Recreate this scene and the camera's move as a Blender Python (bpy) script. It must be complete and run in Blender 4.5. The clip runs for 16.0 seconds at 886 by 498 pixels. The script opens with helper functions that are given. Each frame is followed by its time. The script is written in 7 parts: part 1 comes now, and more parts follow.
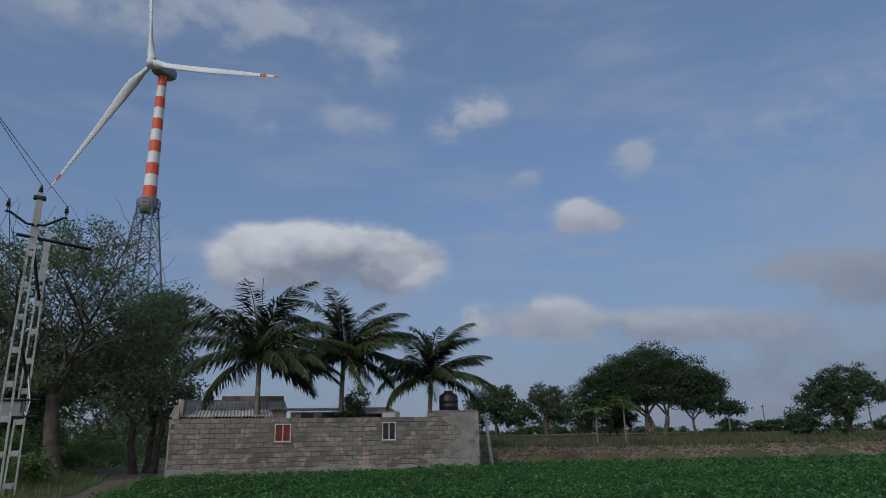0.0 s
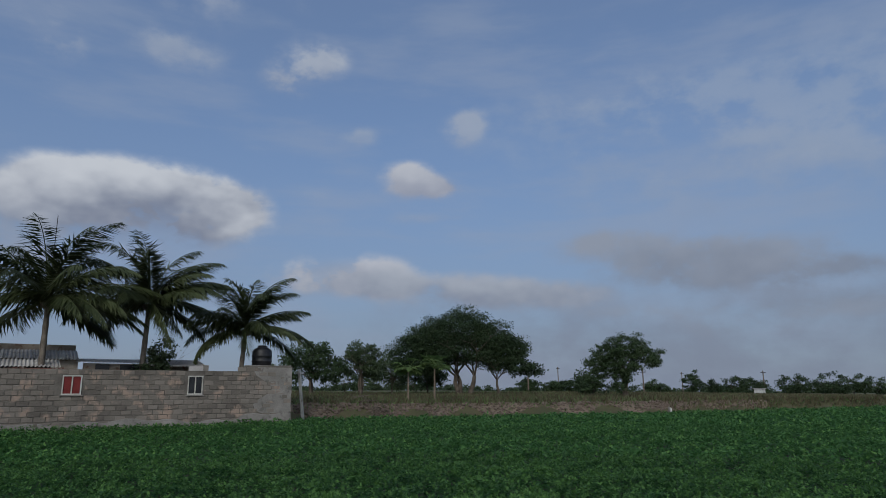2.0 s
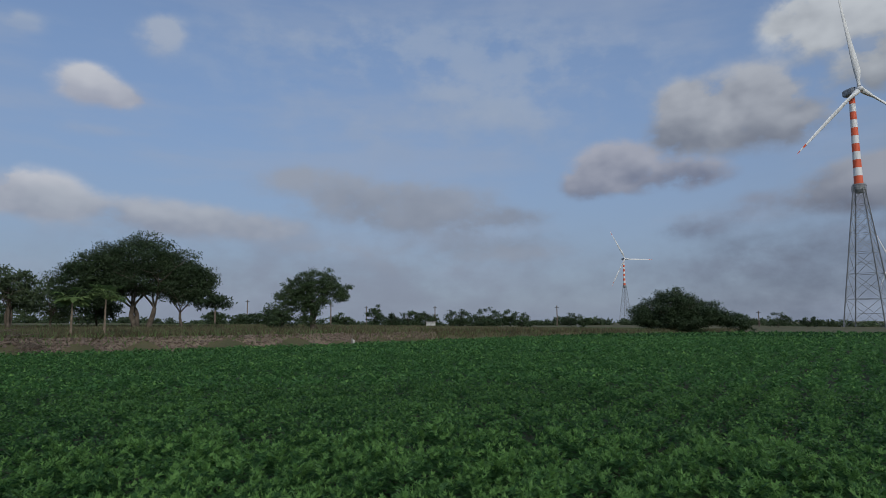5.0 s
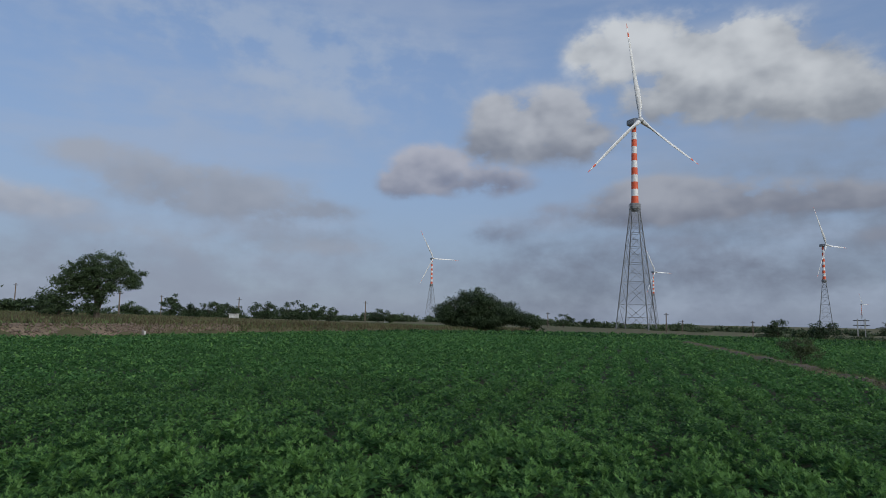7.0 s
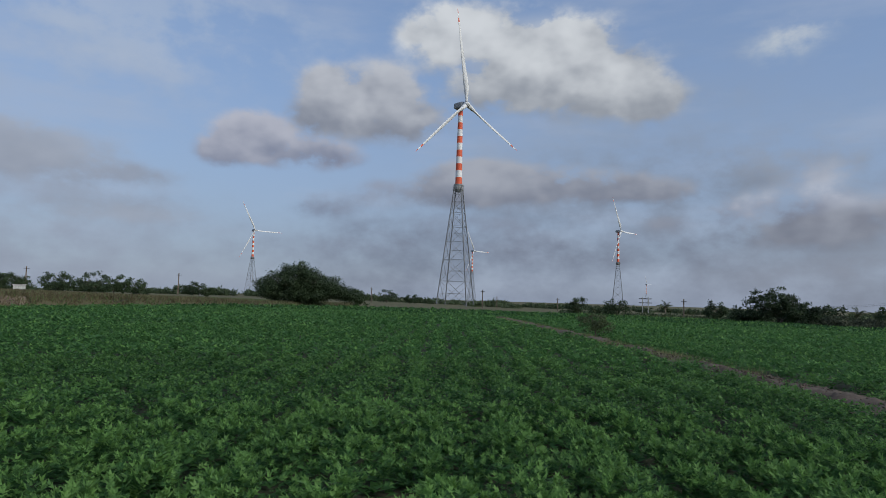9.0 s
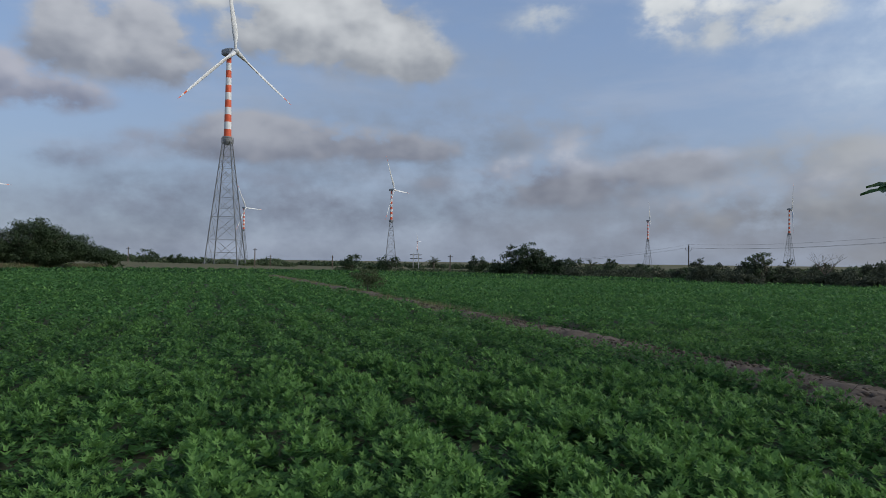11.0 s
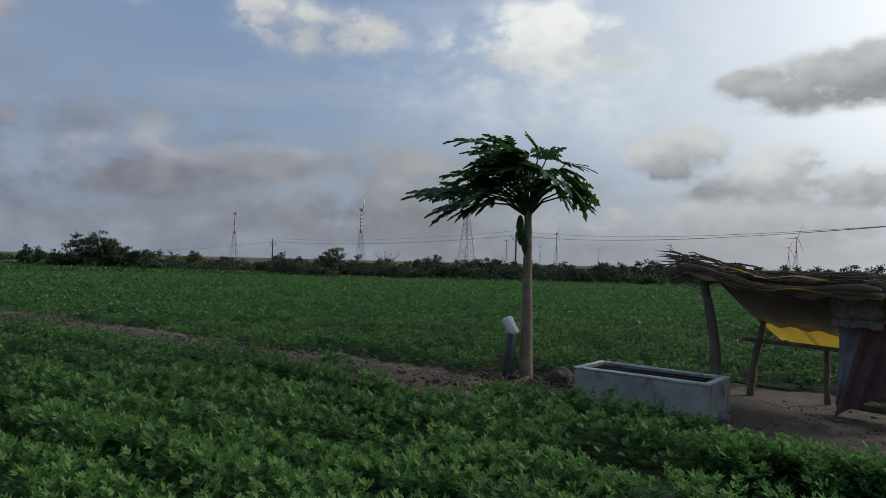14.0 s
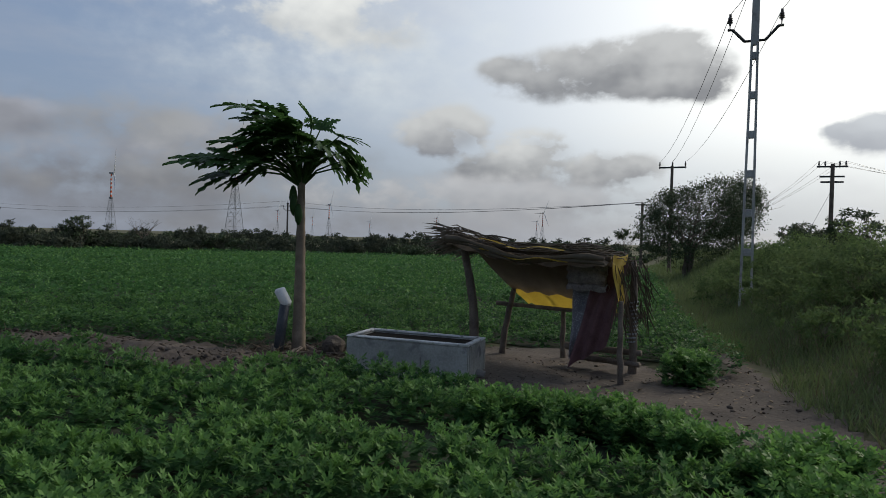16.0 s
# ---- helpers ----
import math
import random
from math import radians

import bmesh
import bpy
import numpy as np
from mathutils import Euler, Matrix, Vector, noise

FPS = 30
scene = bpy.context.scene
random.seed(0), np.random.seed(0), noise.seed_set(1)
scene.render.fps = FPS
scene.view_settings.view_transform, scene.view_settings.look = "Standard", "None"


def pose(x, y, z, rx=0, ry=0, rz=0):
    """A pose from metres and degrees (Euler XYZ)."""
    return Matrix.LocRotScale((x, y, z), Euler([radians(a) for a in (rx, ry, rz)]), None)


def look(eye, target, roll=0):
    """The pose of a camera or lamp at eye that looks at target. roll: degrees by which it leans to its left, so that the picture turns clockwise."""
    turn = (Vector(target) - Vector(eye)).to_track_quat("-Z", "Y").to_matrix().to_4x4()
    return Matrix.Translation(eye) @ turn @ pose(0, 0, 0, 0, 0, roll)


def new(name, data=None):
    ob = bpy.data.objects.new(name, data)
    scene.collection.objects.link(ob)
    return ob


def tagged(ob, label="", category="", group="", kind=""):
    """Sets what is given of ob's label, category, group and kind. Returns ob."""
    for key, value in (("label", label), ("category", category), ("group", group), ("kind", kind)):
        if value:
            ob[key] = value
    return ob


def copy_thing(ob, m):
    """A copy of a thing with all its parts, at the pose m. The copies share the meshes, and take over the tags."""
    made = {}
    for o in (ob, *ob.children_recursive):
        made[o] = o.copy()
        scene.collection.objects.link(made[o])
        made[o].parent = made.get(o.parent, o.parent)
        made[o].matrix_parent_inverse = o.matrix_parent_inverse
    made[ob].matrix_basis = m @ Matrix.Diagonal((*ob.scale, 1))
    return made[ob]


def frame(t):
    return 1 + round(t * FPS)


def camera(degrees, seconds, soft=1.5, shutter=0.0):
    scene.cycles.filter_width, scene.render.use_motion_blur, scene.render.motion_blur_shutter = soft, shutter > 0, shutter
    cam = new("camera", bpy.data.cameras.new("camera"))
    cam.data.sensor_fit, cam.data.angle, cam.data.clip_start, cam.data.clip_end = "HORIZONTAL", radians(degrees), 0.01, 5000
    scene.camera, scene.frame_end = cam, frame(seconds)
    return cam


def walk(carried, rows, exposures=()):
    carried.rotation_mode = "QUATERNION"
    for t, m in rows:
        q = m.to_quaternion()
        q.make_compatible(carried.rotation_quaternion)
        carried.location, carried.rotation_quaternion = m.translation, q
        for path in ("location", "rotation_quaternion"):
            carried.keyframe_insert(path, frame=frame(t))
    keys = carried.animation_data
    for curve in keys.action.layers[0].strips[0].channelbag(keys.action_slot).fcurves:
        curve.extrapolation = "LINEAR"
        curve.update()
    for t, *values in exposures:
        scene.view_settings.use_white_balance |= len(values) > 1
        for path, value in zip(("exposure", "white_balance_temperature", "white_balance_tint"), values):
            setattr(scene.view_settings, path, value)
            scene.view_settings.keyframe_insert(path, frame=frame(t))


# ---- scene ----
cam = camera(68.1, 16.0, soft=0.7)
# seconds, eye x, y, z, heading clockwise from +y, pitch up, lean to the left
PATH = [
    (0.0, -0.000, 0.000, 1.650, 0.00, 16.20, -1.15),
    (0.5, 0.024, -0.043, 1.649, 2.79, 15.72, -1.23),
    (1.0, 0.044, -0.053, 1.647, 7.37, 14.82, -0.80),
    (1.5, 0.074, -0.030, 1.652, 11.53, 14.03, -0.22),
    (2.0, 0.103, -0.031, 1.653, 15.35, 12.41, -0.35),
    (2.5, 0.127, -0.002, 1.655, 19.58, 10.53, -0.39),
    (3.0, 0.126, -0.004, 1.651, 24.58, 9.50, -0.72),
    (5.5, 0.220, 0.086, 1.675, 45.55, 6.34, 0.14),
    (6.0, 0.220, 0.093, 1.673, 49.67, 6.41, 0.69),
    (6.5, 0.201, 0.113, 1.676, 54.16, 6.35, 0.89),
    (7.0, 0.229, 0.098, 1.682, 58.05, 6.19, 1.09),
    (7.5, 0.207, 0.101, 1.685, 62.21, 5.75, 1.35),
    (8.0, 0.208, 0.122, 1.684, 65.24, 5.49, 1.39),
    (10.5, -0.071, -0.029, 1.617, 88.25, 1.98, 1.26),
    (11.0, -0.070, -0.025, 1.621, 92.85, 1.10, 0.67),
    (11.5, -0.079, -0.027, 1.630, 98.06, 0.35, 0.78),
    (12.0, -0.096, -0.062, 1.640, 103.87, 0.32, 0.14),
    (12.5, -0.111, -0.061, 1.639, 110.07, 0.08, 0.26),
    (13.0, -0.105, -0.139, 1.643, 117.73, 1.28, 0.17),
    (13.5, -0.044, -0.262, 1.642, 124.11, 0.83, 0.71),
    (14.0, -0.017, -0.311, 1.636, 127.87, 1.11, 1.41),
    (14.5, -0.007, -0.303, 1.631, 132.56, 0.06, 1.80),
    (15.0, -0.010, -0.260, 1.636, 137.90, -1.26, 1.06),
    (15.5, -0.039, -0.241, 1.633, 143.15, -1.08, 1.34),
    (16.0, -0.071, -0.232, 1.634, 147.63, -0.87, 1.71),
]


def heading(az, el=0.0):
    a, e = radians(az), radians(el)
    return Vector((math.sin(a) * math.cos(e), math.cos(a) * math.cos(e), math.sin(e)))


walk(cam, [(t, look((x, y, z), Vector((x, y, z)) + heading(az, el), lean)) for t, x, y, z, az, el, lean in PATH],
     exposures=[(0.0, -0.04, 6120, 7), (3.0, 0.02, 6200, 7), (6.0, 0.24, 6380, 7), (10.5, 0.47, 6500, 7), (12.5, 0.38, 6680, 7), (16.0, 0.27, 6860, 7)])

# ---- sky and sun ----
SUN_AZ, SUN_EL = 205.0, 32.0
world = bpy.data.worlds.new("sky")
scene.world = world
world.use_nodes = True
wn, wl = world.node_tree.nodes, world.node_tree.links
wn.clear()


def wnode(kind, **sets):
    n = wn.new(kind)
    for k, v in sets.items():
        n.inputs[int(k[1:])].default_value = v
    return n


def wmath(op, a, b=None, c=None, clamp=False):
    n = wn.new("ShaderNodeMath")
    n.operation, n.use_clamp = op, clamp
    for i, v in enumerate((a, b, c)):
        if v is None:
            continue
        if isinstance(v, (int, float)):
            n.inputs[i].default_value = v
        else:
            wl.new(v, n.inputs[i])
    return n.outputs[0]


def wdot(a, v):
    n = wn.new("ShaderNodeVectorMath")
    n.operation = "DOT_PRODUCT"
    wl.new(a, n.inputs[0])
    n.inputs[1].default_value = v
    return n.outputs["Value"]


def wmix(f, a, b):
    n = wn.new("ShaderNodeMix")
    n.data_type = "RGBA"
    for sock, v in ((n.inputs[0], f), (n.inputs[6], a), (n.inputs[7], b)):
        if isinstance(v, (int, float)):
            sock.default_value = v
        elif isinstance(v, tuple):
            sock.default_value = (*v, 1.0)
        else:
            wl.new(v, sock)
    return n.outputs[2]


def wsmooth(v, lo, hi):
    n = wn.new("ShaderNodeMapRange")
    n.interpolation_type = "SMOOTHSTEP"
    wl.new(v, n.inputs[0])
    n.inputs[1].default_value, n.inputs[2].default_value = lo, hi
    return n.outputs[0]


direction = wn.new("ShaderNodeTexCoord").outputs["Generated"]
sky = wn.new("ShaderNodeTexSky")
sky.sky_type, sky.sun_disc = "NISHITA", False
sky.sun_elevation, sky.sun_rotation = radians(SUN_EL), radians(SUN_AZ)
sky.air_density, sky.dust_density, sky.ozone_density = 1.0, 1.0, 4.5
scaled = wn.new("ShaderNodeVectorMath")
scaled.operation = "SCALE"
scaled.inputs["Scale"].default_value = 0.105
wl.new(sky.outputs[0], scaled.inputs[0])
height = wn.new("ShaderNodeSeparateXYZ")
wl.new(direction, height.inputs[0])


def wnoise(scale, detail, squash, shift=(0, 0, 0)):
    m = wn.new("ShaderNodeMapping")
    m.inputs["Location"].default_value = shift
    m.inputs["Scale"].default_value = (1, 1, squash)
    wl.new(direction, m.inputs["Vector"])
    n = wn.new("ShaderNodeTexNoise")
    n.inputs["Scale"].default_value, n.inputs["Detail"].default_value, n.inputs["Roughness"].default_value = scale, detail, 0.55
    wl.new(m.outputs[0], n.inputs["Vector"])
    return n.outputs["Fac"]


puff = wmath("SUBTRACT", wnoise(7.0, 5.0, 1.7), 0.5)
wisp = wmath("SUBTRACT", wnoise(3.2, 5.0, 4.5), 0.5)
# how near a direction is to the veiled sun
glow = wmath("POWER", wmath("MAXIMUM", wdot(direction, heading(SUN_AZ - 10, 24)), 0.0), 4.1)
glow = wmath("MULTIPLY", glow, wmath("ADD", 0.35, wmath("MULTIPLY", wsmooth(height.outputs[2], 0.02, 0.20), 0.65)))
colour = scaled.outputs[0]
# haze that greys the lower sky, thin stretched veils above it, and the bright veil about the sun
colour = wmix(0.42, colour, (0.215, 0.27, 0.41))
haze = wsmooth(height.outputs[2], 0.44, -0.02)
colour = wmix(wmath("MULTIPLY", haze, 0.75), colour, (0.205, 0.235, 0.315))
colour = wmix(wmath("MULTIPLY", wsmooth(wisp, -0.06, 0.2), 0.40), colour, (0.285, 0.325, 0.42))
colour = wmix(wmath("MULTIPLY", glow, 0.95, clamp=True), colour, (1.25, 1.25, 1.23))


# a shade that catches the puffs' faces turned to the sun, and fine rags for their edges
rag = wmath("SUBTRACT", wnoise(19.0, 5.0, 1.5), 0.5)
relief = wmath("SUBTRACT", wnoise(9.0, 3.0, 1.5), wnoise(9.0, 3.0, 1.5, heading(SUN_AZ - 20, 55) * 0.035))

billow = wmath("MULTIPLY_ADD", relief, 2.6, wmath("MULTIPLY_ADD", puff, 1.6, wmath("MULTIPLY", rag, 0.8)))


def cloud(lobes, dark, light, cover=0.9, ragged=1.0, edge=1.0):
    """A cloud built of lobes, each a direction with half its width and height in degrees; the colours of its base and crest."""
    global colour
    field = None
    for az, el, wide, high in lobes:
        a = radians(az)
        across, above = Vector((math.cos(a), -math.sin(a), 0)), heading(az, el + 90)
        u = wdot(direction, across * (1.07 / math.sin(radians(wide))))
        v = wdot(direction, above * (1.07 / math.sin(radians(high))))
        lobe = wmath("POWER", 0.3679, wmath("MULTIPLY_ADD", u, u, wmath("MULTIPLY", v, v)))
        field = lobe if field is None else wmath("ADD", field, lobe)
    az, el = lobes[0][0], sum(q[1] for q in lobes) / len(lobes)
    low, top = min(q[1] - q[3] for q in lobes), max(q[1] + q[3] for q in lobes)
    torn = wmath("MULTIPLY_ADD", puff, 4.2 * ragged, wmath("MULTIPLY_ADD", rag, 2.6 * ragged, 1.0))
    torn = wmath("MAXIMUM", torn, 0.45)
    body = wmath("MULTIPLY_ADD", field, torn, -0.20)
    front = wmath("GREATER_THAN", wdot(direction, heading(az, el)), 0.3)
    mask = wmath("MULTIPLY", wmath("MULTIPLY", wsmooth(body, 0.0, 0.92 * edge), front), cover)
    rise = wdot(direction, heading(az, el + 90) * (0.9 / math.sin(radians((top - low) * 0.5))))
    colour = wmix(mask, colour, wmix(wsmooth(wmath("ADD", rise, billow), -1.15, 1.05), dark, light))


# broad grey layers low in the sky and thin veils, then the single clouds
cloud([(42, 17.0, 22.0, 8.0)], (0.245, 0.285, 0.37), (0.30, 0.335, 0.42), 0.55, 0.6, 2.0)
cloud([(44, 3.0, 28.0, 7.0), (20, 3.0, 24.0, 5.0)], (0.185, 0.205, 0.265), (0.205, 0.225, 0.29), 0.75, 0.5, 2.0)
cloud([(88, 14, 26.0, 14.0)], (0.184, 0.213, 0.271), (0.207, 0.239, 0.299), 0.6, 0.4, 2.0)
cloud([(78, 3.0, 30.0, 6.5)], (0.098, 0.114, 0.166), (0.109, 0.124, 0.173), 0.85, 0.5, 1.8)
cloud([(108, 3.0, 26.0, 7.5)], (0.132, 0.147, 0.195), (0.159, 0.178, 0.225), 0.92, 0.5, 1.8)
cloud([(95, 9.5, 24.0, 5.0)], (0.122, 0.141, 0.190), (0.146, 0.167, 0.214), 0.75, 0.8, 1.8)
cloud([(138, 16, 22.0, 9.0)], (0.53, 0.585, 0.635), (0.64, 0.69, 0.74), 0.88, 0.5, 2.0)
cloud([(133, 3.0, 28.0, 6.0)], (0.140, 0.145, 0.165), (0.195, 0.20, 0.22), 0.93, 0.5, 1.6)
cloud([(126, 8.0, 14.0, 3.5)], (0.185, 0.193, 0.222), (0.273, 0.283, 0.314), 0.8, 1.0, 1.5)
cloud([(156, 3.5, 16.0, 4.0)], (0.265, 0.272, 0.313), (0.353, 0.362, 0.399), 0.85, 0.8, 1.5)
cloud([(-25.5, 33.4, 13.7, 3.2), (-32.5, 34.2, 11.6, 3.7), (-14.4, 35.1, 7.1, 2.7)], (0.295, 0.325, 0.390), (0.364, 0.390, 0.450), cover=0.78, edge=2.32)
cloud([(-7.1, 31.8, 3.7, 2.8), (-4.3, 33.5, 2.8, 1.9)], (0.286, 0.325, 0.420), (0.374, 0.400, 0.460), cover=0.73, edge=2.03, ragged=1.3)
cloud([(-7.6, 26.8, 3.8, 1.5), (-9.7, 27.8, 2.4, 1.4)], (0.276, 0.315, 0.410), (0.355, 0.385, 0.450), cover=0.67, edge=2.03, ragged=1.3)
cloud([(-18.7, 27.0, 2.7, 2.3), (-16.9, 26.0, 2.3, 1.4)], (0.276, 0.315, 0.410), (0.355, 0.385, 0.450), cover=0.62, edge=2.17, ragged=1.3)
cloud([(2.5, 27.6, 2.9, 2.3), (1.1, 26.2, 2.4, 1.5), (4.4, 28.3, 1.9, 1.3)], (0.266, 0.300, 0.390), (0.414, 0.435, 0.490), cover=0.84, edge=1.59, ragged=1.2)
cloud([(2.0, 32.9, 1.8, 1.6), (-1.5, 36.6, 4.1, 1.4)], (0.266, 0.310, 0.410), (0.325, 0.370, 0.450), cover=0.45, edge=2.17, ragged=1.3)
cloud([(17.2, 22.5, 2.0, 1.5), (18.0, 23.5, 1.6, 1.1)], (0.276, 0.315, 0.410), (0.364, 0.390, 0.455), cover=0.73, edge=1.59, ragged=1.1)
cloud([(7.4, 21.7, 1.8, 0.7), (8.2, 22.2, 1.2, 0.7)], (0.276, 0.320, 0.420), (0.345, 0.380, 0.450), cover=0.56, edge=1.89, ragged=1.2)
cloud([(12.4, 18.3, 2.6, 1.5), (15.0, 17.6, 2.9, 1.0), (12.1, 19.0, 1.8, 0.9)], (0.286, 0.300, 0.370), (0.473, 0.475, 0.515), cover=0.97, edge=1.16)
cloud([(12.4, 15.1, 3.0, 0.7), (4.7, 16.9, 2.4, 0.6), (16.4, 15.2, 2.0, 0.5)], (0.266, 0.300, 0.390), (0.315, 0.350, 0.430), cover=0.45, edge=2.03)
cloud([(-16.6, 14.5, 4.0, 2.5), (-11.3, 15.0, 6.3, 3.0), (-5.8, 14.6, 4.9, 2.6), (-15.3, 16.2, 3.3, 1.6), (-9.4, 16.7, 4.4, 1.5), (-3.3, 15.5, 3.0, 1.7)], (0.202, 0.220, 0.285), (0.552, 0.555, 0.585), cover=0.97, edge=0.80, ragged=0.75)
cloud([(-17.8, 11.1, 5.6, 2.8), (-11.2, 11.3, 7.7, 2.4), (-21.1, 8.2, 5.4, 2.7)], (0.246, 0.275, 0.350), (0.286, 0.315, 0.390), cover=0.78, edge=2.17)
cloud([(5.7, 10.4, 4.6, 1.4), (8.6, 10.4, 3.4, 1.5), (10.5, 9.2, 6.2, 1.4), (2.6, 9.5, 2.9, 1.4)], (0.251, 0.270, 0.335), (0.463, 0.465, 0.510), cover=0.97, edge=1.16, ragged=0.8)
cloud([(19.6, 8.0, 10.4, 1.6), (16.2, 9.4, 6.1, 1.1), (25.2, 8.4, 3.9, 1.1)], (0.222, 0.250, 0.320), (0.345, 0.360, 0.420), cover=0.95, edge=1.59, ragged=0.8)
cloud([(36.0, 11.0, 9.7, 2.0), (42.2, 9.5, 6.5, 2.1), (30.8, 12.3, 6.0, 1.2)], (0.209, 0.237, 0.301), (0.263, 0.291, 0.361), cover=0.8, edge=1.56, ragged=0.9)
cloud([(35.7, 11.2, 7.3, 1.9), (28.9, 12.6, 4.2, 1.0), (39.7, 9.3, 8.8, 1.4), (47.2, 9.1, 4.4, 0.9)], (0.195, 0.217, 0.277), (0.268, 0.292, 0.356), cover=0.8, edge=1.44, ragged=0.9)
cloud([(16.0, 9.1, 10.1, 1.3), (22.3, 8.0, 7.2, 1.3), (10.0, 10.0, 3.5, 1.2)], (0.222, 0.245, 0.310), (0.355, 0.375, 0.430), cover=0.90, edge=1.59, ragged=0.8)
cloud([(39.7, 5.1, 5.4, 1.1), (47.6, 6.1, 5.9, 1.0), (32.9, 6.5, 5.8, 0.9)], (0.212, 0.235, 0.294), (0.275, 0.299, 0.358), cover=0.55, edge=1.56)
cloud([(39.6, 20.6, 19.9, 5.3), (52.3, 21.9, 11.6, 5.2), (31.9, 24.3, 13.5, 2.8)], (0.290, 0.338, 0.432), (0.319, 0.363, 0.451), cover=0.5, edge=2.40, ragged=1.2)
cloud([(55.9, 12.5, 3.1, 2.2), (59.8, 12.7, 3.9, 2.0), (56.8, 14.1, 2.4, 1.2), (63.4, 12.1, 2.9, 1.1), (54.0, 11.9, 1.9, 1.3)], (0.145, 0.161, 0.226), (0.328, 0.333, 0.391), cover=0.95, edge=0.84, ragged=0.8)
cloud([(65.3, 16.5, 4.8, 3.0), (68.3, 18.2, 3.3, 2.1), (62.7, 17.9, 2.4, 1.6), (70.8, 15.4, 4.3, 2.1), (61.8, 15.2, 2.4, 1.7)], (0.162, 0.175, 0.218), (0.359, 0.369, 0.409), cover=0.95, edge=0.90, ragged=0.8)
cloud([(75.7, 22.2, 5.5, 3.3), (82.0, 20.5, 5.8, 3.7), (87.8, 18.7, 5.2, 2.9), (90.8, 16.8, 2.5, 1.9), (72.2, 22.8, 3.2, 2.3), (84.3, 22.5, 4.3, 1.8), (78.7, 18.0, 5.5, 1.9)], (0.202, 0.216, 0.251), (0.470, 0.481, 0.507), cover=0.95, edge=0.84, ragged=0.8)
cloud([(78.2, 10.3, 6.7, 1.6), (85.1, 10.1, 6.8, 1.5), (91.0, 9.6, 4.3, 1.1), (75.8, 11.3, 3.4, 1.0), (73.9, 9.3, 4.4, 1.3)], (0.128, 0.140, 0.186), (0.273, 0.284, 0.331), cover=0.93, edge=0.96, ragged=0.8)
cloud([(65.0, 8.2, 4.9, 1.2), (68.9, 9.6, 3.4, 0.9), (62.0, 7.4, 3.0, 0.9)], (0.137, 0.155, 0.214), (0.208, 0.223, 0.284), cover=0.8, edge=1.62, ragged=0.59)
cloud([(65.1, 4.5, 7.9, 1.3), (81.5, 5.7, 8.4, 1.4), (75.8, 6.7, 6.3, 0.9)], (0.133, 0.150, 0.210), (0.177, 0.194, 0.251), cover=0.65, edge=2.11, ragged=0.65)
cloud([(96.8, 8.0, 1.6, 0.8), (95.6, 5.5, 4.5, 1.1), (92.6, 6.9, 3.4, 0.7)], (0.123, 0.136, 0.186), (0.224, 0.240, 0.294), cover=0.8, edge=1.62, ragged=0.72)
cloud([(40.1, 9.4, 7.8, 2.7), (33.5, 10.3, 6.0, 2.1), (46.8, 6.7, 6.9, 1.4)], (0.193, 0.216, 0.274), (0.241, 0.265, 0.328), cover=0.5, edge=1.92)
cloud([(101.2, 8.0, 4.9, 1.7), (106.6, 7.3, 4.3, 1.3), (111.8, 8.4, 4.2, 1.3), (103.6, 10.4, 2.4, 1.3), (97.8, 7.3, 3.9, 1.2), (114.6, 8.8, 2.3, 0.8)], (0.144, 0.155, 0.209), (0.391, 0.414, 0.490), cover=0.9, edge=1.46, ragged=0.72)
cloud([(113.1, 19.4, 3.9, 2.3), (118.0, 18.6, 5.1, 2.2), (121.4, 19.2, 2.9, 1.5), (110.7, 20.4, 2.6, 1.8)], (0.334, 0.359, 0.401), (0.550, 0.561, 0.577), cover=0.92, edge=1.39, ragged=0.9)
cloud([(100.6, 19.9, 2.7, 1.6), (102.5, 21.2, 2.7, 1.4)], (0.354, 0.387, 0.424), (0.439, 0.454, 0.475), cover=0.75, edge=2.09, ragged=1.2)
cloud([(129.6, 16.7, 2.7, 2.0), (127.8, 18.5, 2.3, 1.6)], (0.514, 0.548, 0.586), (0.659, 0.673, 0.693), cover=0.7, edge=2.09, ragged=1.2)
cloud([(117.7, 6.2, 5.4, 1.6), (123.6, 6.0, 3.0, 1.1), (126.7, 8.5, 3.3, 1.5), (113.7, 4.9, 6.6, 1.1), (119.9, 3.9, 7.2, 1.0)], (0.146, 0.157, 0.208), (0.352, 0.373, 0.438), cover=0.8, edge=1.78, ragged=0.72)
cloud([(73.2, 8.9, 6.4, 1.2), (67.5, 5.9, 6.1, 1.7), (80.6, 4.8, 9.3, 1.9), (91.4, 3.7, 10.7, 1.5)], (0.109, 0.122, 0.171), (0.142, 0.158, 0.206), cover=0.75, edge=1.94, ragged=0.52)
cloud([(103.7, 2.9, 17.2, 2.0), (122.0, 2.5, 13.2, 1.6)], (0.153, 0.167, 0.216), (0.194, 0.210, 0.261), cover=0.7, edge=2.27, ragged=0.52)
cloud([(109.7, 7.3, 6.6, 1.6), (113.5, 8.3, 4.1, 1.6), (103.7, 6.1, 5.4, 1.5), (100.4, 6.2, 3.2, 1.7)], (0.113, 0.121, 0.159), (0.223, 0.238, 0.285), cover=0.9, edge=1.62, ragged=0.65)
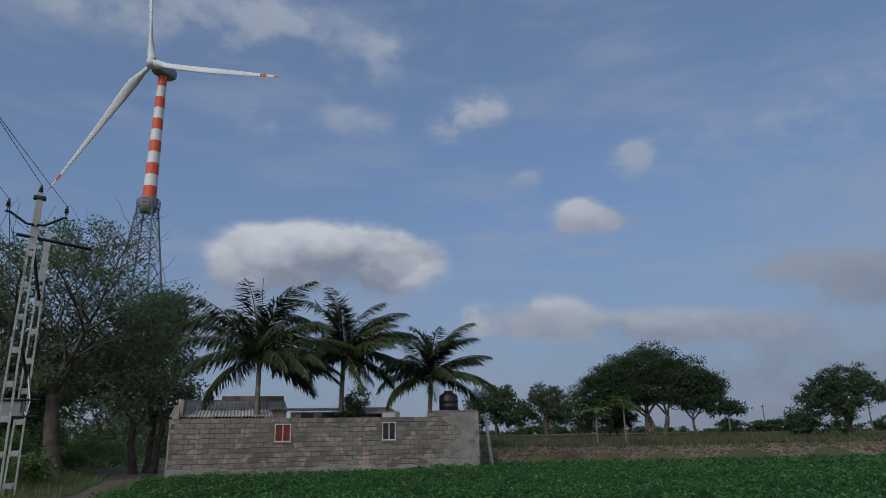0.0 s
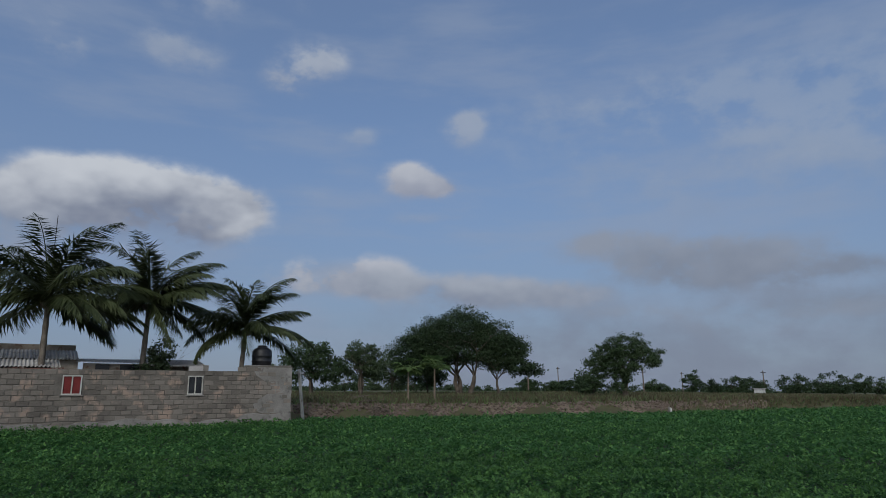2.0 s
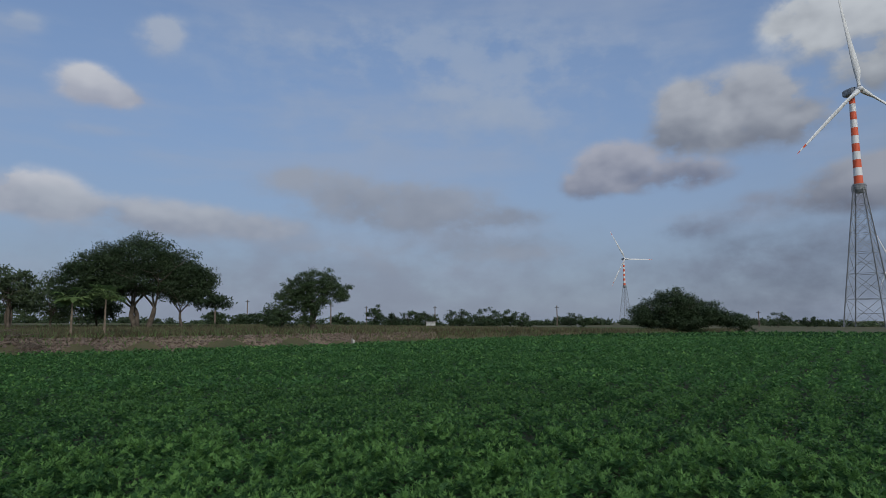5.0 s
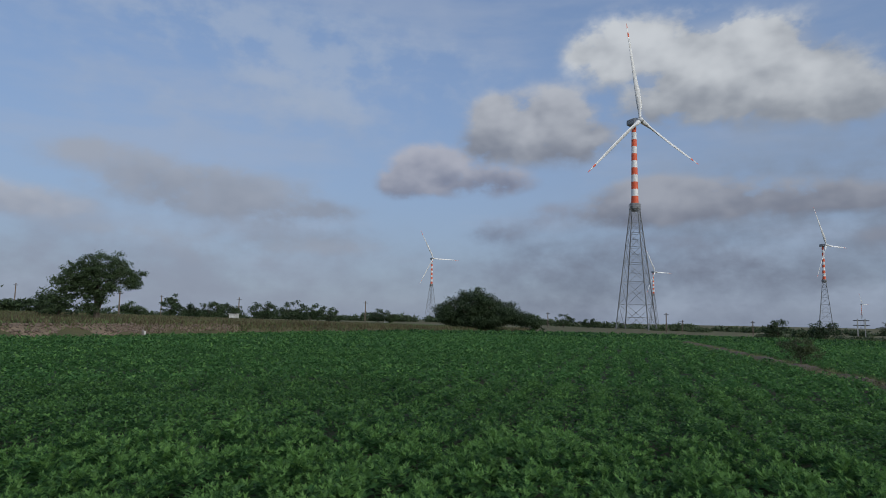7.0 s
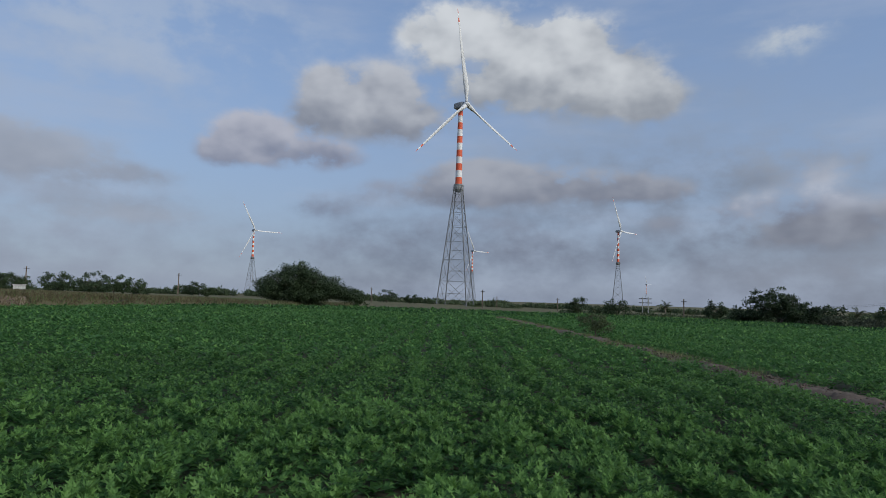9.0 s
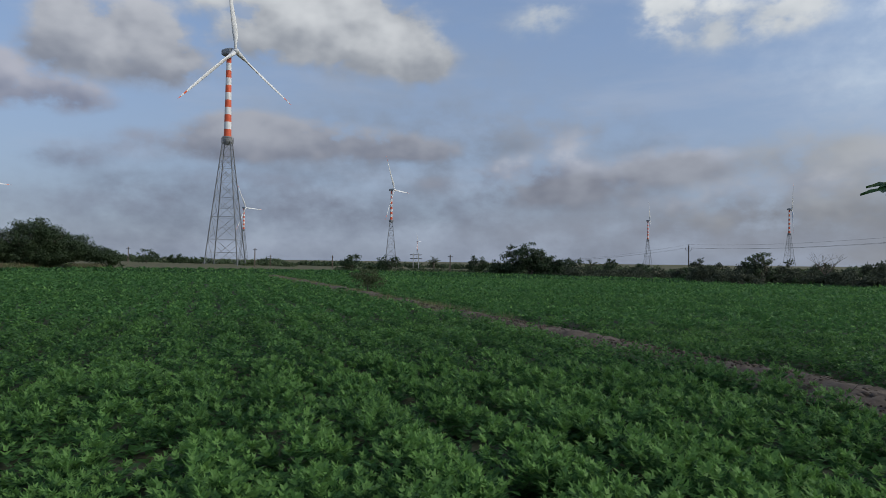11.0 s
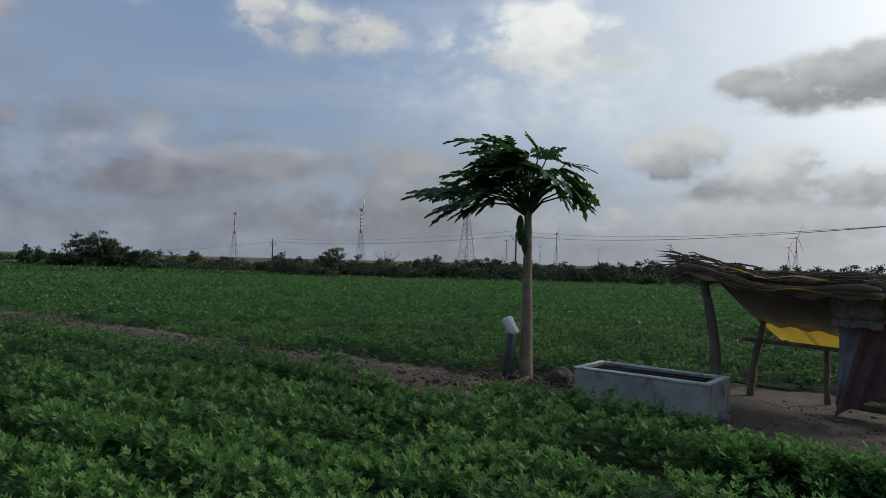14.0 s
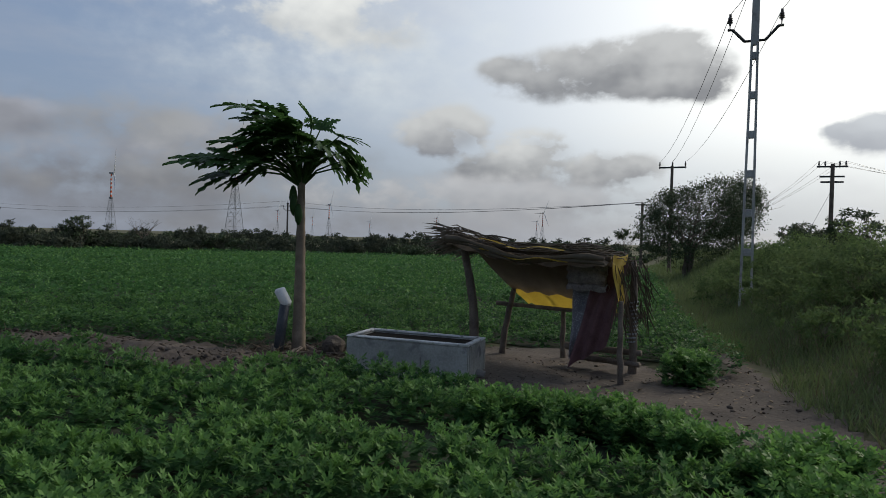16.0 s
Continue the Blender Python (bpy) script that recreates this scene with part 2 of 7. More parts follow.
cloud([(125.2, 8.9, 3.4, 1.5), (128.2, 5.4, 7.8, 2.5), (121.5, 4.1, 6.2, 1.9), (115.0, 3.8, 7.4, 1.9)], (0.140, 0.146, 0.169), (0.272, 0.284, 0.310), cover=0.8, edge=1.94, ragged=0.65)
cloud([(103.6, 10.8, 3.2, 1.3), (101.7, 12.1, 7.9, 2.5)], (0.182, 0.197, 0.249), (0.253, 0.274, 0.326), cover=0.5, edge=1.80)
cloud([(135.7, 18.8, 5.1, 2.8), (140.7, 17.0, 4.1, 2.3), (131.8, 17.3, 4.2, 2.4), (136.6, 20.5, 5.4, 1.8), (143.0, 19.1, 2.7, 2.3)], (0.415, 0.437, 0.473), (0.733, 0.748, 0.760), cover=0.8, edge=1.91, ragged=1.3)
cloud([(145.7, 8.9, 2.8, 1.7), (148.0, 10.0, 3.2, 1.6), (149.8, 9.0, 2.0, 1.3), (147.1, 7.9, 2.8, 1.0)], (0.184, 0.194, 0.230), (0.479, 0.496, 0.525), cover=0.93, edge=0.96, ragged=1.1)
cloud([(153.4, 8.3, 2.7, 1.6), (156.7, 8.4, 2.6, 1.3), (155.1, 6.7, 5.7, 1.6), (151.2, 6.3, 3.7, 1.4)], (0.177, 0.187, 0.217), (0.536, 0.556, 0.587), cover=0.93, edge=0.96, ragged=1.1)
cloud([(161.1, 7.0, 2.5, 1.3), (163.4, 6.5, 3.2, 1.3), (160.4, 5.5, 5.9, 1.3)], (0.198, 0.207, 0.237), (0.532, 0.551, 0.584), cover=0.93, edge=1.02, ragged=1.1)
cloud([(150.0, 3.9, 12.0, 1.9), (160.4, 3.6, 9.2, 1.6), (140.6, 3.8, 9.7, 2.0)], (0.272, 0.285, 0.326), (0.424, 0.439, 0.483), cover=0.8, edge=1.44, ragged=0.9)
cloud([(155.8, 13.8, 5.1, 1.9), (161.5, 14.1, 5.5, 2.2), (166.4, 14.2, 4.0, 2.3), (166.8, 16.3, 2.2, 1.3), (169.1, 12.9, 2.2, 1.6), (161.9, 15.7, 3.6, 1.2), (152.4, 14.5, 1.9, 0.9)], (0.175, 0.185, 0.215), (0.442, 0.458, 0.491), cover=0.96, edge=0.78, ragged=0.85)
cloud([(179.7, 8.3, 2.7, 1.5), (-178.6, 9.2, 2.3, 1.3), (178.3, 9.0, 1.2, 0.6)], (0.295, 0.321, 0.384), (0.462, 0.499, 0.567), cover=0.9, edge=0.96, ragged=0.9)
cloud([(176.6, 11.7, 0.9, 0.4)], (0.355, 0.378, 0.434), (0.493, 0.521, 0.579), cover=0.7, edge=1.20)
cloud([(177.3, 4.8, 8.2, 2.1), (167.2, 4.9, 5.4, 1.9)], (0.513, 0.531, 0.589), (0.739, 0.765, 0.815), cover=0.6, edge=1.68)
back = wn.new("ShaderNodeBackground")
wl.new(colour, back.inputs[0])
out = wn.new("ShaderNodeOutputWorld")
wl.new(back.outputs[0], out.inputs[0])

sun = new("sun", bpy.data.lights.new("sun", "SUN"))
sun.data.energy, sun.data.angle, sun.data.color = 1.15, radians(10), (1.0, 0.94, 0.86)
sun.matrix_world = look(heading(SUN_AZ, SUN_EL) * 50, (0, 0, 0))


# ---- materials ----
def material(name, dark, light, scale=4.0, fine=60.0, rough=0.85, bump=0.3, metal=0.0, wear=None, spread=0.5, gloss=0.3, island=0.0, step=0.01):
    """Two noises at real size: broad stains and fine grain; wear is a third colour in patches."""
    m = bpy.data.materials.new(name)
    m.use_nodes = True
    n, l = m.node_tree.nodes, m.node_tree.links
    b = n["Principled BSDF"]
    geo = n.new("ShaderNodeNewGeometry")

    def noise_of(s, d):
        t = n.new("ShaderNodeTexNoise")
        t.inputs["Scale"].default_value, t.inputs["Detail"].default_value = s, d
        l.new(geo.outputs["Position"], t.inputs["Vector"])
        return t.outputs["Fac"]
    broad, grain = noise_of(scale, 4.0), noise_of(fine, 3.0)
    add = n.new("ShaderNodeMath")
    add.operation = "MULTIPLY_ADD"
    l.new(grain, add.inputs[0])
    add.inputs[1].default_value = 0.45
    l.new(broad, add.inputs[2])
    value = add.outputs[0]
    if island:
        more = n.new("ShaderNodeMath")
        more.operation = "MULTIPLY_ADD"
        l.new(geo.outputs["Random Per Island"], more.inputs[0])
        more.inputs[1].default_value = island
        l.new(value, more.inputs[2])
        info = n.new("ShaderNodeObjectInfo")
        last = n.new("ShaderNodeMath")
        last.operation = "MULTIPLY_ADD"
        l.new(info.outputs["Random"], last.inputs[0])
        last.inputs[1].default_value = island
        l.new(more.outputs[0], last.inputs[2])
        value = last.outputs[0]
    ramp = n.new("ShaderNodeMapRange")
    l.new(value, ramp.inputs[0])
    mid = 0.725 + island * 0.75
    ramp.inputs[1].default_value, ramp.inputs[2].default_value = mid - spread * 0.5, mid + spread * 0.5
    mix = n.new("ShaderNodeMix")
    mix.data_type = "RGBA"
    l.new(ramp.outputs[0], mix.inputs[0])
    mix.inputs[6].default_value, mix.inputs[7].default_value = (*dark, 1), (*light, 1)
    col = mix.outputs[2]
    if wear:
        patch = n.new("ShaderNodeMapRange")
        l.new(noise_of(scale * 2.3, 6.0), patch.inputs[0])
        patch.inputs[1].default_value, patch.inputs[2].default_value = 0.56, 0.66
        mix2 = n.new("ShaderNodeMix")
        mix2.data_type = "RGBA"
        l.new(patch.outputs[0], mix2.inputs[0])
        l.new(col, mix2.inputs[6])
        mix2.inputs[7].default_value = (*wear, 1)
        col = mix2.outputs[2]
    l.new(col, b.inputs["Base Color"])
    b.inputs["Roughness"].default_value, b.inputs["Metallic"].default_value = rough, metal
    b.inputs["Specular IOR Level"].default_value = gloss
    if bump:
        bp = n.new("ShaderNodeBump")
        bp.inputs["Strength"].default_value, bp.inputs["Distance"].default_value = bump, step
        l.new(add.outputs[0], bp.inputs["Height"])
        l.new(bp.outputs[0], b.inputs["Normal"])
    return m


def foliage(name, dark, light, thin=0.3, scale=0.6, rough=0.55, gloss=0.25):
    m = material(name, dark, light, scale, scale * 9, rough, 0.0, spread=0.9, gloss=gloss, island=0.55)
    n, l = m.node_tree.nodes, m.node_tree.links
    b, o = n["Principled BSDF"], n["Material Output"]
    t = n.new("ShaderNodeBsdfTranslucent")
    l.new(b.inputs["Base Color"].links[0].from_socket, t.inputs[0])
    x = n.new("ShaderNodeMixShader")
    x.inputs[0].default_value = thin
    l.new(b.outputs[0], x.inputs[1])
    l.new(t.outputs[0], x.inputs[2])
    l.new(x.outputs[0], o.inputs["Surface"])
    return m


M_GROUND = material("dry_grass_ground", (0.045, 0.055, 0.022), (0.13, 0.11, 0.055), 0.35, 9.0, 0.95, 0.5, spread=0.6, step=0.05)
M_SOIL = material("brown_soil", (0.050, 0.040, 0.032), (0.124, 0.098, 0.078), 1.2, 22.0, 0.95, 0.8, spread=0.5, step=0.03)
M_TRACK = material("dry_track_soil", (0.10, 0.078, 0.058), (0.215, 0.17, 0.128), 0.9, 18.0, 0.95, 0.7, spread=0.6, step=0.03)
# soil colour taken darker than the bare soil, with the crop's shade painted in
M_UNDER = material("shade_dark_field_soil", (0.02, 0.032, 0.014), (0.05, 0.05, 0.03), 1.6, 14.0, 0.95, 0.5, step=0.03)
M_CROP = foliage("groundnut_leaf", (0.018, 0.050, 0.022), (0.078, 0.188, 0.056), 0.44, 0.7, 0.6, 0.14)
M_CROPTIP = foliage("groundnut_young_leaf", (0.038, 0.104, 0.031), (0.16, 0.31, 0.080), 0.46, 0.7, 0.5, 0.22)
M_LEAF = foliage("tree_leaf", (0.018, 0.034, 0.016), (0.052, 0.082, 0.034), 0.2, 0.5)
M_LEAFDULL = foliage("dusty_tree_leaf", (0.030, 0.050, 0.024), (0.075, 0.105, 0.048), 0.22, 0.5)
# far hedge leaves: distance haze is mixed into this paler, greyer green
M_HEDGE = foliage("hazed_hedge_leaf", (0.046, 0.056, 0.038), (0.080, 0.092, 0.062), 0.25, 0.5, 0.8, 0.08)
M_PALM = foliage("palm_leaf", (0.030, 0.044, 0.020), (0.098, 0.118, 0.050), 0.28, 0.8, 0.5, 0.3)
M_PAPAYA = foliage("papaya_leaf", (0.026, 0.062, 0.02), (0.066, 0.14, 0.038), 0.36, 1.5)
M_GRASS = foliage("grass_blade", (0.060, 0.098, 0.038), (0.175, 0.225, 0.090), 0.35, 0.5)
M_WEED = foliage("weed_leaf", (0.055, 0.10, 0.034), (0.165, 0.235, 0.085), 0.42, 0.8, 0.75, 0.10)
M_BANKWEED = foliage("bank_weed_leaf", (0.050, 0.088, 0.034), (0.145, 0.20, 0.078), 0.45, 0.8, 0.75, 0.08)
M_FEATHER = foliage("feathery_leaf", (0.03, 0.045, 0.02), (0.085, 0.11, 0.05), 0.3, 0.5)
M_NEEM = foliage("neem_leaf", (0.060, 0.084, 0.048), (0.155, 0.198, 0.108), 0.40, 0.5)
M_STRIPGRASS = foliage("pale_field_grass", (0.085, 0.105, 0.042), (0.23, 0.24, 0.115), 0.35, 0.5)
M_DRYGRASS = foliage("dry_grass_blade", (0.066, 0.060, 0.032), (0.165, 0.145, 0.082), 0.3, 0.5)
M_BARK = material("bark", (0.05, 0.04, 0.032), (0.15, 0.125, 0.10), 3.0, 40.0, 0.95, 0.9, step=0.03)
M_PALMBARK = material("palm_bark", (0.10, 0.085, 0.07), (0.24, 0.21, 0.18), 3.0, 30.0, 0.95, 0.8, step=0.03)
M_PAPBARK = material("papaya_bark", (0.13, 0.10, 0.075), (0.27, 0.215, 0.16), 6.0, 60.0, 0.9, 0.6, step=0.01)
M_BLOCK = material("concrete_block", (0.080, 0.071, 0.062), (0.228, 0.200, 0.174), 0.8, 30.0, 0.95, 0.7, wear=(0.33, 0.25, 0.20), island=0.5, spread=0.9)
M_MORTAR = material("mortar", (0.085, 0.076, 0.067), (0.20, 0.18, 0.158), 1.6, 30.0, 0.95, 0.6)
M_PLASTER = material("cement_plaster", (0.17, 0.158, 0.145), (0.30, 0.282, 0.262), 1.3, 25.0, 0.95, 0.5, wear=(0.15, 0.14, 0.13))
M_WASH = material("old_limewashed_wall", (0.26, 0.215, 0.18), (0.50, 0.44, 0.375), 1.6, 25.0, 0.95, 0.5, wear=(0.24, 0.15, 0.115))
M_SHEET = material("asbestos_sheet", (0.30, 0.285, 0.275), (0.60, 0.575, 0.56), 1.0, 25.0, 0.9, 0.4, wear=(0.30, 0.275, 0.26))
M_RUST = material("rusted_sheet", (0.10, 0.045, 0.035), (0.22, 0.11, 0.09), 2.0, 25.0, 0.9, 0.4)
M_REDPAINT = material("red_shutter_paint", (0.12, 0.014, 0.014), (0.20, 0.03, 0.028), 3.0, 40.0, 0.6, 0.2)
M_WHITEPAINT = material("faded_white_paint", (0.36, 0.34, 0.31), (0.58, 0.56, 0.52), 3.0, 30.0, 0.6, 0.2)
M_DARK = material("dark_glass", (0.012, 0.013, 0.016), (0.03, 0.032, 0.036), 2.0, 20.0, 0.25, 0.0, gloss=0.5)
M_BLACK = material("black_plastic", (0.012, 0.012, 0.014), (0.03, 0.03, 0.034), 3.0, 30.0, 0.5, 0.1, gloss=0.4)
M_TURBINE = material("turbine_white", (0.58, 0.59, 0.60), (0.74, 0.74, 0.74), 0.15, 3.0, 0.45, 0.0, gloss=0.4)
M_ORANGE = material("orange_red_band", (0.55, 0.085, 0.035), (0.70, 0.13, 0.06), 0.15, 3.0, 0.5, 0.0)
M_STEEL = material("galvanised_steel", (0.12, 0.125, 0.135), (0.22, 0.23, 0.24), 0.5, 8.0, 0.55, 0.0, metal=0.5)
M_NACELLE = material("nacelle_grey", (0.20, 0.21, 0.22), (0.32, 0.33, 0.34), 0.4, 4.0, 0.5, 0.0)
M_CONCRETE = material("pole_concrete", (0.26, 0.26, 0.25), (0.44, 0.44, 0.42), 1.2, 30.0, 0.9, 0.4, wear=(0.20, 0.19, 0.18))
M_IRON = material("weathered_iron", (0.025, 0.025, 0.028), (0.06, 0.058, 0.058), 4.0, 40.0, 0.7, 0.2, metal=0.3)
M_INSULATOR = material("brown_porcelain", (0.035, 0.028, 0.026), (0.07, 0.055, 0.05), 5.0, 30.0, 0.25, 0.0, gloss=0.6)
M_WIRE = material("aluminium_wire", (0.06, 0.06, 0.065), (0.11, 0.11, 0.115), 5.0, 30.0, 0.5, 0.0, metal=0.5)
M_STONE = material("field_stone", (0.048, 0.037, 0.030), (0.155, 0.119, 0.097), 2.0, 25.0, 0.95, 0.7, island=0.5, spread=0.9, step=0.03)
M_TROUGH = material("trough_cement", (0.25, 0.25, 0.225), (0.47, 0.465, 0.43), 2.2, 40.0, 0.9, 0.5, wear=(0.19, 0.185, 0.18))
M_LIME = material("limewashed_rim", (0.44, 0.44, 0.43), (0.66, 0.66, 0.64), 4.0, 40.0, 0.9, 0.4, wear=(0.26, 0.25, 0.24))
M_WATER = material("dark_water", (0.012, 0.010, 0.008), (0.03, 0.025, 0.019), 6.0, 40.0, 0.9, 0.4, gloss=0.02)
M_WOOD = material("weathered_wood", (0.07, 0.055, 0.045), (0.19, 0.155, 0.125), 5.0, 60.0, 0.95, 0.8, step=0.02)
M_DRYPALM = material("dried_palm_thatch", (0.035, 0.026, 0.02), (0.15, 0.12, 0.088), 3.0, 30.0, 0.95, 0.4, island=0.6, spread=1.0)
M_LITTER = material("dry_leaf_litter", (0.09, 0.065, 0.045), (0.30, 0.225, 0.15), 3.0, 30.0, 0.95, 0.2, island=0.6, spread=1.0)
M_SACK = foliage("brown_sacking", (0.10, 0.08, 0.06), (0.19, 0.155, 0.12), 0.35, 3.0, 0.95)
M_TARP = foliage("yellow_tarpaulin", (0.34, 0.23, 0.03), (0.56, 0.40, 0.06), 0.5, 5.0, 0.6)
M_QUILT = material("faded_quilt", (0.09, 0.08, 0.08), (0.27, 0.24, 0.235), 14.0, 60.0, 0.95, 0.5)
M_MAROON = material("maroon_cloth", (0.085, 0.042, 0.047), (0.16, 0.088, 0.092), 6.0, 50.0, 0.95, 0.4)
M_PVCGREY = material("grey_pvc", (0.035, 0.04, 0.048), (0.075, 0.082, 0.09), 5.0, 40.0, 0.6, 0.1)
M_PVCWHITE = material("white_plastic", (0.60, 0.60, 0.60), (0.78, 0.78, 0.78), 5.0, 40.0, 0.5, 0.1)


# ---- building tools ----
rng = np.random.default_rng(7)


def to_mesh(name, verts, faces, mat, smooth=False):
    """A mesh from arrays of points and of faces with the same number of corners, or from mixed face lists."""
    me = bpy.data.meshes.new(name)
    verts = np.asarray(verts, dtype=np.float32)
    if isinstance(faces, np.ndarray):
        n, k = faces.shape
        me.vertices.add(len(verts))
        me.vertices.foreach_set("co", verts.ravel())
        me.loops.add(n * k)
        me.loops.foreach_set("vertex_index", faces.astype(np.int32).ravel())
        me.polygons.add(n)
        me.polygons.foreach_set("loop_start", np.arange(0, n * k, k, dtype=np.int32))
        me.update(calc_edges=True)
    else:
        me.from_pydata(verts.tolist(), [], faces)
    if smooth:
        me.polygons.foreach_set("use_smooth", np.ones(len(me.polygons), dtype=bool))
    me.materials.append(mat)
    return me


class Geo:
    """Gathers simple solids into one mesh."""

    def __init__(self):
        self.v, self.f = [], []

    def add(self, verts, faces):
        k = len(self.v)
        self.v += [tuple(p) for p in verts]
        self.f += [tuple(i + k for i in f) for f in faces]
        return self

    def box(self, c, s, m=None, cut=0.0):
        """A box with its edges cut by that much at the long faces."""
        x, y, z = (a / 2 for a in s)
        if cut <= 0:
            p = [Vector((i * x, j * y, k * z)) for k in (-1, 1) for j in (-1, 1) for i in (-1, 1)]
            f = [(0, 2, 3, 1), (4, 5, 7, 6), (0, 1, 5, 4), (2, 6, 7, 3), (0, 4, 6, 2), (1, 3, 7, 5)]
        else:
            q = cut
            ring = [(-x + q, -z), (x - q, -z), (x, -z + q), (x, z - q), (x - q, z), (-x + q, z), (-x, z - q), (-x, -z + q)]
            inner = [(a * (x - q) / x, b * (z - q) / z) for a, b in ring]
            p = [Vector((a, -y, b)) for a, b in inner] + [Vector((a, -y + q, b)) for a, b in ring] + [Vector((a, y - q, b)) for a, b in ring] + [Vector((a, y, b)) for a, b in inner]
            f = [tuple(range(8)), tuple(range(31, 23, -1))]
            for r in range(3):
                f += [(r * 8 + i, r * 8 + 8 + i, r * 8 + 8 + (i + 1) % 8, r * 8 + (i + 1) % 8) for i in range(8)]
        m = m if m is not None else Matrix.Identity(4)
        c = Vector(c)
        return self.add([m @ (c + a) for a in p], f)

    def tube(self, pts, radii, n=8, cap=True, flat=1.0):
        pts = [Vector(p) for p in pts]
        if isinstance(radii, (int, float)):
            radii = [radii] * len(pts)
        v, f, side = [], [], None
        for i, p in enumerate(pts):
            d = (pts[min(i + 1, len(pts) - 1)] - pts[max(i - 1, 0)]).normalized()
            if side is None:
                side = d.cross(Vector((0, 0, 1)) if abs(d.z) < 0.9 else Vector((1, 0, 0))).normalized()
            side = (side - d * side.dot(d)).normalized()
            other = d.cross(side)
            v += [p + (side * math.cos(a) + other * math.sin(a) * flat) * radii[i] for a in (2 * math.pi * k / n for k in range(n))]
        for i in range(len(pts) - 1):
            f += [(i * n + k, i * n + (k + 1) % n, i * n + n + (k + 1) % n, i * n + n + k) for k in range(n)]
        if cap:
            f += [tuple(range(n - 1, -1, -1)), tuple((len(pts) - 1) * n + k for k in range(n))]
        return self.add(v, f)

    def grid(self, rows):
        """A skin over rows of points."""
        h, w = len(rows), len(rows[0])
        v = [p for r in rows for p in r]
        return self.add(v, [(i * w + j, i * w + j + 1, i * w + w + j + 1, i * w + w + j) for i in range(h - 1) for j in range(w - 1)])

    def mesh(self, name, mat, smooth=False):
        return to_mesh(name, self.v, self.f, mat, smooth)


def thing(name, place=(0, 0, 0), turn=0.0, label="", category="", group="", kind=""):
    ob = new(name)
    ob.empty_display_size = 0.2
    ob.matrix_basis = pose(*place, 0, 0, turn)
    return tagged(ob, label, category, group, kind)


def part(name, geo, mat, parent, label="", smooth=False):
    ob = new(name, geo.mesh(name, mat, smooth) if isinstance(geo, Geo) else geo)
    ob.parent = parent
    if label:
        ob["label"] = label
    return ob


def single(name, geo, mat, label, category, group="", kind="", smooth=False, place=None):
    ob = new(name, geo.mesh(name, mat, smooth) if isinstance(geo, Geo) else geo)
    if place is not None:
        ob.matrix_basis = place
    return tagged(ob, label, category, group, kind)


def unit(a):
    return a / np.maximum(np.linalg.norm(a, axis=-1, keepdims=True), 1e-9)


def blades(base, way, face, long, wide, waist=0.5, corners=4):
    """Leaves of three or four corners: base points, directions, facing normals, lengths and widths."""
    way = unit(way)
    side = unit(np.cross(way, face))
    long, wide = np.reshape(long, (-1, 1)) * np.ones((len(base), 1)), np.reshape(wide, (-1, 1)) * np.ones((len(base), 1))
    if corners == 3:
        v = np.stack([base - side * wide / 2, base + way * long, base + side * wide / 2], 1).reshape(-1, 3)
        return v, np.arange(len(v)).reshape(-1, 3)
    mid = base + way * long * waist
    v = np.stack([base, mid - side * wide / 2, base + way * long, mid + side * wide / 2], 1).reshape(-1, 3)
    return v, np.arange(len(v)).reshape(-1, 4)


def at(az, d, z=0.0):
    """A place by its heading and distance from the origin."""
    return Vector((d * math.sin(radians(az)), d * math.cos(radians(az)), z))


def inside(x, y, poly):
    hit = np.zeros(np.shape(x), bool)
    for (x0, y0), (x1, y1) in zip(poly, poly[1:] + poly[:1]):
        if y0 != y1:
            hit ^= ((y0 > y) != (y1 > y)) & (x < (x1 - x0) * (y - y0) / (y1 - y0) + x0)
    return hit


def smooth_step(lo, hi, v):
    t = np.clip((v - lo) / (hi - lo), 0, 1)
    return t * t * (3 - 2 * t)


# ---- ground ----
BUND_X, BUND_Y = [-80, 1.5, 13.5, 26, 46, 67, 95, 150], [35, 36.3, 40.6, 41, 45.5, 48, 46, 60]


def bund_y(x):
    return np.interp(x, BUND_X, BUND_Y)


def bank_foot(y):
    return np.where(y < -8.5, 0.5 + (-y - 8.5) * 0.30, 0.5 + (-y - 8.5) * 0.35)


def ground_z(x, y):
    x, y = np.asarray(x, float), np.asarray(y, float)
    r = np.hypot(x, y) + 1e-6
    s = (x * math.sin(radians(130)) + y * math.cos(radians(130))) / r
    e = np.minimum(r, 220) * np.clip(s, 0, 1) ** 2
    z = -0.012 * (e - 18 * (1 - np.exp(-e / 18)))
    yb = bund_y(x)
    rise = 1.0 + 0.014 * np.clip(y - yb, 0, 90)
    rise = rise * (1 - 0.62 * smooth_step(30, 105, x)) * smooth_step(-4, 3, x)
    z = z + rise * smooth_step(yb, yb + 1.3, y)
    z = z + 0.12 * smooth_step(20, 30, y) * (1 - smooth_step(2, 12, x))
    z = z + (0.55 + 0.4 * smooth_step(26, 42, y)) * smooth_step(0.5, 6, (-9.1 - 0.45 * (y - 18.2)) - x) * smooth_step(4, 14, y)
    bank = smooth_step(0, 2.8, bank_foot(y) - x) * smooth_step(5.0, 6.8, -y) * (1 - smooth_step(70, 120, -y))
    z = z + bank * (1.15 + 0.20 * np.sin(x * 1.3 + 1) * np.cos(y * 0.9) + 0.10 * np.sin(x * 2.9 + 0.7 * y) * np.sin(y * 2.1))
    return z


def gz(x, y):
    return float(ground_z(x, y))


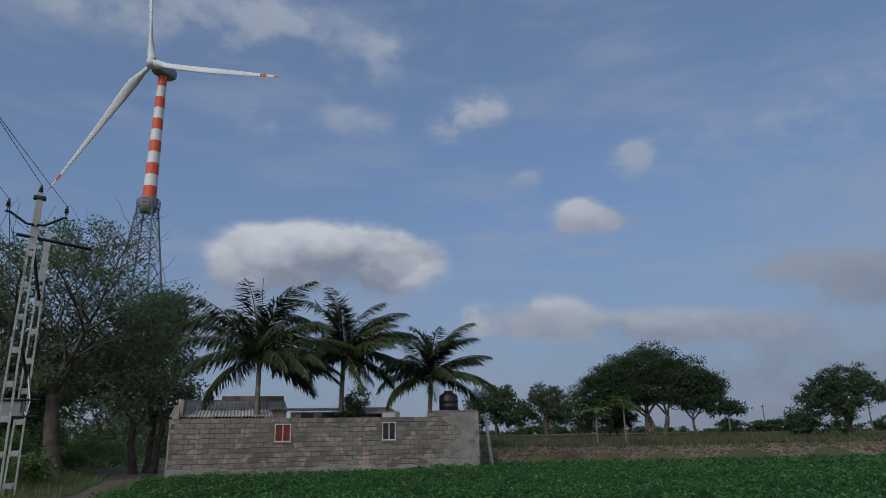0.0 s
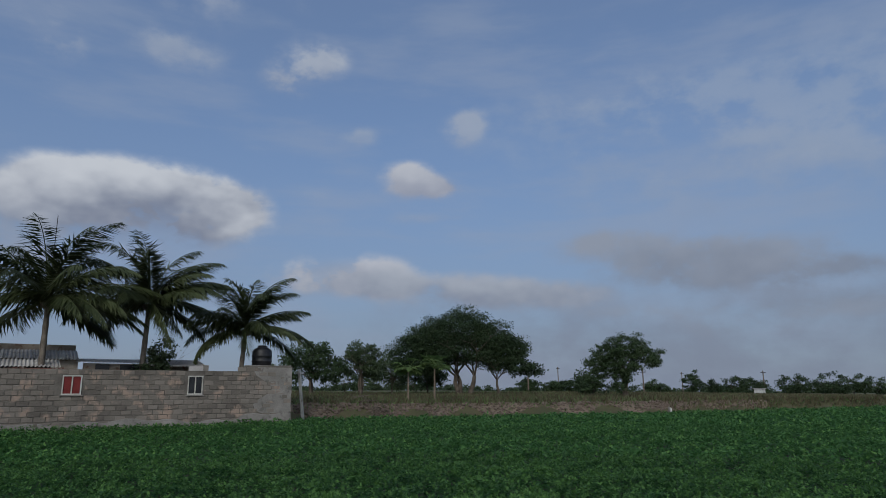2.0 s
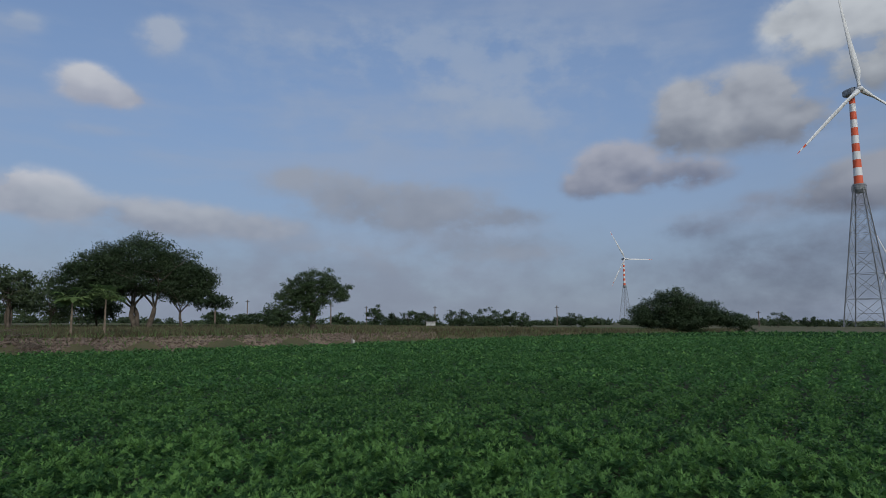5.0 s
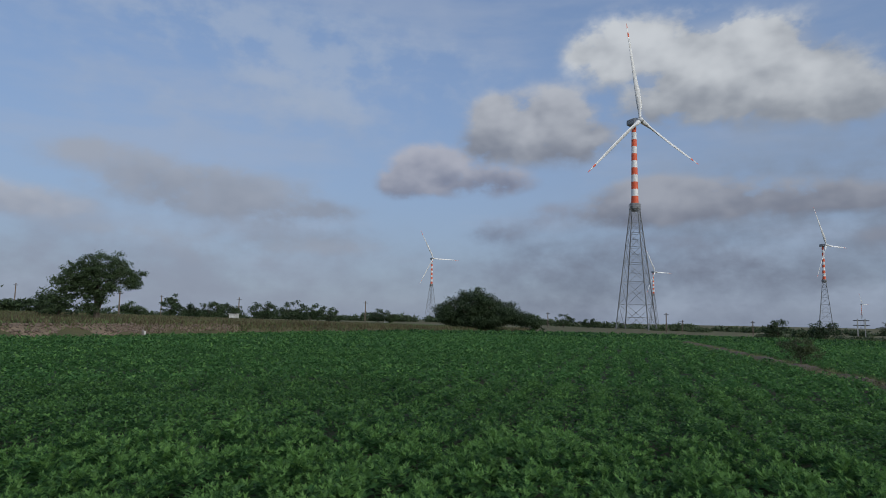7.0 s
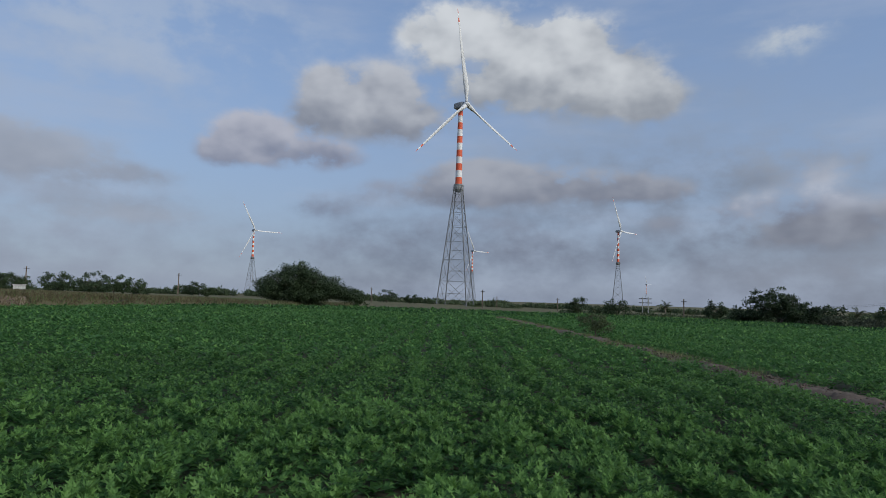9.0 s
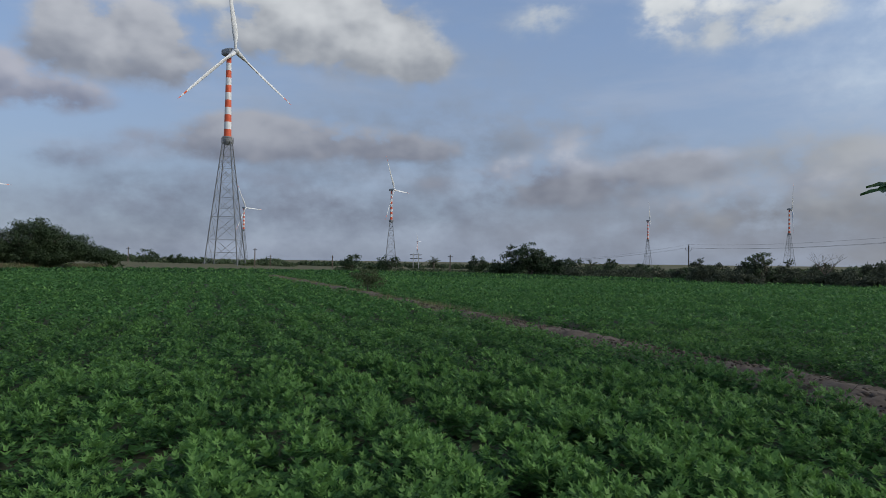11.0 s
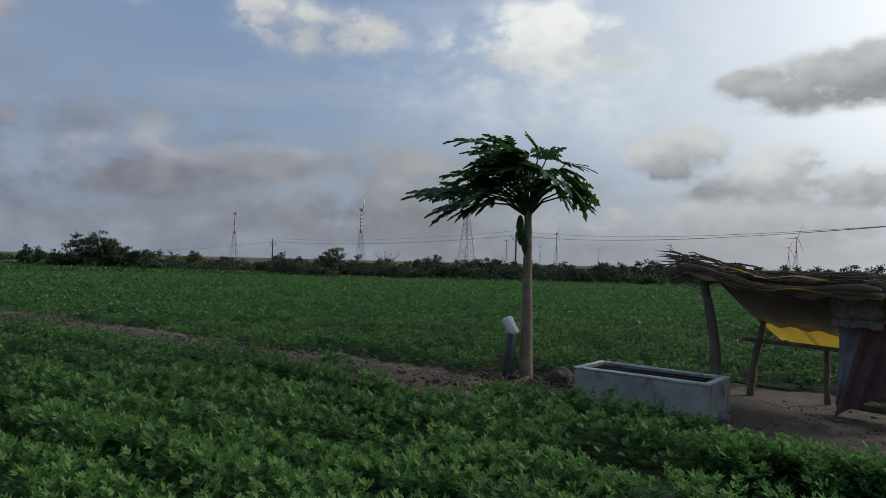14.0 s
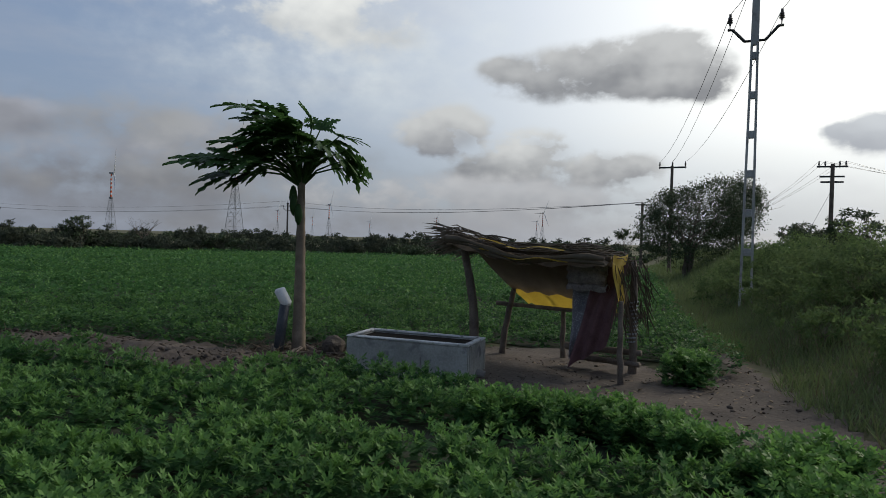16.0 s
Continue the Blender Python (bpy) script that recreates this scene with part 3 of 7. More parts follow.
rings = np.concatenate([[0.0], np.geomspace(0.8, 4600, 170)])
turns = np.linspace(0, 2 * math.pi, 288, endpoint=False)
gx, gy = rings[:, None] * np.sin(turns), rings[:, None] * np.cos(turns)
gv = np.stack([gx, gy, ground_z(gx, gy)], -1).reshape(-1, 3)
k = np.arange(len(rings) - 1)[:, None] * 288
j = np.arange(288)[None, :]
gf = np.stack([k + j, k + 288 + j, k + 288 + (j + 1) % 288, k + (j + 1) % 288], -1).reshape(-1, 4)
single("ground", to_mesh("ground", gv, gf, M_GROUND, True), None, "dry grassy farmland reaching the flat horizon", "ground", kind="structure")

STRIP_A, STRIP_B = Vector((6.2, -5.75)), Vector((64, 13.4))
FIELD = [(-1.6, -2.2), (-1.2, 1.0), (-9.3, 18.2), (-12.3, 28.4), (1.5, 32.8), (2.2, 36.0), (13.5, 40.3), (26, 40.7), (46, 45.2), (67, 47.6), (92, 43), (108, 24),
         (125, -10), (118, -55), (92, -78), (60, -88), (28, -84), (21, -60), (10.5, -40), (4.6, -20), (1.9, -10.8), (1.1, -9.6), (1.0, -7.9), (0.2, -6.2), (-0.6, -5.4)]
YARD = [(3.7, -6.9), (3.3, -5.9), (2.7, -5.45), (1.9, -5.85), (1.2, -5.65), (0.75, -5.35), (0.55, -5.0), (0.45, -4.5), (-0.1, -3.9), (-0.9, -2.9), (-3.4, -3.2), (-3.4, -6.0), (-0.5, -6.2), (0.45, -8.4), (0.95, -9.5), (1.5, -10.8), (1.8, -10.7), (1.2, -9.5), (1.3, -9.0), (1.9, -8.75), (2.6, -9.5), (3.6, -9.6), (4.6, -9.2), (5.0, -8.3), (5.6, -7.7), (5.5, -7.0)]


def strip_gap(x, y):
    """Distance from the bare strip between the two fields, and how far along it."""
    d = (STRIP_B - STRIP_A).normalized()
    px, py = x - STRIP_A.x, y - STRIP_A.y
    return px * d.y - py * d.x, px * d.x + py * d.y


def in_crop(x, y):
    ok = inside(x, y, FIELD) & ~inside(x, y, YARD)
    side, along = strip_gap(x, y)
    half = 0.57 + 0.16 * np.sin(along * 0.83) + 0.14 * np.sin(along * 2.3 + 1) + 0.10 * np.sin(along * 5.1) + 0.30 * smooth_step(14, 50, along)
    ok &= ~inside(x, y, [(5.5, -5.75), (3.7, -5.98), (3.3, -6.9), (4.0, -7.6), (5.7, -7.2)])
    ok &= ~inside(x, y, [(7.2, -6.6), (6.5, -5.7), (5.6, -5.5), (5.1, -6.0), (5.2, -6.6), (5.8, -7.4), (6.9, -7.6)])
    return ok & ~((np.abs(side) < half) & (along > -0.6) & (along < 62))


def patch(name, poly, mat, label, category, lift=0.006, step=0.3):
    xs, ys = [p[0] for p in poly], [p[1] for p in poly]
    nx, ny = int((max(xs) - min(xs)) / step) + 2, int((max(ys) - min(ys)) / step) + 2
    x, y = np.meshgrid(min(xs) + np.arange(nx) * step, min(ys) + np.arange(ny) * step)
    v = np.stack([x, y, ground_z(x, y) + lift], -1).reshape(-1, 3)
    i = (np.arange(ny - 1)[:, None] * nx + np.arange(nx - 1)[None, :]).ravel()
    f = np.stack([i, i + 1, i + nx + 1, i + nx], 1)
    c = v[f].mean(1)
    f = f[inside(c[:, 0], c[:, 1], poly) & (~np.any([inside(v[f][:, q, 0], v[f][:, q, 1], YARD) for q in range(4)], axis=0) & ((c[:, 0] > bank_foot(c[:, 1]) + 0.5) | (c[:, 1] > -3)) if name == "field_soil" else True)]
    v[:, 2] += (rng.random(len(v)) - 0.3) * 0.022 + (0.018 * np.sin(v[:, 0] * 3.1 + np.sin(v[:, 1] * 2.7)) * np.cos(v[:, 1] * 3.7) if name == "yard" else 0)
    return single(name, to_mesh(name, v, f, mat, True), None, label, category, kind="structure")


# dark sheet below the rows; the shade between plants is in its colour
patch("field_soil", FIELD, M_UNDER, "brown soil under the crop, its colour darkened for the plants' shade", "soil", 0.012, 0.8)
patch("yard", YARD, M_SOIL, "trodden bare brown earth by the shelter", "earth", 0.03, 0.12)
d = (STRIP_B - STRIP_A).normalized()
nrm = Vector((-d.y, d.x))
g = Geo()
rows = []
for i in range(420):
    a = 61 * (i / 419) ** 1.8 - 0.5
    c = STRIP_A + d * a
    w = 0.72 + 0.12 * math.sin(a * 0.9)
    row = []
    for q in range(17):
        p = c + nrm * (q - 8) / 8 * w
        row.append((p.x, p.y, gz(p.x, p.y) + 0.02 + (0.19 + 0.07 * smooth_step(14, 30, a)) * math.cos((q - 8) / 8 * 1.45) * (0.8 + 0.2 * math.sin(a * 1.1)) * min(1, 0.3 + a * 0.3) + 0.11 * abs(noise.noise((p.x * 2.2, p.y * 2.2, 0))) + 0.06 * noise.noise((p.x * 7, p.y * 7, 3)) + random.random() * 0.025))
    rows.append(row)
g.grid(rows)
single("earth_strip", g, M_SOIL, "bare ridge of brown soil between two crop fields", "earth", kind="structure", smooth=True)

# ---- the crop ----
ROW = radians(73)
ROWD, ROWN = np.array([math.sin(ROW), math.cos(ROW)]), np.array([math.cos(ROW), -math.sin(ROW)])


def plants(lo, hi, gap, pitch):
    """Plant places on rows, between two distances from where the rows are looked along."""
    n = int(2 * hi / gap)
    m = int(2 * hi / pitch)
    a, b = np.meshgrid((np.arange(n) - n / 2) * gap, (np.arange(m) - m / 2) * pitch)
    a, b = a.ravel() + rng.normal(0, gap * 0.10, n * m), b.ravel() + rng.uniform(-0.5, 0.5, n * m) * pitch
    x, y = a * ROWN[0] + b * ROWD[0], a * ROWN[1] + b * ROWD[1]
    r = np.hypot(x, y)
    ok = (r >= lo) & (r < hi) & in_crop(x, y)
    return x[ok], y[ok]


def crop(lo, hi, gap, pitch, shoots, leaves, long, wide, leaflets, fill, ridge=0.6, stand=0.95, tall=0.37, places=None):
    """Bushy plants on rows: leaning shoots that carry leaves, pale young ones at their tips, and low leaves beneath."""
    x, y = plants(lo, hi, gap, pitch) if places is None else places
    n = len(x)
    size = rng.uniform(0.80, 1.10, n) * (0.95 + 0.12 * np.sin(x * 0.7 + 1.3 * np.sin(y * 0.45)) * np.cos(y * 0.6) + 0.15 * np.sin(x * 2.3 + 2 * np.sin(y * 1.4)) * np.cos(y * 2.1 + np.sin(x)))
    i = np.repeat(np.arange(n), shoots)
    m = len(i)
    u, w = np.clip(rng.normal(0, ridge, m), -1.08, 1.08), rng.uniform(-0.75, 0.75, m)
    half = gap * 0.5
    tip = np.stack([x[i] + u * half * ROWN[0] + w * pitch * ROWD[0], y[i] + u * half * ROWN[1] + w * pitch * ROWD[1], np.zeros(m)], 1)
    high = tall * size[i] * (1 - (1.0 - 0.75 * ridge) * u * u) * rng.uniform(0.80, 1.14, m)
    tip[:, 2] = ground_z(tip[:, 0], tip[:, 1]) + high
    lean = unit(np.stack([u * 0.8 * ROWN[0], u * 0.8 * ROWN[1], np.ones(m)], 1) + rng.normal(0, 0.22, (m, 3)))
    j = np.repeat(np.arange(m), leaves)
    k = len(j)
    down = rng.random(k) ** 1.15
    a = rng.uniform(0, 2 * math.pi, k)
    flat = np.stack([np.cos(a), np.sin(a), np.zeros(k)], 1)
    spread = max(0.035, long * 0.5)
    base = tip[j] - lean[j] * (down * 0.55 * high[j])[:, None] + flat * (spread * rng.uniform(0.2, 1.2, k) * (0.5 + down))[:, None]
    way = unit(flat * (0.55 + 0.6 * down)[:, None] + lean[j] * (stand * (1 - 0.8 * down))[:, None] + rng.normal(0, 0.25, (k, 3)))
    face = np.array([0, 0, 1.0]) - flat * 0.5 + lean[j] * 0.3 + rng.normal(0, 0.3, (k, 3))
    s = rng.uniform(0.75, 1.22, k) * (0.75 + 0.25 * size[i[j]])
    if leaflets == 4:
        side = unit(np.cross(way, face))
        vs, corners = [], 4 if hi < 4 else 3
        for turn, along in ((-0.95, 0.0), (0.95, 0.0), (-0.42, 0.45), (0.42, 0.45)):
            d_ = way * math.cos(turn) + side * math.sin(turn)
            v, f = blades(base + way * (along * long * s)[:, None], d_, face + rng.normal(0, 0.18, face.shape), long * s, wide * s, 0.58, corners)
            vs.append(v.reshape(1, -1, corners, 3))
        v, each = np.concatenate(vs).transpose(1, 0, 2, 3).reshape(-1, 3), 4
    else:
        v, f = blades(base, way, face, long * s, wide * s, corners=3)
        corners, each = 3, 1
    young = np.repeat(down < (0.30 if hi < 20 else 0.05), each)
    v = v.reshape(-1, corners, 3)
    for name, pick, mat, label in (("groundnut_crop", ~young, M_CROP, "dense green groundnut plants in low bushy rows"), ("groundnut_tips", young, M_CROPTIP, "pale young leaves at the tips of the groundnut plants")):
        vv = v[pick].reshape(-1, 3)
        single(name, to_mesh(name, vv, np.arange(len(vv)).reshape(-1, corners), mat), None, label, "crop", kind="stuff")
    if fill:
        i = np.repeat(np.arange(n), fill)
        q = len(i)
        u, w = rng.uniform(-1.1, 1.1, q) * half, rng.uniform(-0.6, 0.6, q) * pitch
        px, py = x[i] + u * ROWN[0] + w * ROWD[0], y[i] + u * ROWN[1] + w * ROWD[1]
        base = np.stack([px, py, ground_z(px, py) + rng.uniform(0.03, 0.13, q)], 1)
        v, f = blades(base, rng.normal(0, 1, (q, 3)) * np.array([1, 1, 0.3]), np.array([0, 0, 1.0]) + rng.normal(0, 0.3, (q, 3)), rng.uniform(0.07, 0.13, q), rng.uniform(0.05, 0.09, q), corners=3)
        single("groundnut_crop", to_mesh("groundnut_crop", v, f, M_CROP), None, "low leaves under the groundnut plants", "crop", kind="stuff")


crop(1.3, 3.6, 0.74, 0.24, 29, 10, 0.040, 0.022, 4, 60, 0.68)
crop(3.6, 5.5, 0.74, 0.24, 28, 10, 0.042, 0.024, 4, 50, 0.66)
crop(5.5, 9, 0.74, 0.25, 24, 8, 0.046, 0.024, 4, 36, 0.64)
crop(9, 16, 0.74, 0.26, 24, 11, 0.046, 0.042, 1, 16, 0.55, 0.5)
crop(16, 32, 0.74, 0.30, 15, 6, 0.078, 0.070, 1, 0, 0.42, 0.35)
crop(32, 70, 0.74, 0.45, 7, 4, 0.16, 0.13, 1, 0, 0.36, 0.3)
crop(70, 140, 1.48, 0.8, 8, 3, 0.34, 0.26, 1, 0, 0.40, 0.3)
# stray clumps that have spread over the edge of the yard
spots = [(2.6, -5.2, 0.28), (2.1, -5.45, 0.28), (1.6, -5.5, 0.28), (1.15, -5.4, 0.28), (0.85, -5.15, 0.26), (1.60, -8.25, 0.24), (0.13, -5.02, 0.24), (0.24, -4.85, 0.24), (0.10, -4.45, 0.24), (-0.05, -4.25, 0.2)]
x = np.concatenate([rng.normal(a, r_ * 0.5, 13) for a, b, r_ in spots])
y = np.concatenate([rng.normal(b, r_ * 0.5, 13) for a, b, r_ in spots])
crop(0, 3.9, 0.40, 0.24, 14, 9, 0.040, 0.022, 4, 16, 0.6, places=(x, y))


# ---- trees ----
def limbs(geo, start, way, length, radius, depth, spread, tips, seed, droop=0.0):
    """A crooked tapering limb that forks; its ends are gathered in tips."""
    pts, radii, p, d = [start], [radius], Vector(start), Vector(way).normalized()
    steps = 4
    for i in range(steps):
        d = (d + Vector((seed.uniform(-1, 1), seed.uniform(-1, 1), seed.uniform(-0.6, 0.8) - droop)) * 0.22).normalized()
        p = p + d * length / steps
        pts.append(p.copy())
        radii.append(radius * (1 - 0.5 * (i + 1) / steps))
    geo.tube(pts, radii, 7 if depth > 1 else 5, cap=False)
    tips.append((p.copy(), depth))
    if depth > 0:
        n = 3 if depth > 1 else 2
        a0 = seed.uniform(0, 6.28)
        for i in range(n):
            a = a0 + i * 6.28 / n + seed.uniform(-0.5, 0.5)
            side = Vector((math.cos(a), math.sin(a), seed.uniform(-0.1, 0.5)))
            limbs(geo, p, d * (1 - spread) + side * spread, length * seed.uniform(0.62, 0.85), radii[-1] * 0.85, depth - 1, spread, tips, seed, droop)
            if depth > 1:
                limbs(geo, pts[2], d * 0.5 + side * 0.8, length * 0.55, radii[2] * 0.6, depth - 2, spread, tips, seed, droop)


def crown_leaves(blobs, count, size, clump, r, flatten=0.7, down=0.2):
    """Leaves gathered in puffs over ellipsoids (centre, half-axes), with loose sprays at the skin, so that the outline is uneven and gaps stay."""
    vol = np.array([b[1][0] * b[1][1] * b[1][2] for b in blobs]) ** 0.67
    mean = float(np.mean([min(b[1]) for b in blobs]))
    puffs = max(10, count // 48)
    which = r.choice(len(blobs), puffs, p=vol / vol.sum())
    u = unit(r.normal(size=(puffs, 3)))
    cen, axes = np.array([b[0] for b in blobs], float)[which], np.array([b[1] for b in blobs], float)[which]
    c = cen + u * r.uniform(0.30, 1.0, (puffs, 1)) ** 0.5 * axes * r.uniform(0.68, 1.24, (puffs, 1))
    rad = np.maximum(mean * r.uniform(0.20, 0.50, puffs), size * 1.8)
    keep = r.choice(puffs, count, p=rad ** 2 / (rad ** 2).sum())
    off = unit(r.normal(size=(count, 3))) * (rad[keep] * r.uniform(0.25, 1.15, count))[:, None] * np.array([1.15, 1.15, flatten])
    base = c[keep] + off
    way = unit(off * 0.6 / np.maximum(rad[keep], 1e-3)[:, None] + r.normal(0, 0.7, off.shape) - np.array([0, 0, down]))
    face = off / np.maximum(rad[keep], 1e-3)[:, None] + np.array([0, 0, 0.5]) + r.normal(0, 0.5, off.shape)
    return blades(base, way, face, size * r.uniform(0.8, 1.6, count), size * 0.75 * r.uniform(0.7, 1.3, count), corners=3)


def tree(name, place, blobs, trunk_h, radius, leaves, size, label, mat=None, seed=1, clump=14, lean=(0, 0), forks=2, reach=0.45, group="", stems=1, category="tree", bark=None):
    r, s = np.random.default_rng(seed), random.Random(seed)
    ob = thing(name, place, -math.degrees(math.atan2(place[0], place[1])), label, category, group)
    for q in range(stems):
        g, tips = Geo(), []
        off = Vector((0, 0, -0.15)) + (Vector((s.uniform(-1, 1), s.uniform(-1, 1), 0)) * radius * 3 if stems > 1 else Vector((0, 0, 0)))
        top = Vector((lean[0] + off.x * 1.6, lean[1] + off.y * 1.6, trunk_h))
        pts = [off, off.lerp(top, 0.3) + Vector((s.uniform(-1, 1), s.uniform(-1, 1), 0)) * radius * 0.6, off.lerp(top, 0.7) + Vector((s.uniform(-1, 1), s.uniform(-1, 1), 0)) * radius * 0.8, top]
        g.tube(pts, [radius * 1.35, radius, radius * 0.85, radius * 0.72], 10, cap=False)
        big = max(b[0][2] + b[1][2] for b in blobs)
        wide = max(abs(b[0][0]) + b[1][0] for b in blobs)
        for i in range(3 if stems > 1 else 4):
            a = i * 6.28 / 4 + s.uniform(-0.5, 0.5) + q
            way = Vector((math.cos(a) * reach * 1.6 * min(1.5, wide / max(0.5, big - trunk_h)), math.sin(a) * reach * 1.6 * min(1.5, wide / max(0.5, big - trunk_h)), 1))
            limbs(g, top, way, (big - trunk_h) * 0.42, radius * 0.42, forks, 0.5, tips, s)
        part("trunk", g, bark or M_BARK, ob, smooth=True)
    v, f = crown_leaves(blobs, int(leaves * 1.35), size, clump, r)
    part("crown", to_mesh("crown", v, f, mat or M_LEAF), None, ob)
    return ob


def up(az, d, lift=0.0):
    p = at(az, d)
    return (p.x, p.y, gz(p.x, p.y) + lift)


# the big roadside tree and the darker trees behind it
tree("neem_tree", up(-29.6, 34), [((-1.6, -1, 8.6), (3.4, 3, 1.9)), ((0.3, 0, 10.4), (2.6, 2.6, 1.3)), ((2.5, 0.6, 7.8), (3.0, 2.4, 1.4)), ((-4.8, 0.5, 7.2), (2.6, 2.4, 2.2)), ((3.4, 1, 5.2), (2.2, 2.0, 1.7)),
      ((-3.0, -0.6, 4.6), (2.6, 2.2, 1.7)), ((0.5, 1.2, 5.6), (2.2, 2.0, 1.3)), ((-6.4, 0, 9.2), (2.2, 2, 1.5)), ((3.0, 0.5, 6.6), (2.6, 2, 1.2)), ((1.6, 0.5, 3.9), (2.4, 1.8, 1.3)), ((-1.0, 0.8, 6.6), (2.6, 2, 1.1))],
     3.6, 0.36, 25000, 0.125, "tall spreading tree with airy dull green foliage", M_NEEM, 3, forks=3, lean=(-0.5, 0))
tree("dark_tree", up(-24.0, 42), [((0, 0, 6.4), (2.6, 2.4, 2.6)), ((0.9, 0, 4.2), (1.9, 2.2, 1.3)), ((-2.2, 0.5, 5.6), (2.2, 2.2, 2.2)), ((0.2, 0, 9.0), (1.7, 1.7, 1.1))],
     2.4, 0.22, 15000, 0.17, "dense dark green tree at the bend of the track", M_NEEM, 4, stems=3)
tree("roadside_tree", up(-31.5, 50), [((0, 0, 5.0), (4.5, 3, 2.4)), ((-3, 0, 3), (3, 2, 2))], 2.0, 0.25, 7000, 0.26, "leafy tree crowding behind the roadside tree", M_NEEM, 5)
tree("roadside_tree", up(-37, 40), [((0, 0, 6.0), (4, 3, 3.2)), ((2, 0, 3), (3, 2, 2))], 2.2, 0.28, 7000, 0.26, "leafy tree at the edge of the track", M_NEEM, 6)
for az, dist, w, h, sd in ((-27.4, 72, 4.4, 3.6, 31), (-24.4, 92, 4.8, 3.8, 32), (-22.2, 95, 4.2, 3.0, 33), (-35, 58, 3.6, 2.8, 34), (-33, 75, 4.6, 3.4, 35)):
    tree("roadside_tree", up(az, dist), [((0, 0, h), (w, w * 0.8, h * 0.95)), ((w * 0.4, 0, h * 0.5), (w * 0.8, w * 0.7, h * 0.6))], 1.4, 0.2, 4200, 0.27, "leafy tree closing the view along the track", M_NEEM, sd, group="track trees")
for az, dist, w, sd in ((-34, 27, 0.9, 51), (-32.6, 31, 1.1, 52), (-31.2, 29, 0.8, 53), (-28.6, 44, 0.8, 54), (-34.8, 33, 1.3, 56), (-30.4, 40, 1.1, 57), (-27.8, 47, 1.2, 58), (-26.2, 50, 1.3, 59), (-32.0, 38, 1.4, 60), (-29.2, 50, 1.6, 61), (-24.9, 58, 1.4, 62), (-33.6, 44, 1.7, 63)):
    tree("verge_bush", up(az, dist), [((0, 0, w * 0.7), (w, w, w * 0.75))], 0.3, 0.03, 1300, 0.11, "green bush on the grassy verge", M_WEED, sd, category="bush", group="verge bushes", forks=1)
# trees on the raised ground beyond the stone bund
tree("acacia_tree", up(4.2, 60), [((0, 0, 3.4), (2.5, 2, 1.6)), ((1.5, 0, 2.3), (2.0, 2, 1.2)), ((-1.4, 0, 2.4), (1.6, 2, 1.3))], 1.3, 0.14, 5000, 0.19, "low dark tree behind the block wall", M_LEAF, 11, stems=2)
tree("acacia_tree", up(8.3, 61), [((0, 0, 4.0), (1.9, 1.8, 1.0)), ((-0.8, 0, 2.9), (1.6, 1.6, 1.0)), ((1.2, 0, 2.5), (1.7, 1.6, 0.9))], 1.7, 0.12, 3200, 0.19, "thin open tree with small leaves", M_LEAFDULL, 12, stems=3)
tree("shade_tree", up(17.0, 66), [((-0.2, 0, 6.6), (3.4, 3.2, 2.0)), ((-3.2, 0, 5.6), (2.4, 2.4, 1.7)), ((2.9, 0, 5.9), (2.4, 2.4, 1.5)), ((-5.3, 0, 4.4), (1.9, 1.8, 1.7)), ((5.0, 0, 4.6), (1.7, 1.8, 1.4)), ((0.2, 0, 4.6), (4.6, 3, 1.6)), ((-3.6, 0, 3.3), (2.6, 2, 1.2)), ((3.8, 0, 3.5), (2.2, 2, 1.0)), ((-5.8, 0, 3.0), (1.3, 1.3, 1.0))],
     2.0, 0.26, 56000, 0.145, "broad dark green shade tree with a domed crown", M_LEAF, 13, stems=3, forks=2)
tree("acacia_tree", up(20.4, 66), [((0, 0, 4.2), (1.8, 1.8, 1.5)), ((1.6, 0, 2.9), (1.5, 1.5, 0.9)), ((3.2, 0, 2.6), (1.3, 1.2, 0.55))], 1.6, 0.13, 4200, 0.18, "smaller tree beside the broad shade tree", M_LEAF, 14, stems=2)
tree("acacia_tree", up(14.0, 72), [((0, 0, 2.4), (2.2, 2, 1.6))], 1.0, 0.12, 2600, 0.2, "low tree among the shade trees", M_LEAFDULL, 15)
tree("acacia_tree", up(11.0, 70), [((0, 0, 2.6), (2.4, 2, 1.8))], 1.0, 0.12, 2600, 0.2, "low tree among the shade trees", M_LEAFDULL, 16)
tree("lone_tree", up(30.4, 56), [((0.3, 0, 4.2), (1.7, 1.6, 1.0)), ((-1.2, 0, 3.6), (1.3, 1.3, 0.9)), ((1.9, 0, 3.5), (1.2, 1.2, 0.7)), ((0.2, 0, 3.0), (1.6, 1.4, 0.9)), ((-0.9, 0, 2.5), (1.2, 1.1, 0.8)), ((-0.1, 0, 1.5), (0.95, 0.9, 1.2)), ((-1.9, 0, 2.7), (0.9, 0.9, 0.8)), ((2.5, 0, 2.9), (0.7, 0.8, 0.5)), ((-2.3, 0, 1.6), (1.0, 0.9, 0.9))],
     1.6, 0.15, 15000, 0.125, "lone dark tree on the stone bund", M_LEAF, 17, stems=3)
tree("shrub", up(28.0, 62), [((0, 0, 1.3), (1.4, 1.2, 1.1))], 0.4, 0.07, 1300, 0.17, "round dark shrub beside the lone tree", M_LEAF, 18, category="shrub")
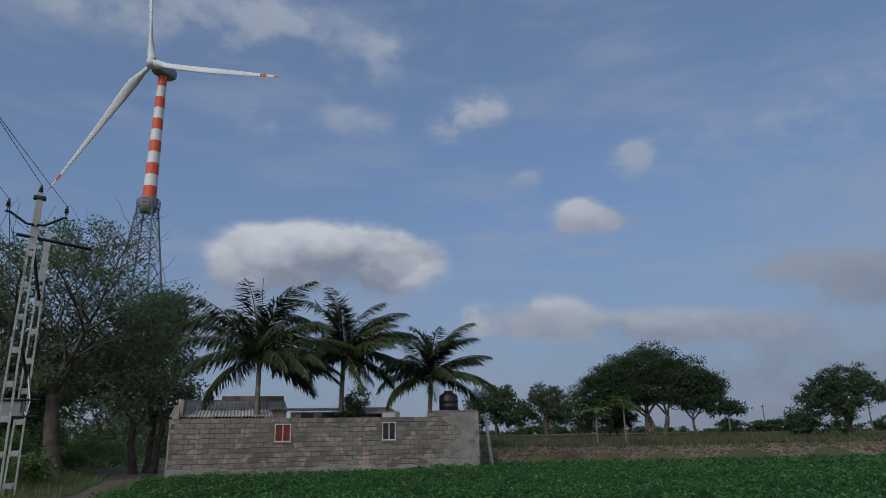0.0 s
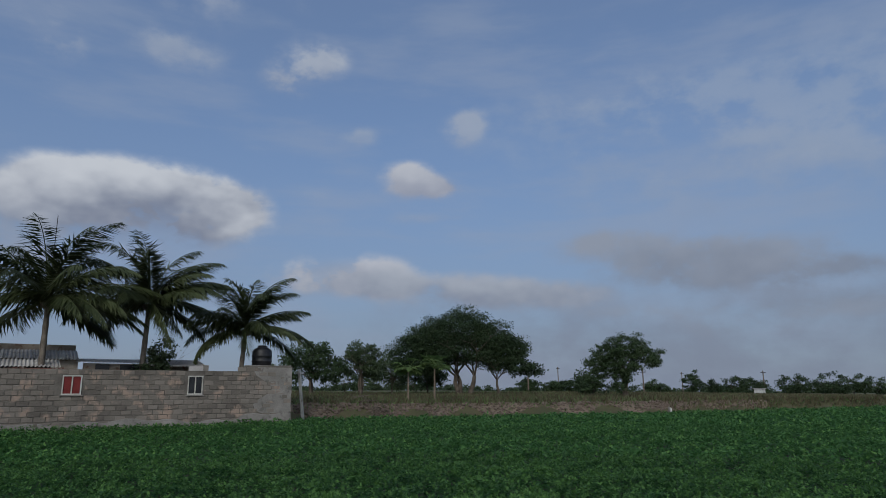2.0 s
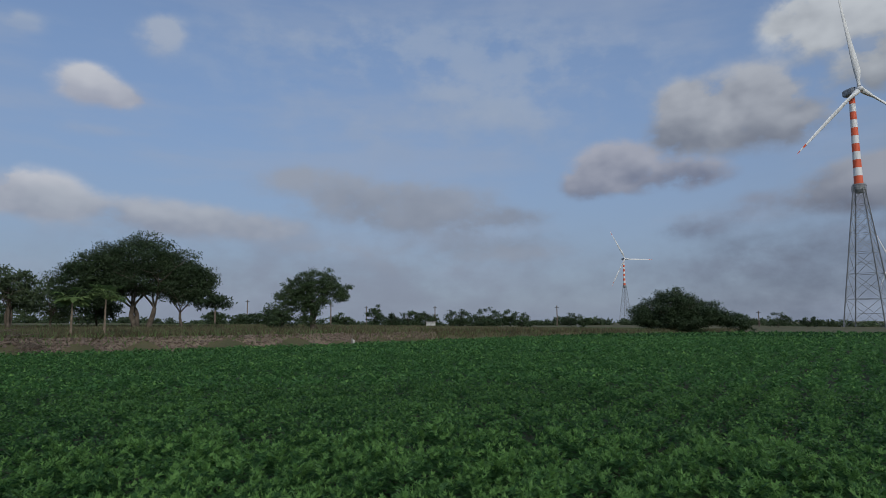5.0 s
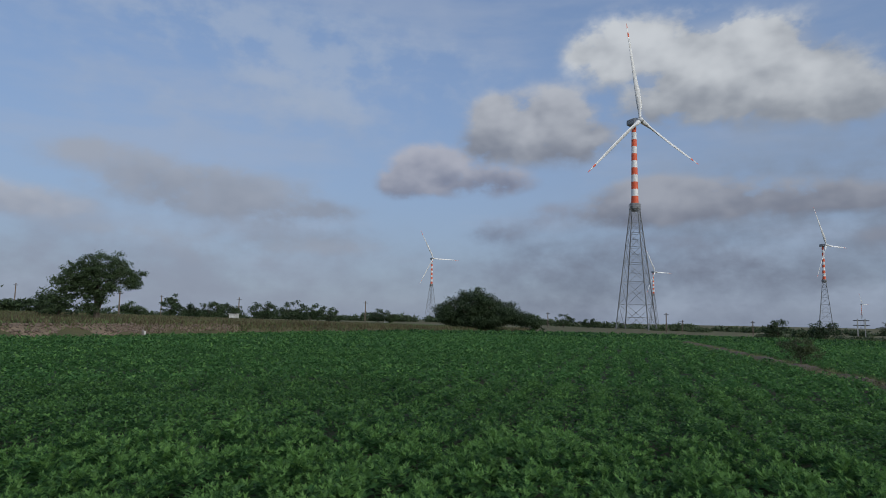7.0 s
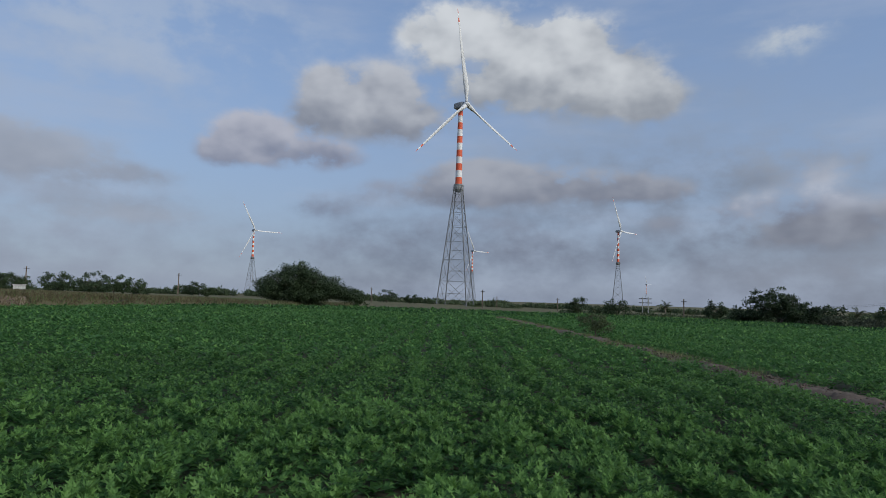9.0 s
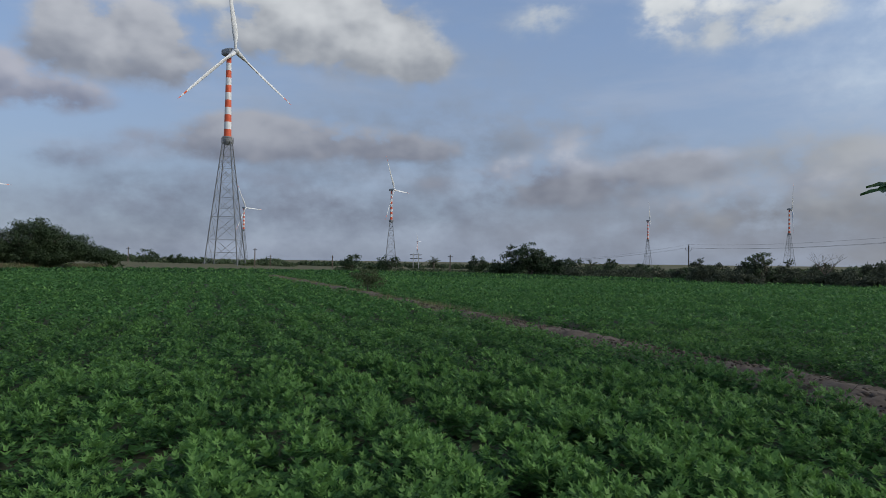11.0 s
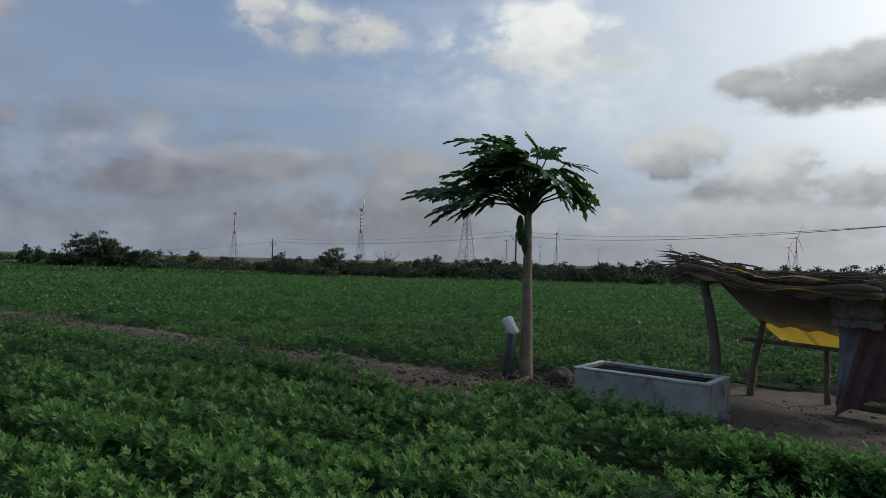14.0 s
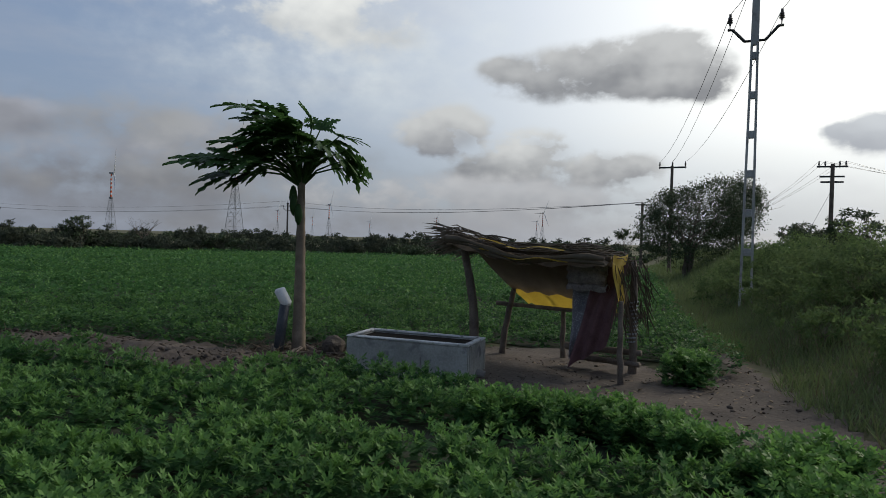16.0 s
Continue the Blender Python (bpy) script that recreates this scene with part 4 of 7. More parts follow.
tree("lone_thicket", up(61.0, 100), [((-0.3, 0, 3.9), (3.2, 3, 2.1)), ((-3.6, 0, 2.4), (2.6, 2.6, 1.9)), ((3.2, 0, 2.6), (3.2, 2.6, 1.8)), ((6.5, 0, 1.7), (2.8, 2.2, 1.1)), ((0, 0, 1.3), (5, 3, 1.2))],
     1.0, 0.25, 34000, 0.19, "dense dark thicket of trees at the field edge", M_LEAF, 19, stems=2, category="thicket")
tree("shrub", up(66.0, 108), [((0, 0, 1.6), (2.0, 1.6, 1.1))], 0.5, 0.08, 1300, 0.26, "dark shrub trailing from the thicket", M_LEAF, 20, category="shrub")
tree("thorn_shrub", up(86.6, 31.0), [((-0.1, 0, 1.0), (0.72, 0.6, 0.46)), ((0.28, 0, 0.8), (0.55, 0.5, 0.38)), ((-0.3, 0, 0.7), (0.5, 0.5, 0.3))], 0.5, 0.035, 3000, 0.05, "small grey-green thorn shrub on the grassy strip", M_FEATHER, 21, category="shrub", stems=2)
tree("field_tree", up(100.2, 112), [((-0.5, 0, 3.6), (3.4, 2.4, 1.9)), ((-3.0, 0, 1.9), (2.8, 2, 1.6)), ((2.4, 0, 2.2), (3.2, 2.2, 1.7)), ((6.2, 0, 1.7), (3.0, 2, 1.4)), ((-5, 0, 1.0), (2.0, 2, 0.9))],
     0.8, 0.2, 9000, 0.26, "dark clump of trees beyond the crop", M_LEAF, 22, stems=2)
tree("open_tree", up(118.8, 80), [((0, 0, 3.3), (1.0, 1, 0.5)), ((-0.6, 0, 2.5), (1.5, 1, 0.6)), ((0.4, 0, 1.5), (1.7, 1.2, 0.9))], 1.2, 0.09, 1900, 0.17, "sparse pale tree over the hedge", M_LEAFDULL, 23, stems=2)
tree("bank_tree", up(168.4, 33), [((0.9, 0, 3.9), (1.3, 1.2, 0.75)), ((-0.7, 0, 3.1), (1.4, 1.3, 1.0)), ((1.7, 0, 2.7), (1.1, 1.1, 1.2)), ((-0.2, 0, 1.6), (2.0, 1.4, 1.2)), ((-1.7, 0, 2.0), (0.8, 0.9, 1.1))],
     1.2, 0.10, 19000, 0.072, "bushy tree with open wispy twigs on the bank", M_LEAFDULL, 24, stems=4)
tree("bank_tree", up(172.3, 36), [((0, 0, 2.6), (1.0, 1.1, 1.5)), ((-0.6, 0, 1.4), (1.2, 1.2, 1.0))], 1.1, 0.08, 9000, 0.08, "bushy tree with open wispy twigs on the bank", M_LEAFDULL, 25, stems=3)
tree("small_tree", up(163.4, 62), [((0, 0, 2.9), (1.1, 1, 0.55)), ((0.9, 0, 2.5), (0.7, 0.7, 0.4))], 1.5, 0.06, 500, 0.16, "thin half-bare tree on the bank", M_LEAFDULL, 26, stems=2, forks=3)


tree("bank_tree", up(176.4, 44), [((0, 0, 1.3), (1.2, 1.1, 0.7)), ((0.9, 0, 1.0), (0.8, 0.8, 0.5))], 0.6, 0.06, 2000, 0.13, "low bushy tree on the bank", M_LEAFDULL, 27, stems=3)
tree("bank_tree", up(180.0, 36), [((0, 0, 1.5), (1.3, 1.1, 0.8)), ((-0.8, 0, 0.9), (1.0, 0.8, 0.6))], 0.7, 0.06, 2400, 0.12, "low bushy tree on the bank", M_LEAFDULL, 28, stems=3)


def bare_tree(place, high, label, seed):
    s = random.Random(seed)
    ob, g, tips = thing("bare_tree", place, 0, label, "tree"), Geo(), []
    g.tube([(0, 0, -0.2), (0.05, 0, high * 0.2), (0, 0.05, high * 0.35)], [0.12, 0.10, 0.08], 7, cap=False)
    for i in range(5):
        a = i * 1.26
        limbs(g, Vector((0, 0.05, high * 0.33)), Vector((math.cos(a) * 0.8, math.sin(a) * 0.8, 1)), high * 0.33, 0.055, 2, 0.45, tips, s)
    part("trunk", g, M_BARK, ob, smooth=True)


bare_tree(up(123.2, 80), 4.0, "leafless grey tree in the hedge", 5)

# hedges, bushes and low trees round the fields
for i in range(34):
    az = 79 + i * 2.75 + rng.uniform(-0.8, 0.8)
    dist = 122 if az < 104 else 104 if az < 114 else 78
    w, h = rng.uniform(1.8, 3.6), rng.uniform(0.6, 1.05)
    if az > 160 or az < 98:
        continue
    tree("hedge_bush", up(az, dist + rng.uniform(-3, 8)), [((0, 0, h), (w, 1.3, h)), ((w * 0.6, 0, h * 0.7), (w * 0.8, 1.2, h * 0.7))], 0.3, 0.06, 1100, 0.24,
         "low tangled hedge bush at the far edge of the crop", M_HEDGE if i % 3 else M_LEAFDULL, 100 + i, group="hedge bushes", category="bush", forks=1)
for az, dist, w, h in ((85.0, 122, 1.9, 1.5), (88.2, 120, 2.3, 1.6), (86.6, 124, 1.2, 0.8), (95.6, 128, 1.0, 1.6), (96.4, 130, 0.9, 1.5), (109.5, 112, 1.8, 1.2), (107.3, 125, 1.0, 1.6), (114.3, 108, 2.6, 1.2), (129.8, 100, 2.2, 1.5), (142.6, 110, 2.6, 1.3), (145.6, 108, 1.9, 1.3), (139.0, 112, 1.4, 1.2)):
    tree("hedge_tree", up(az, dist), [((0, 0, h * 1.2), (w, w * 0.8, h)), ((-w * 0.5, 0, h * 0.7), (w * 0.7, w * 0.6, h * 0.7))], 0.5, 0.09, 1500, 0.22, "round dark tree standing in the far hedge", M_LEAF, int(az * 7), group="hedge trees")
for az, dist, w, h in ((35.7, 140, 2.0, 2.1), (37.3, 150, 1.7, 1.5), (38.9, 145, 2.2, 2.0), (40.2, 150, 2.0, 1.8), (43.0, 150, 3.4, 2.2), (45.2, 150, 3.0, 2.1), (46.8, 155, 2.6, 1.9), (48.4, 160, 3.2, 1.6), (52.6, 190, 3.4, 1.7), (53.6, 185, 2.2, 1.4),
                       (24.4, 130, 2.2, 1.0), (26.0, 135, 2.2, 1.1), (32.8, 140, 2.4, 1.3), (68.5, 200, 3.6, 1.8), (70.5, 220, 3.4, 1.5), (27.2, 120, 1.4, 1.2), (12.8, 120, 4.0, 2.0), (7.0, 110, 3.4, 1.8), (22.4, 125, 1.8, 1.2)):
    tree("far_tree", up(az, dist), [((0, 0, h * 1.15), (w, w * 0.8, h)), ((w * 0.5, 0, h * 0.8), (w * 0.8, w * 0.6, h * 0.7))], 0.6, 0.12, 1300, 0.30, "small dark tree far across the fields", M_LEAF, int(az * 11), group="far trees")


def woods(name, lo, hi, dist, tall, step, seed, mat=None):
    """A far belt of scrub as one mass of leaves."""
    r = np.random.default_rng(seed)
    n = int((hi - lo) / step)
    blobs = []
    for i in range(n):
        p = up(lo + (hi - lo) * i / n + r.uniform(-0.3, 0.3), dist * r.uniform(0.95, 1.08))
        h = tall * r.uniform(0.3, 1.0) ** 1.2
        blobs.append(((p[0], p[1], p[2] + h * 0.55), (dist * 0.016, dist * 0.016, h * 0.6)))
    v, f = crown_leaves(blobs, n * 420, dist * 0.0028, 10, r)
    single(name, to_mesh(name, v, f, mat or M_LEAFDULL), None, "low belt of distant scrub and trees", "scrub", kind="stuff")


woods("far_scrub", 2, 62, 260, 3.0, 0.8, 1)
woods("far_scrub", 61, 80, 260, 1.8, 0.8, 9)
woods("far_scrub", 78, 99, 300, 1.9, 0.8, 2)
woods("far_scrub", 97, 170, 300, 3.4, 0.8, 8)
woods("far_scrub", -60, 3, 120, 4.0, 1.0, 3)
woods("far_scrub", 158, 205, 75, 1.5, 0.9, 4)
woods("hedge_scrub", 84, 98, 132, 0.55, 0.5, 5)
woods("hedge_scrub", 97, 104, 128, 1.3, 0.45, 10)
woods("hedge_scrub", 103, 115, 109, 1.6, 0.45, 6, M_HEDGE)
woods("hedge_scrub", 114, 163, 84, 2.9, 0.36, 7, M_HEDGE)


# ---- palms ----
def frond(geo, rib, root, a, tilt, length, s, droop=1.0, wide=0.5, wind=0.0):
    """A feather leaf: an arched rib and narrow leaflets that hang from both sides."""
    pts, p = [Vector(root)], Vector(root)
    e, side = tilt, Vector((-math.sin(a), math.cos(a), 0))
    n = 14
    for i in range(n):
        e -= droop * (0.012 + 0.105 * i / n)
        p = p + (Vector((math.cos(a) * math.cos(e), math.sin(a) * math.cos(e), math.sin(e))) + Vector((wind * i / n, 0, 0))).normalized() * length / n
        pts.append(p.copy())
    rib.tube(pts, [0.035 * (1 - 0.85 * i / n) + 0.004 for i in range(n + 1)], 5, cap=False)
    base, way, face, long = [], [], [], []
    for i in range(2, n + 1):
        along = (pts[i] - pts[i - 1])
        for m in range(6):
            c = pts[i - 1] + along * (m / 6)
            t = (i - 1 + m / 6) / n
            for sg in (-1, 1):
                base.append(c)
                rib_way = along.normalized()
                level = math.sqrt(max(0.0, 1 - rib_way.z ** 2))
                d_ = side * sg * (0.85 - 0.25 * t) + rib_way * (0.45 + 0.45 * t) + Vector((s.uniform(-0.28, 0.28) + wind * 0.9, s.uniform(-0.28, 0.28), (s.uniform(-1.0, -0.35)) * level))
                way.append(d_)
                face.append(side * sg * 0.5 + Vector((0, 0, 1)))
                long.append(wide * (0.35 + 1.2 * math.sin(math.pi * min(1, 0.15 + t * 0.85)) * 0.65) * s.uniform(0.85, 1.1))
    v, f = blades(np.array(base), np.array(way), np.array(face), np.array(long), np.array(long) * 0.068 + 0.013, 0.3)
    geo.append((v, f))


def palm(place, trunk_h, lean, length, count, seed, label, spin=0.0):
    s = random.Random(seed)
    ob = thing("coconut_palm", place, 0, label, "palm", "palms")
    g, top = Geo(), Vector((lean, 0.1, trunk_h))
    n = 16
    g.tube([(lean * (i / n) ** 1.6, 0.1 * i / n, trunk_h * i / n - 0.1) for i in range(n + 1)], [0.15 * (1 - 0.35 * i / n) + (0.012 if i % 2 else 0) for i in range(n + 1)], 10, cap=False)
    part("trunk", g, M_PALMBARK, ob, smooth=True)
    for i in range(count):
        t = i / count
        leaf, rib = [], Geo()
        frond(leaf, rib, top + Vector((0, 0, -0.05 + 0.1 * s.random())), spin + i * 2.4 + s.uniform(-0.5, 0.5), 1.45 - 1.75 * t + s.uniform(-0.25, 0.25), length * (1.0 + 0.1 * math.sin(t * 3.0)) * s.uniform(0.82, 1.1), s, 0.85 + 0.55 * s.random() + 0.6 * (1 - t) ** 3, length * 0.25, 0.30)
        v, f = leaf[0]
        fr = part("frond", to_mesh("frond", v, f, M_PALM), None, ob)
        part("frond_rib", rib, M_PALM, fr)
    g = Geo()
    for i in range(7):
        a = i * 0.9
        g.tube([top + Vector((math.cos(a) * 0.2, math.sin(a) * 0.2, -0.25 - 0.05 * (i % 2) + q)) for q in (-0.12, -0.07, 0, 0.07, 0.12)], [0.02, 0.09, 0.11, 0.09, 0.02], 7)
    part("coconut_bunch", g, M_PALMBARK, ob, smooth=True)
    return ob


palm(up(-15.7, 33.0), 5.65, -0.05, 4.25, 31, 1, "coconut palm with long drooping fronds behind the wall", 0.4)
palm(up(-8.95, 33.6), 5.85, 0.1, 3.8, 27, 2, "coconut palm on a slim grey trunk behind the wall", 1.5)
palm(up(-1.55, 34.6), 4.85, 0.2, 3.4, 28, 3, "shorter coconut palm near the black water tank", 2.6)
for az, dist, h in ((105.6, 140, 3.4), (107.0, 142, 3.0), (104.0, 138, 3.6), (92.1, 150, 3.6)):
    palm(up(az, dist, -0.4), h * 0.75, 0.0, 1.9, 12, int(az), "small palm far beyond the crop")


# ---- wind turbines ----
def band_tube(z0, z1, r0, r1):
    return Geo().tube([(0, 0, z0), (0, 0, z1)], [r0, r1], 20)


def turbine(place, phase, lattice, neck, radius, label, faces=205.0):
    """A tubular banded tower on a lattice base; the rotor looks towards the heading given."""
    ob = thing("wind_turbine", place, 0, label, "wind turbine", "wind turbines")
    b, t = 5.6, 1.35
    corner = [(-1, -1), (1, -1), (1, 1), (-1, 1)]

    def leg(i, z):
        w = b + (t - b) * z / lattice
        return Vector((corner[i % 4][0] * w, corner[i % 4][1] * w, z))
    for i in range(4):
        part("lattice_leg", Geo().tube([leg(i, 0), leg(i, lattice * 0.5), leg(i, lattice)], [0.20, 0.18, 0.15], 6), M_STEEL, ob)
    levels = [0.0]
    step = 9.0
    while levels[-1] < lattice - 1.5:
        levels.append(min(lattice, levels[-1] + step))
        step = max(2.2, step * 0.86)
    levels[-1] = lattice
    for i in range(4):
        g = Geo()
        for z0, z1 in zip(levels, levels[1:]):
            a, c, e, h = leg(i, z0), leg(i + 1, z0), leg(i, z1), leg(i + 1, z1)
            mid = (a + c + e + h) / 4
            for p, q in ((a, h), (c, e), (e, h)):
                g.tube([p, q], 0.065, 4)
            for p, q in ((a, e), (c, h)):
                g.tube([p.lerp(q, 0.5), mid], 0.036, 4)
                g.tube([p.lerp(q, 0.5), (a if p is a else c).lerp(mid, 0.5)], 0.034, 4)
        part("lattice_bracing", g, M_STEEL, ob)
    part("collar", Geo().tube([(0, 0, lattice - 1.2), (0, 0, lattice - 0.2), (0, 0, lattice + 1.6), (0, 0, lattice + 1.6)], [1.2, 1.75, 1.75, 1.5], 16), M_NACELLE, ob)
    g = Geo()
    for q in range(12):
        a = q * math.pi / 6
        g.tube([(2.1 * math.cos(a), 2.1 * math.sin(a), lattice - 0.5), (2.1 * math.cos(a), 2.1 * math.sin(a), lattice + 1.1)], 0.05, 4)
    for z in (lattice - 0.5, lattice + 0.3, lattice + 1.1):
        g.tube([(2.1 * math.cos(a), 2.1 * math.sin(a), z) for a in [q * math.pi / 8 for q in range(17)]], 0.06, 4)
    part("platform_rail", g, M_STEEL, ob)
    n, z = 11, lattice + 1.6
    h = (neck - z) / n
    for i in range(n):
        r0, r1 = 1.28 - 0.46 * i / n, 1.28 - 0.46 * (i + 1) / n
        part("tower_band", band_tube(z + i * h, z + (i + 1) * h, r0, r1), M_TURBINE if i % 2 else M_ORANGE, ob, "white painted band" if i % 2 else "orange painted band", smooth=False)
    f = heading(faces)
    right = Vector((f.y, -f.x, 0))
    m = Matrix((( right.x, f.x, 0, 0), (right.y, f.y, 0, 0), (0, 0, 1, 0), (0, 0, 0, 1)))
    m = Matrix.Translation((0, 0, neck + 1.3)) @ m
    g = Geo()
    sec = [(-2.6, 0.9, 0.85), (-2.2, 1.25, 1.1), (-0.8, 1.4, 1.25), (1.2, 1.4, 1.25), (1.9, 1.1, 1.1)]
    g.grid([[m @ Vector((w * math.copysign(abs(math.cos(a)) ** 0.5, math.cos(a)), y, hh * math.copysign(abs(math.sin(a)) ** 0.5, math.sin(a)))) for a in [k_ * math.pi / 8 for k_ in range(17)]] for y, w, hh in sec])
    g.add([m @ Vector((w * math.cos(a), y, hh * math.sin(a))) for y, w, hh in (sec[0], sec[-1]) for a in [k_ * math.pi / 8 for k_ in range(16)]], [tuple(range(16)), tuple(range(31, 15, -1))])
    part("nacelle", g, M_NACELLE, ob)
    hub = m @ Vector((0, 2.9, 0.1))
    part("hub", Geo().tube([m @ Vector((0, y, 0.1)) for y in (1.8, 2.0, 3.1, 3.8, 4.2)], [0.8, 1.05, 1.05, 0.7, 0.1], 14), M_TURBINE, ob, smooth=True)
    for i in range(3):
        a = radians(phase + 120 * i)
        out_ = right * math.sin(a) + Vector((0, 0, 1)) * math.cos(a)
        across = right * math.cos(a) - Vector((0, 0, 1)) * math.sin(a)
        stations = [(1.0, 0.9, 0.85, 0.0), (2.5, 0.95, 0.8, 0.3), (5.5, 1.75, 0.42, 0.9), (9, 1.7, 0.34, 0.8), (16, 1.3, 0.24, 0.5), (24, 0.95, 0.16, 0.25), (radius * 0.86, 0.62, 0.10, 0.1)]

        def ring(s_, chord, thick, off):
            tw = radians(62 - 52 * min(1, s_ / 20))
            ca = across * math.cos(tw) + f * math.sin(tw) * -1
            th = f * math.cos(tw) + across * math.sin(tw)
            c = hub + out_ * s_ - ca * off * 0.35
            return [c + ca * 0.62 * chord * math.cos(q) * (1.0 if math.cos(q) < 0 else 0.75) + th * thick * math.sin(q) for q in [k_ * math.pi / 9 for k_ in range(19)]]
        bl = part("blade", Geo().grid([ring(*st) for st in stations]), M_TURBINE, ob, smooth=True)
        cuts = [(0.86, 0.62, 0.10), (0.905, 0.5, 0.085), (0.955, 0.36, 0.06), (1.0, 0.08, 0.02)]
        for (q0, c0, t0), (q1, c1, t1), mt in zip(cuts, cuts[1:], (M_ORANGE, M_TURBINE, M_ORANGE)):
            part("tip_mark", Geo().grid([ring(radius * q0, c0, t0, 0.1), ring(radius * q1, c1, t1, 0.1)]), mt, bl, "red painted blade tip" if mt is M_ORANGE else "")
    return ob


turbine(at(-25.5, 130, 1.5), 10, 43.8, 71.7, 34.8, "tall wind turbine, red and white banded tower on a lattice base")
main_turbine = turbine(at(74.5, 240, -0.6), 11, 43.2, 73.2, 34.8, "wind turbine with red and white banded tower on a lattice base")
far = turbine(at(57.1, 770, -1), 30, 43.2, 73.2, 36, "distant wind turbine with banded tower on a lattice base")
for az, dist, z in ((75.9, 955, -1), (88.3, 655, -2), (110.2, 1110, -3), (120.7, 925, -2.5), (129.95, 540, -2.5), (133.4, 2000, -3), (136.3, 2600, -3), (137.7, 1500, -3), (141.2, 3000, -3), (147.0, 2200, -3), (156.2, 1600, -3), (155.7, 2300, -3), (90.6, 2300, -3)):
    copy_thing(far, Matrix.Translation(at(az, dist, z)))


# ---- the block wall and the house behind it ----
WALL_A, WALL_B = Vector((-11.75, 28.65)), Vector((1.57, 32.95))
WD = (WALL_B - WALL_A).normalized()
WN = Vector((WD.y, -WD.x))
WLEN = (WALL_B - WALL_A).length
WALL_M = Matrix(((WD.x, -WN.x, 0, WALL_A.x), (WD.y, -WN.y, 0, WALL_A.y), (0, 0, 1, 0.0), (0, 0, 0, 1)))


def along_wall(az):
    """How far along the wall a heading from the origin meets it."""
    s = Vector((math.sin(radians(az)), math.cos(radians(az))))
    return (WALL_A.x * s.y - WALL_A.y * s.x) / (WD.y * s.x - WD.x * s.y)


COURSE, TOP = 0.208, 2.70
W1, W2, VENT = along_wall(-13.55), along_wall(-4.85), along_wall(1.95)
OPEN = [(W1 - 0.36, W1 + 0.36, 1.68, 2.46), (W2 - 0.33, W2 + 0.33, 1.66, 2.48), (VENT - 0.16, VENT + 0.16, 2.60, 2.82)]
STEP = along_wall(-1.2)
wall = thing("wall_north", (0, 0, 0), 0, "long compound wall of bare concrete blocks, plastered at its foot", "wall", kind="structure")
g = Geo()
xs = sorted({0.0, WLEN, STEP, *[o[0] for o in OPEN], *[o[1] for o in OPEN]})
for a, c in zip(xs, xs[1:]):
    top = TOP if (a + c) / 2 < STEP else 2.96
    spans, z = [], 0.0
    for o in sorted(OPEN, key=lambda q: q[2]):
        if o[0] - 1e-6 <= a and c <= o[1] + 1e-6:
            spans.append((z, o[2]))
            z = o[3]
    spans.append((z, top))
    for z0, z1 in spans:
        if z1 > z0:
            g.box(((a + c) / 2, 0.1, (z0 + z1) / 2), (c - a, 0.19, z1 - z0), WALL_M)
part("wall_core", g, M_MORTAR, wall)
g = Geo()
rows = []
for i in range(90):
    s = WLEN * i / 89
    h = 0.60 + 0.07 * math.sin(s * 1.1) + 0.05 * math.sin(s * 3.7 + 1) + (0.12 if s > STEP else 0)
    rows.append([WALL_M @ Vector((s, y, z)) for y, z in ((-0.001, h), (-0.024, h - 0.03), (-0.026 - 0.01 * math.sin(s * 5), 0.3), (-0.03, -0.1))])
g.grid(rows)
part("plaster_skirt", g, M_PLASTER, wall, "rough grey plaster skirt")
g = Geo()
for s0, s1, z0, z1 in ((STEP + 0.5, WLEN - 0.02, 0.8, 2.9), (0.02, 0.10, 0.6, 2.6)):
    rows = []
    for i in range(12):
        z = z0 + (z1 - z0) * i / 11
        e = 0.9 * (0.5 + 0.5 * math.sin(z * 4.1)) * (1 if s0 > 1 else 0)
        rows.append([WALL_M @ Vector((s, y, z)) for s, y in ((s0 + e, 0.0), (s0 + e + 0.02, -0.016), (s1 - 0.01, -0.016), (s1, 0.0))])
    g.grid(rows)
part("plaster_patch", g, M_PLASTER, wall, "smeared grey plaster patch")
shapes = []
for q in range(6):
    bg = Geo()
    bg.box((0, 0, 0), (0.392 - 0.016 * (q % 3), 0.026, 0.184 - 0.012 * (q % 2)), None, 0.009)
    bg.v = [(x + random.uniform(-1, 1) * 0.014, y + random.uniform(-1, 1) * 0.006, z + random.uniform(-1, 1) * 0.013) for x, y, z in bg.v]
    shapes.append(bg)
meshes = [s.mesh("block", M_BLOCK) for s in shapes]
rest, count = Geo(), 0
blocks = []
for c in range(16):
    z = 0.404 + COURSE * (c + 0.5)
    if z > 2.93:
        break
    x = -0.2 * (c % 2) + 0.02
    while x < WLEN - 0.2:
        x0, x1 = max(x, 0.01), min(x + 0.41, WLEN)
        top = TOP if x1 < STEP + 0.1 else 2.96
        clash = any(x1 > o[0] - 0.03 and x0 < o[1] + 0.03 and z + 0.09 > o[2] - 0.02 and z - 0.09 < o[3] + 0.02 for o in OPEN)
        if not clash and x1 - x0 > 0.3 and z + 0.09 < top:
            blocks.append(((x0 + x1) / 2, z))
        x += 0.412
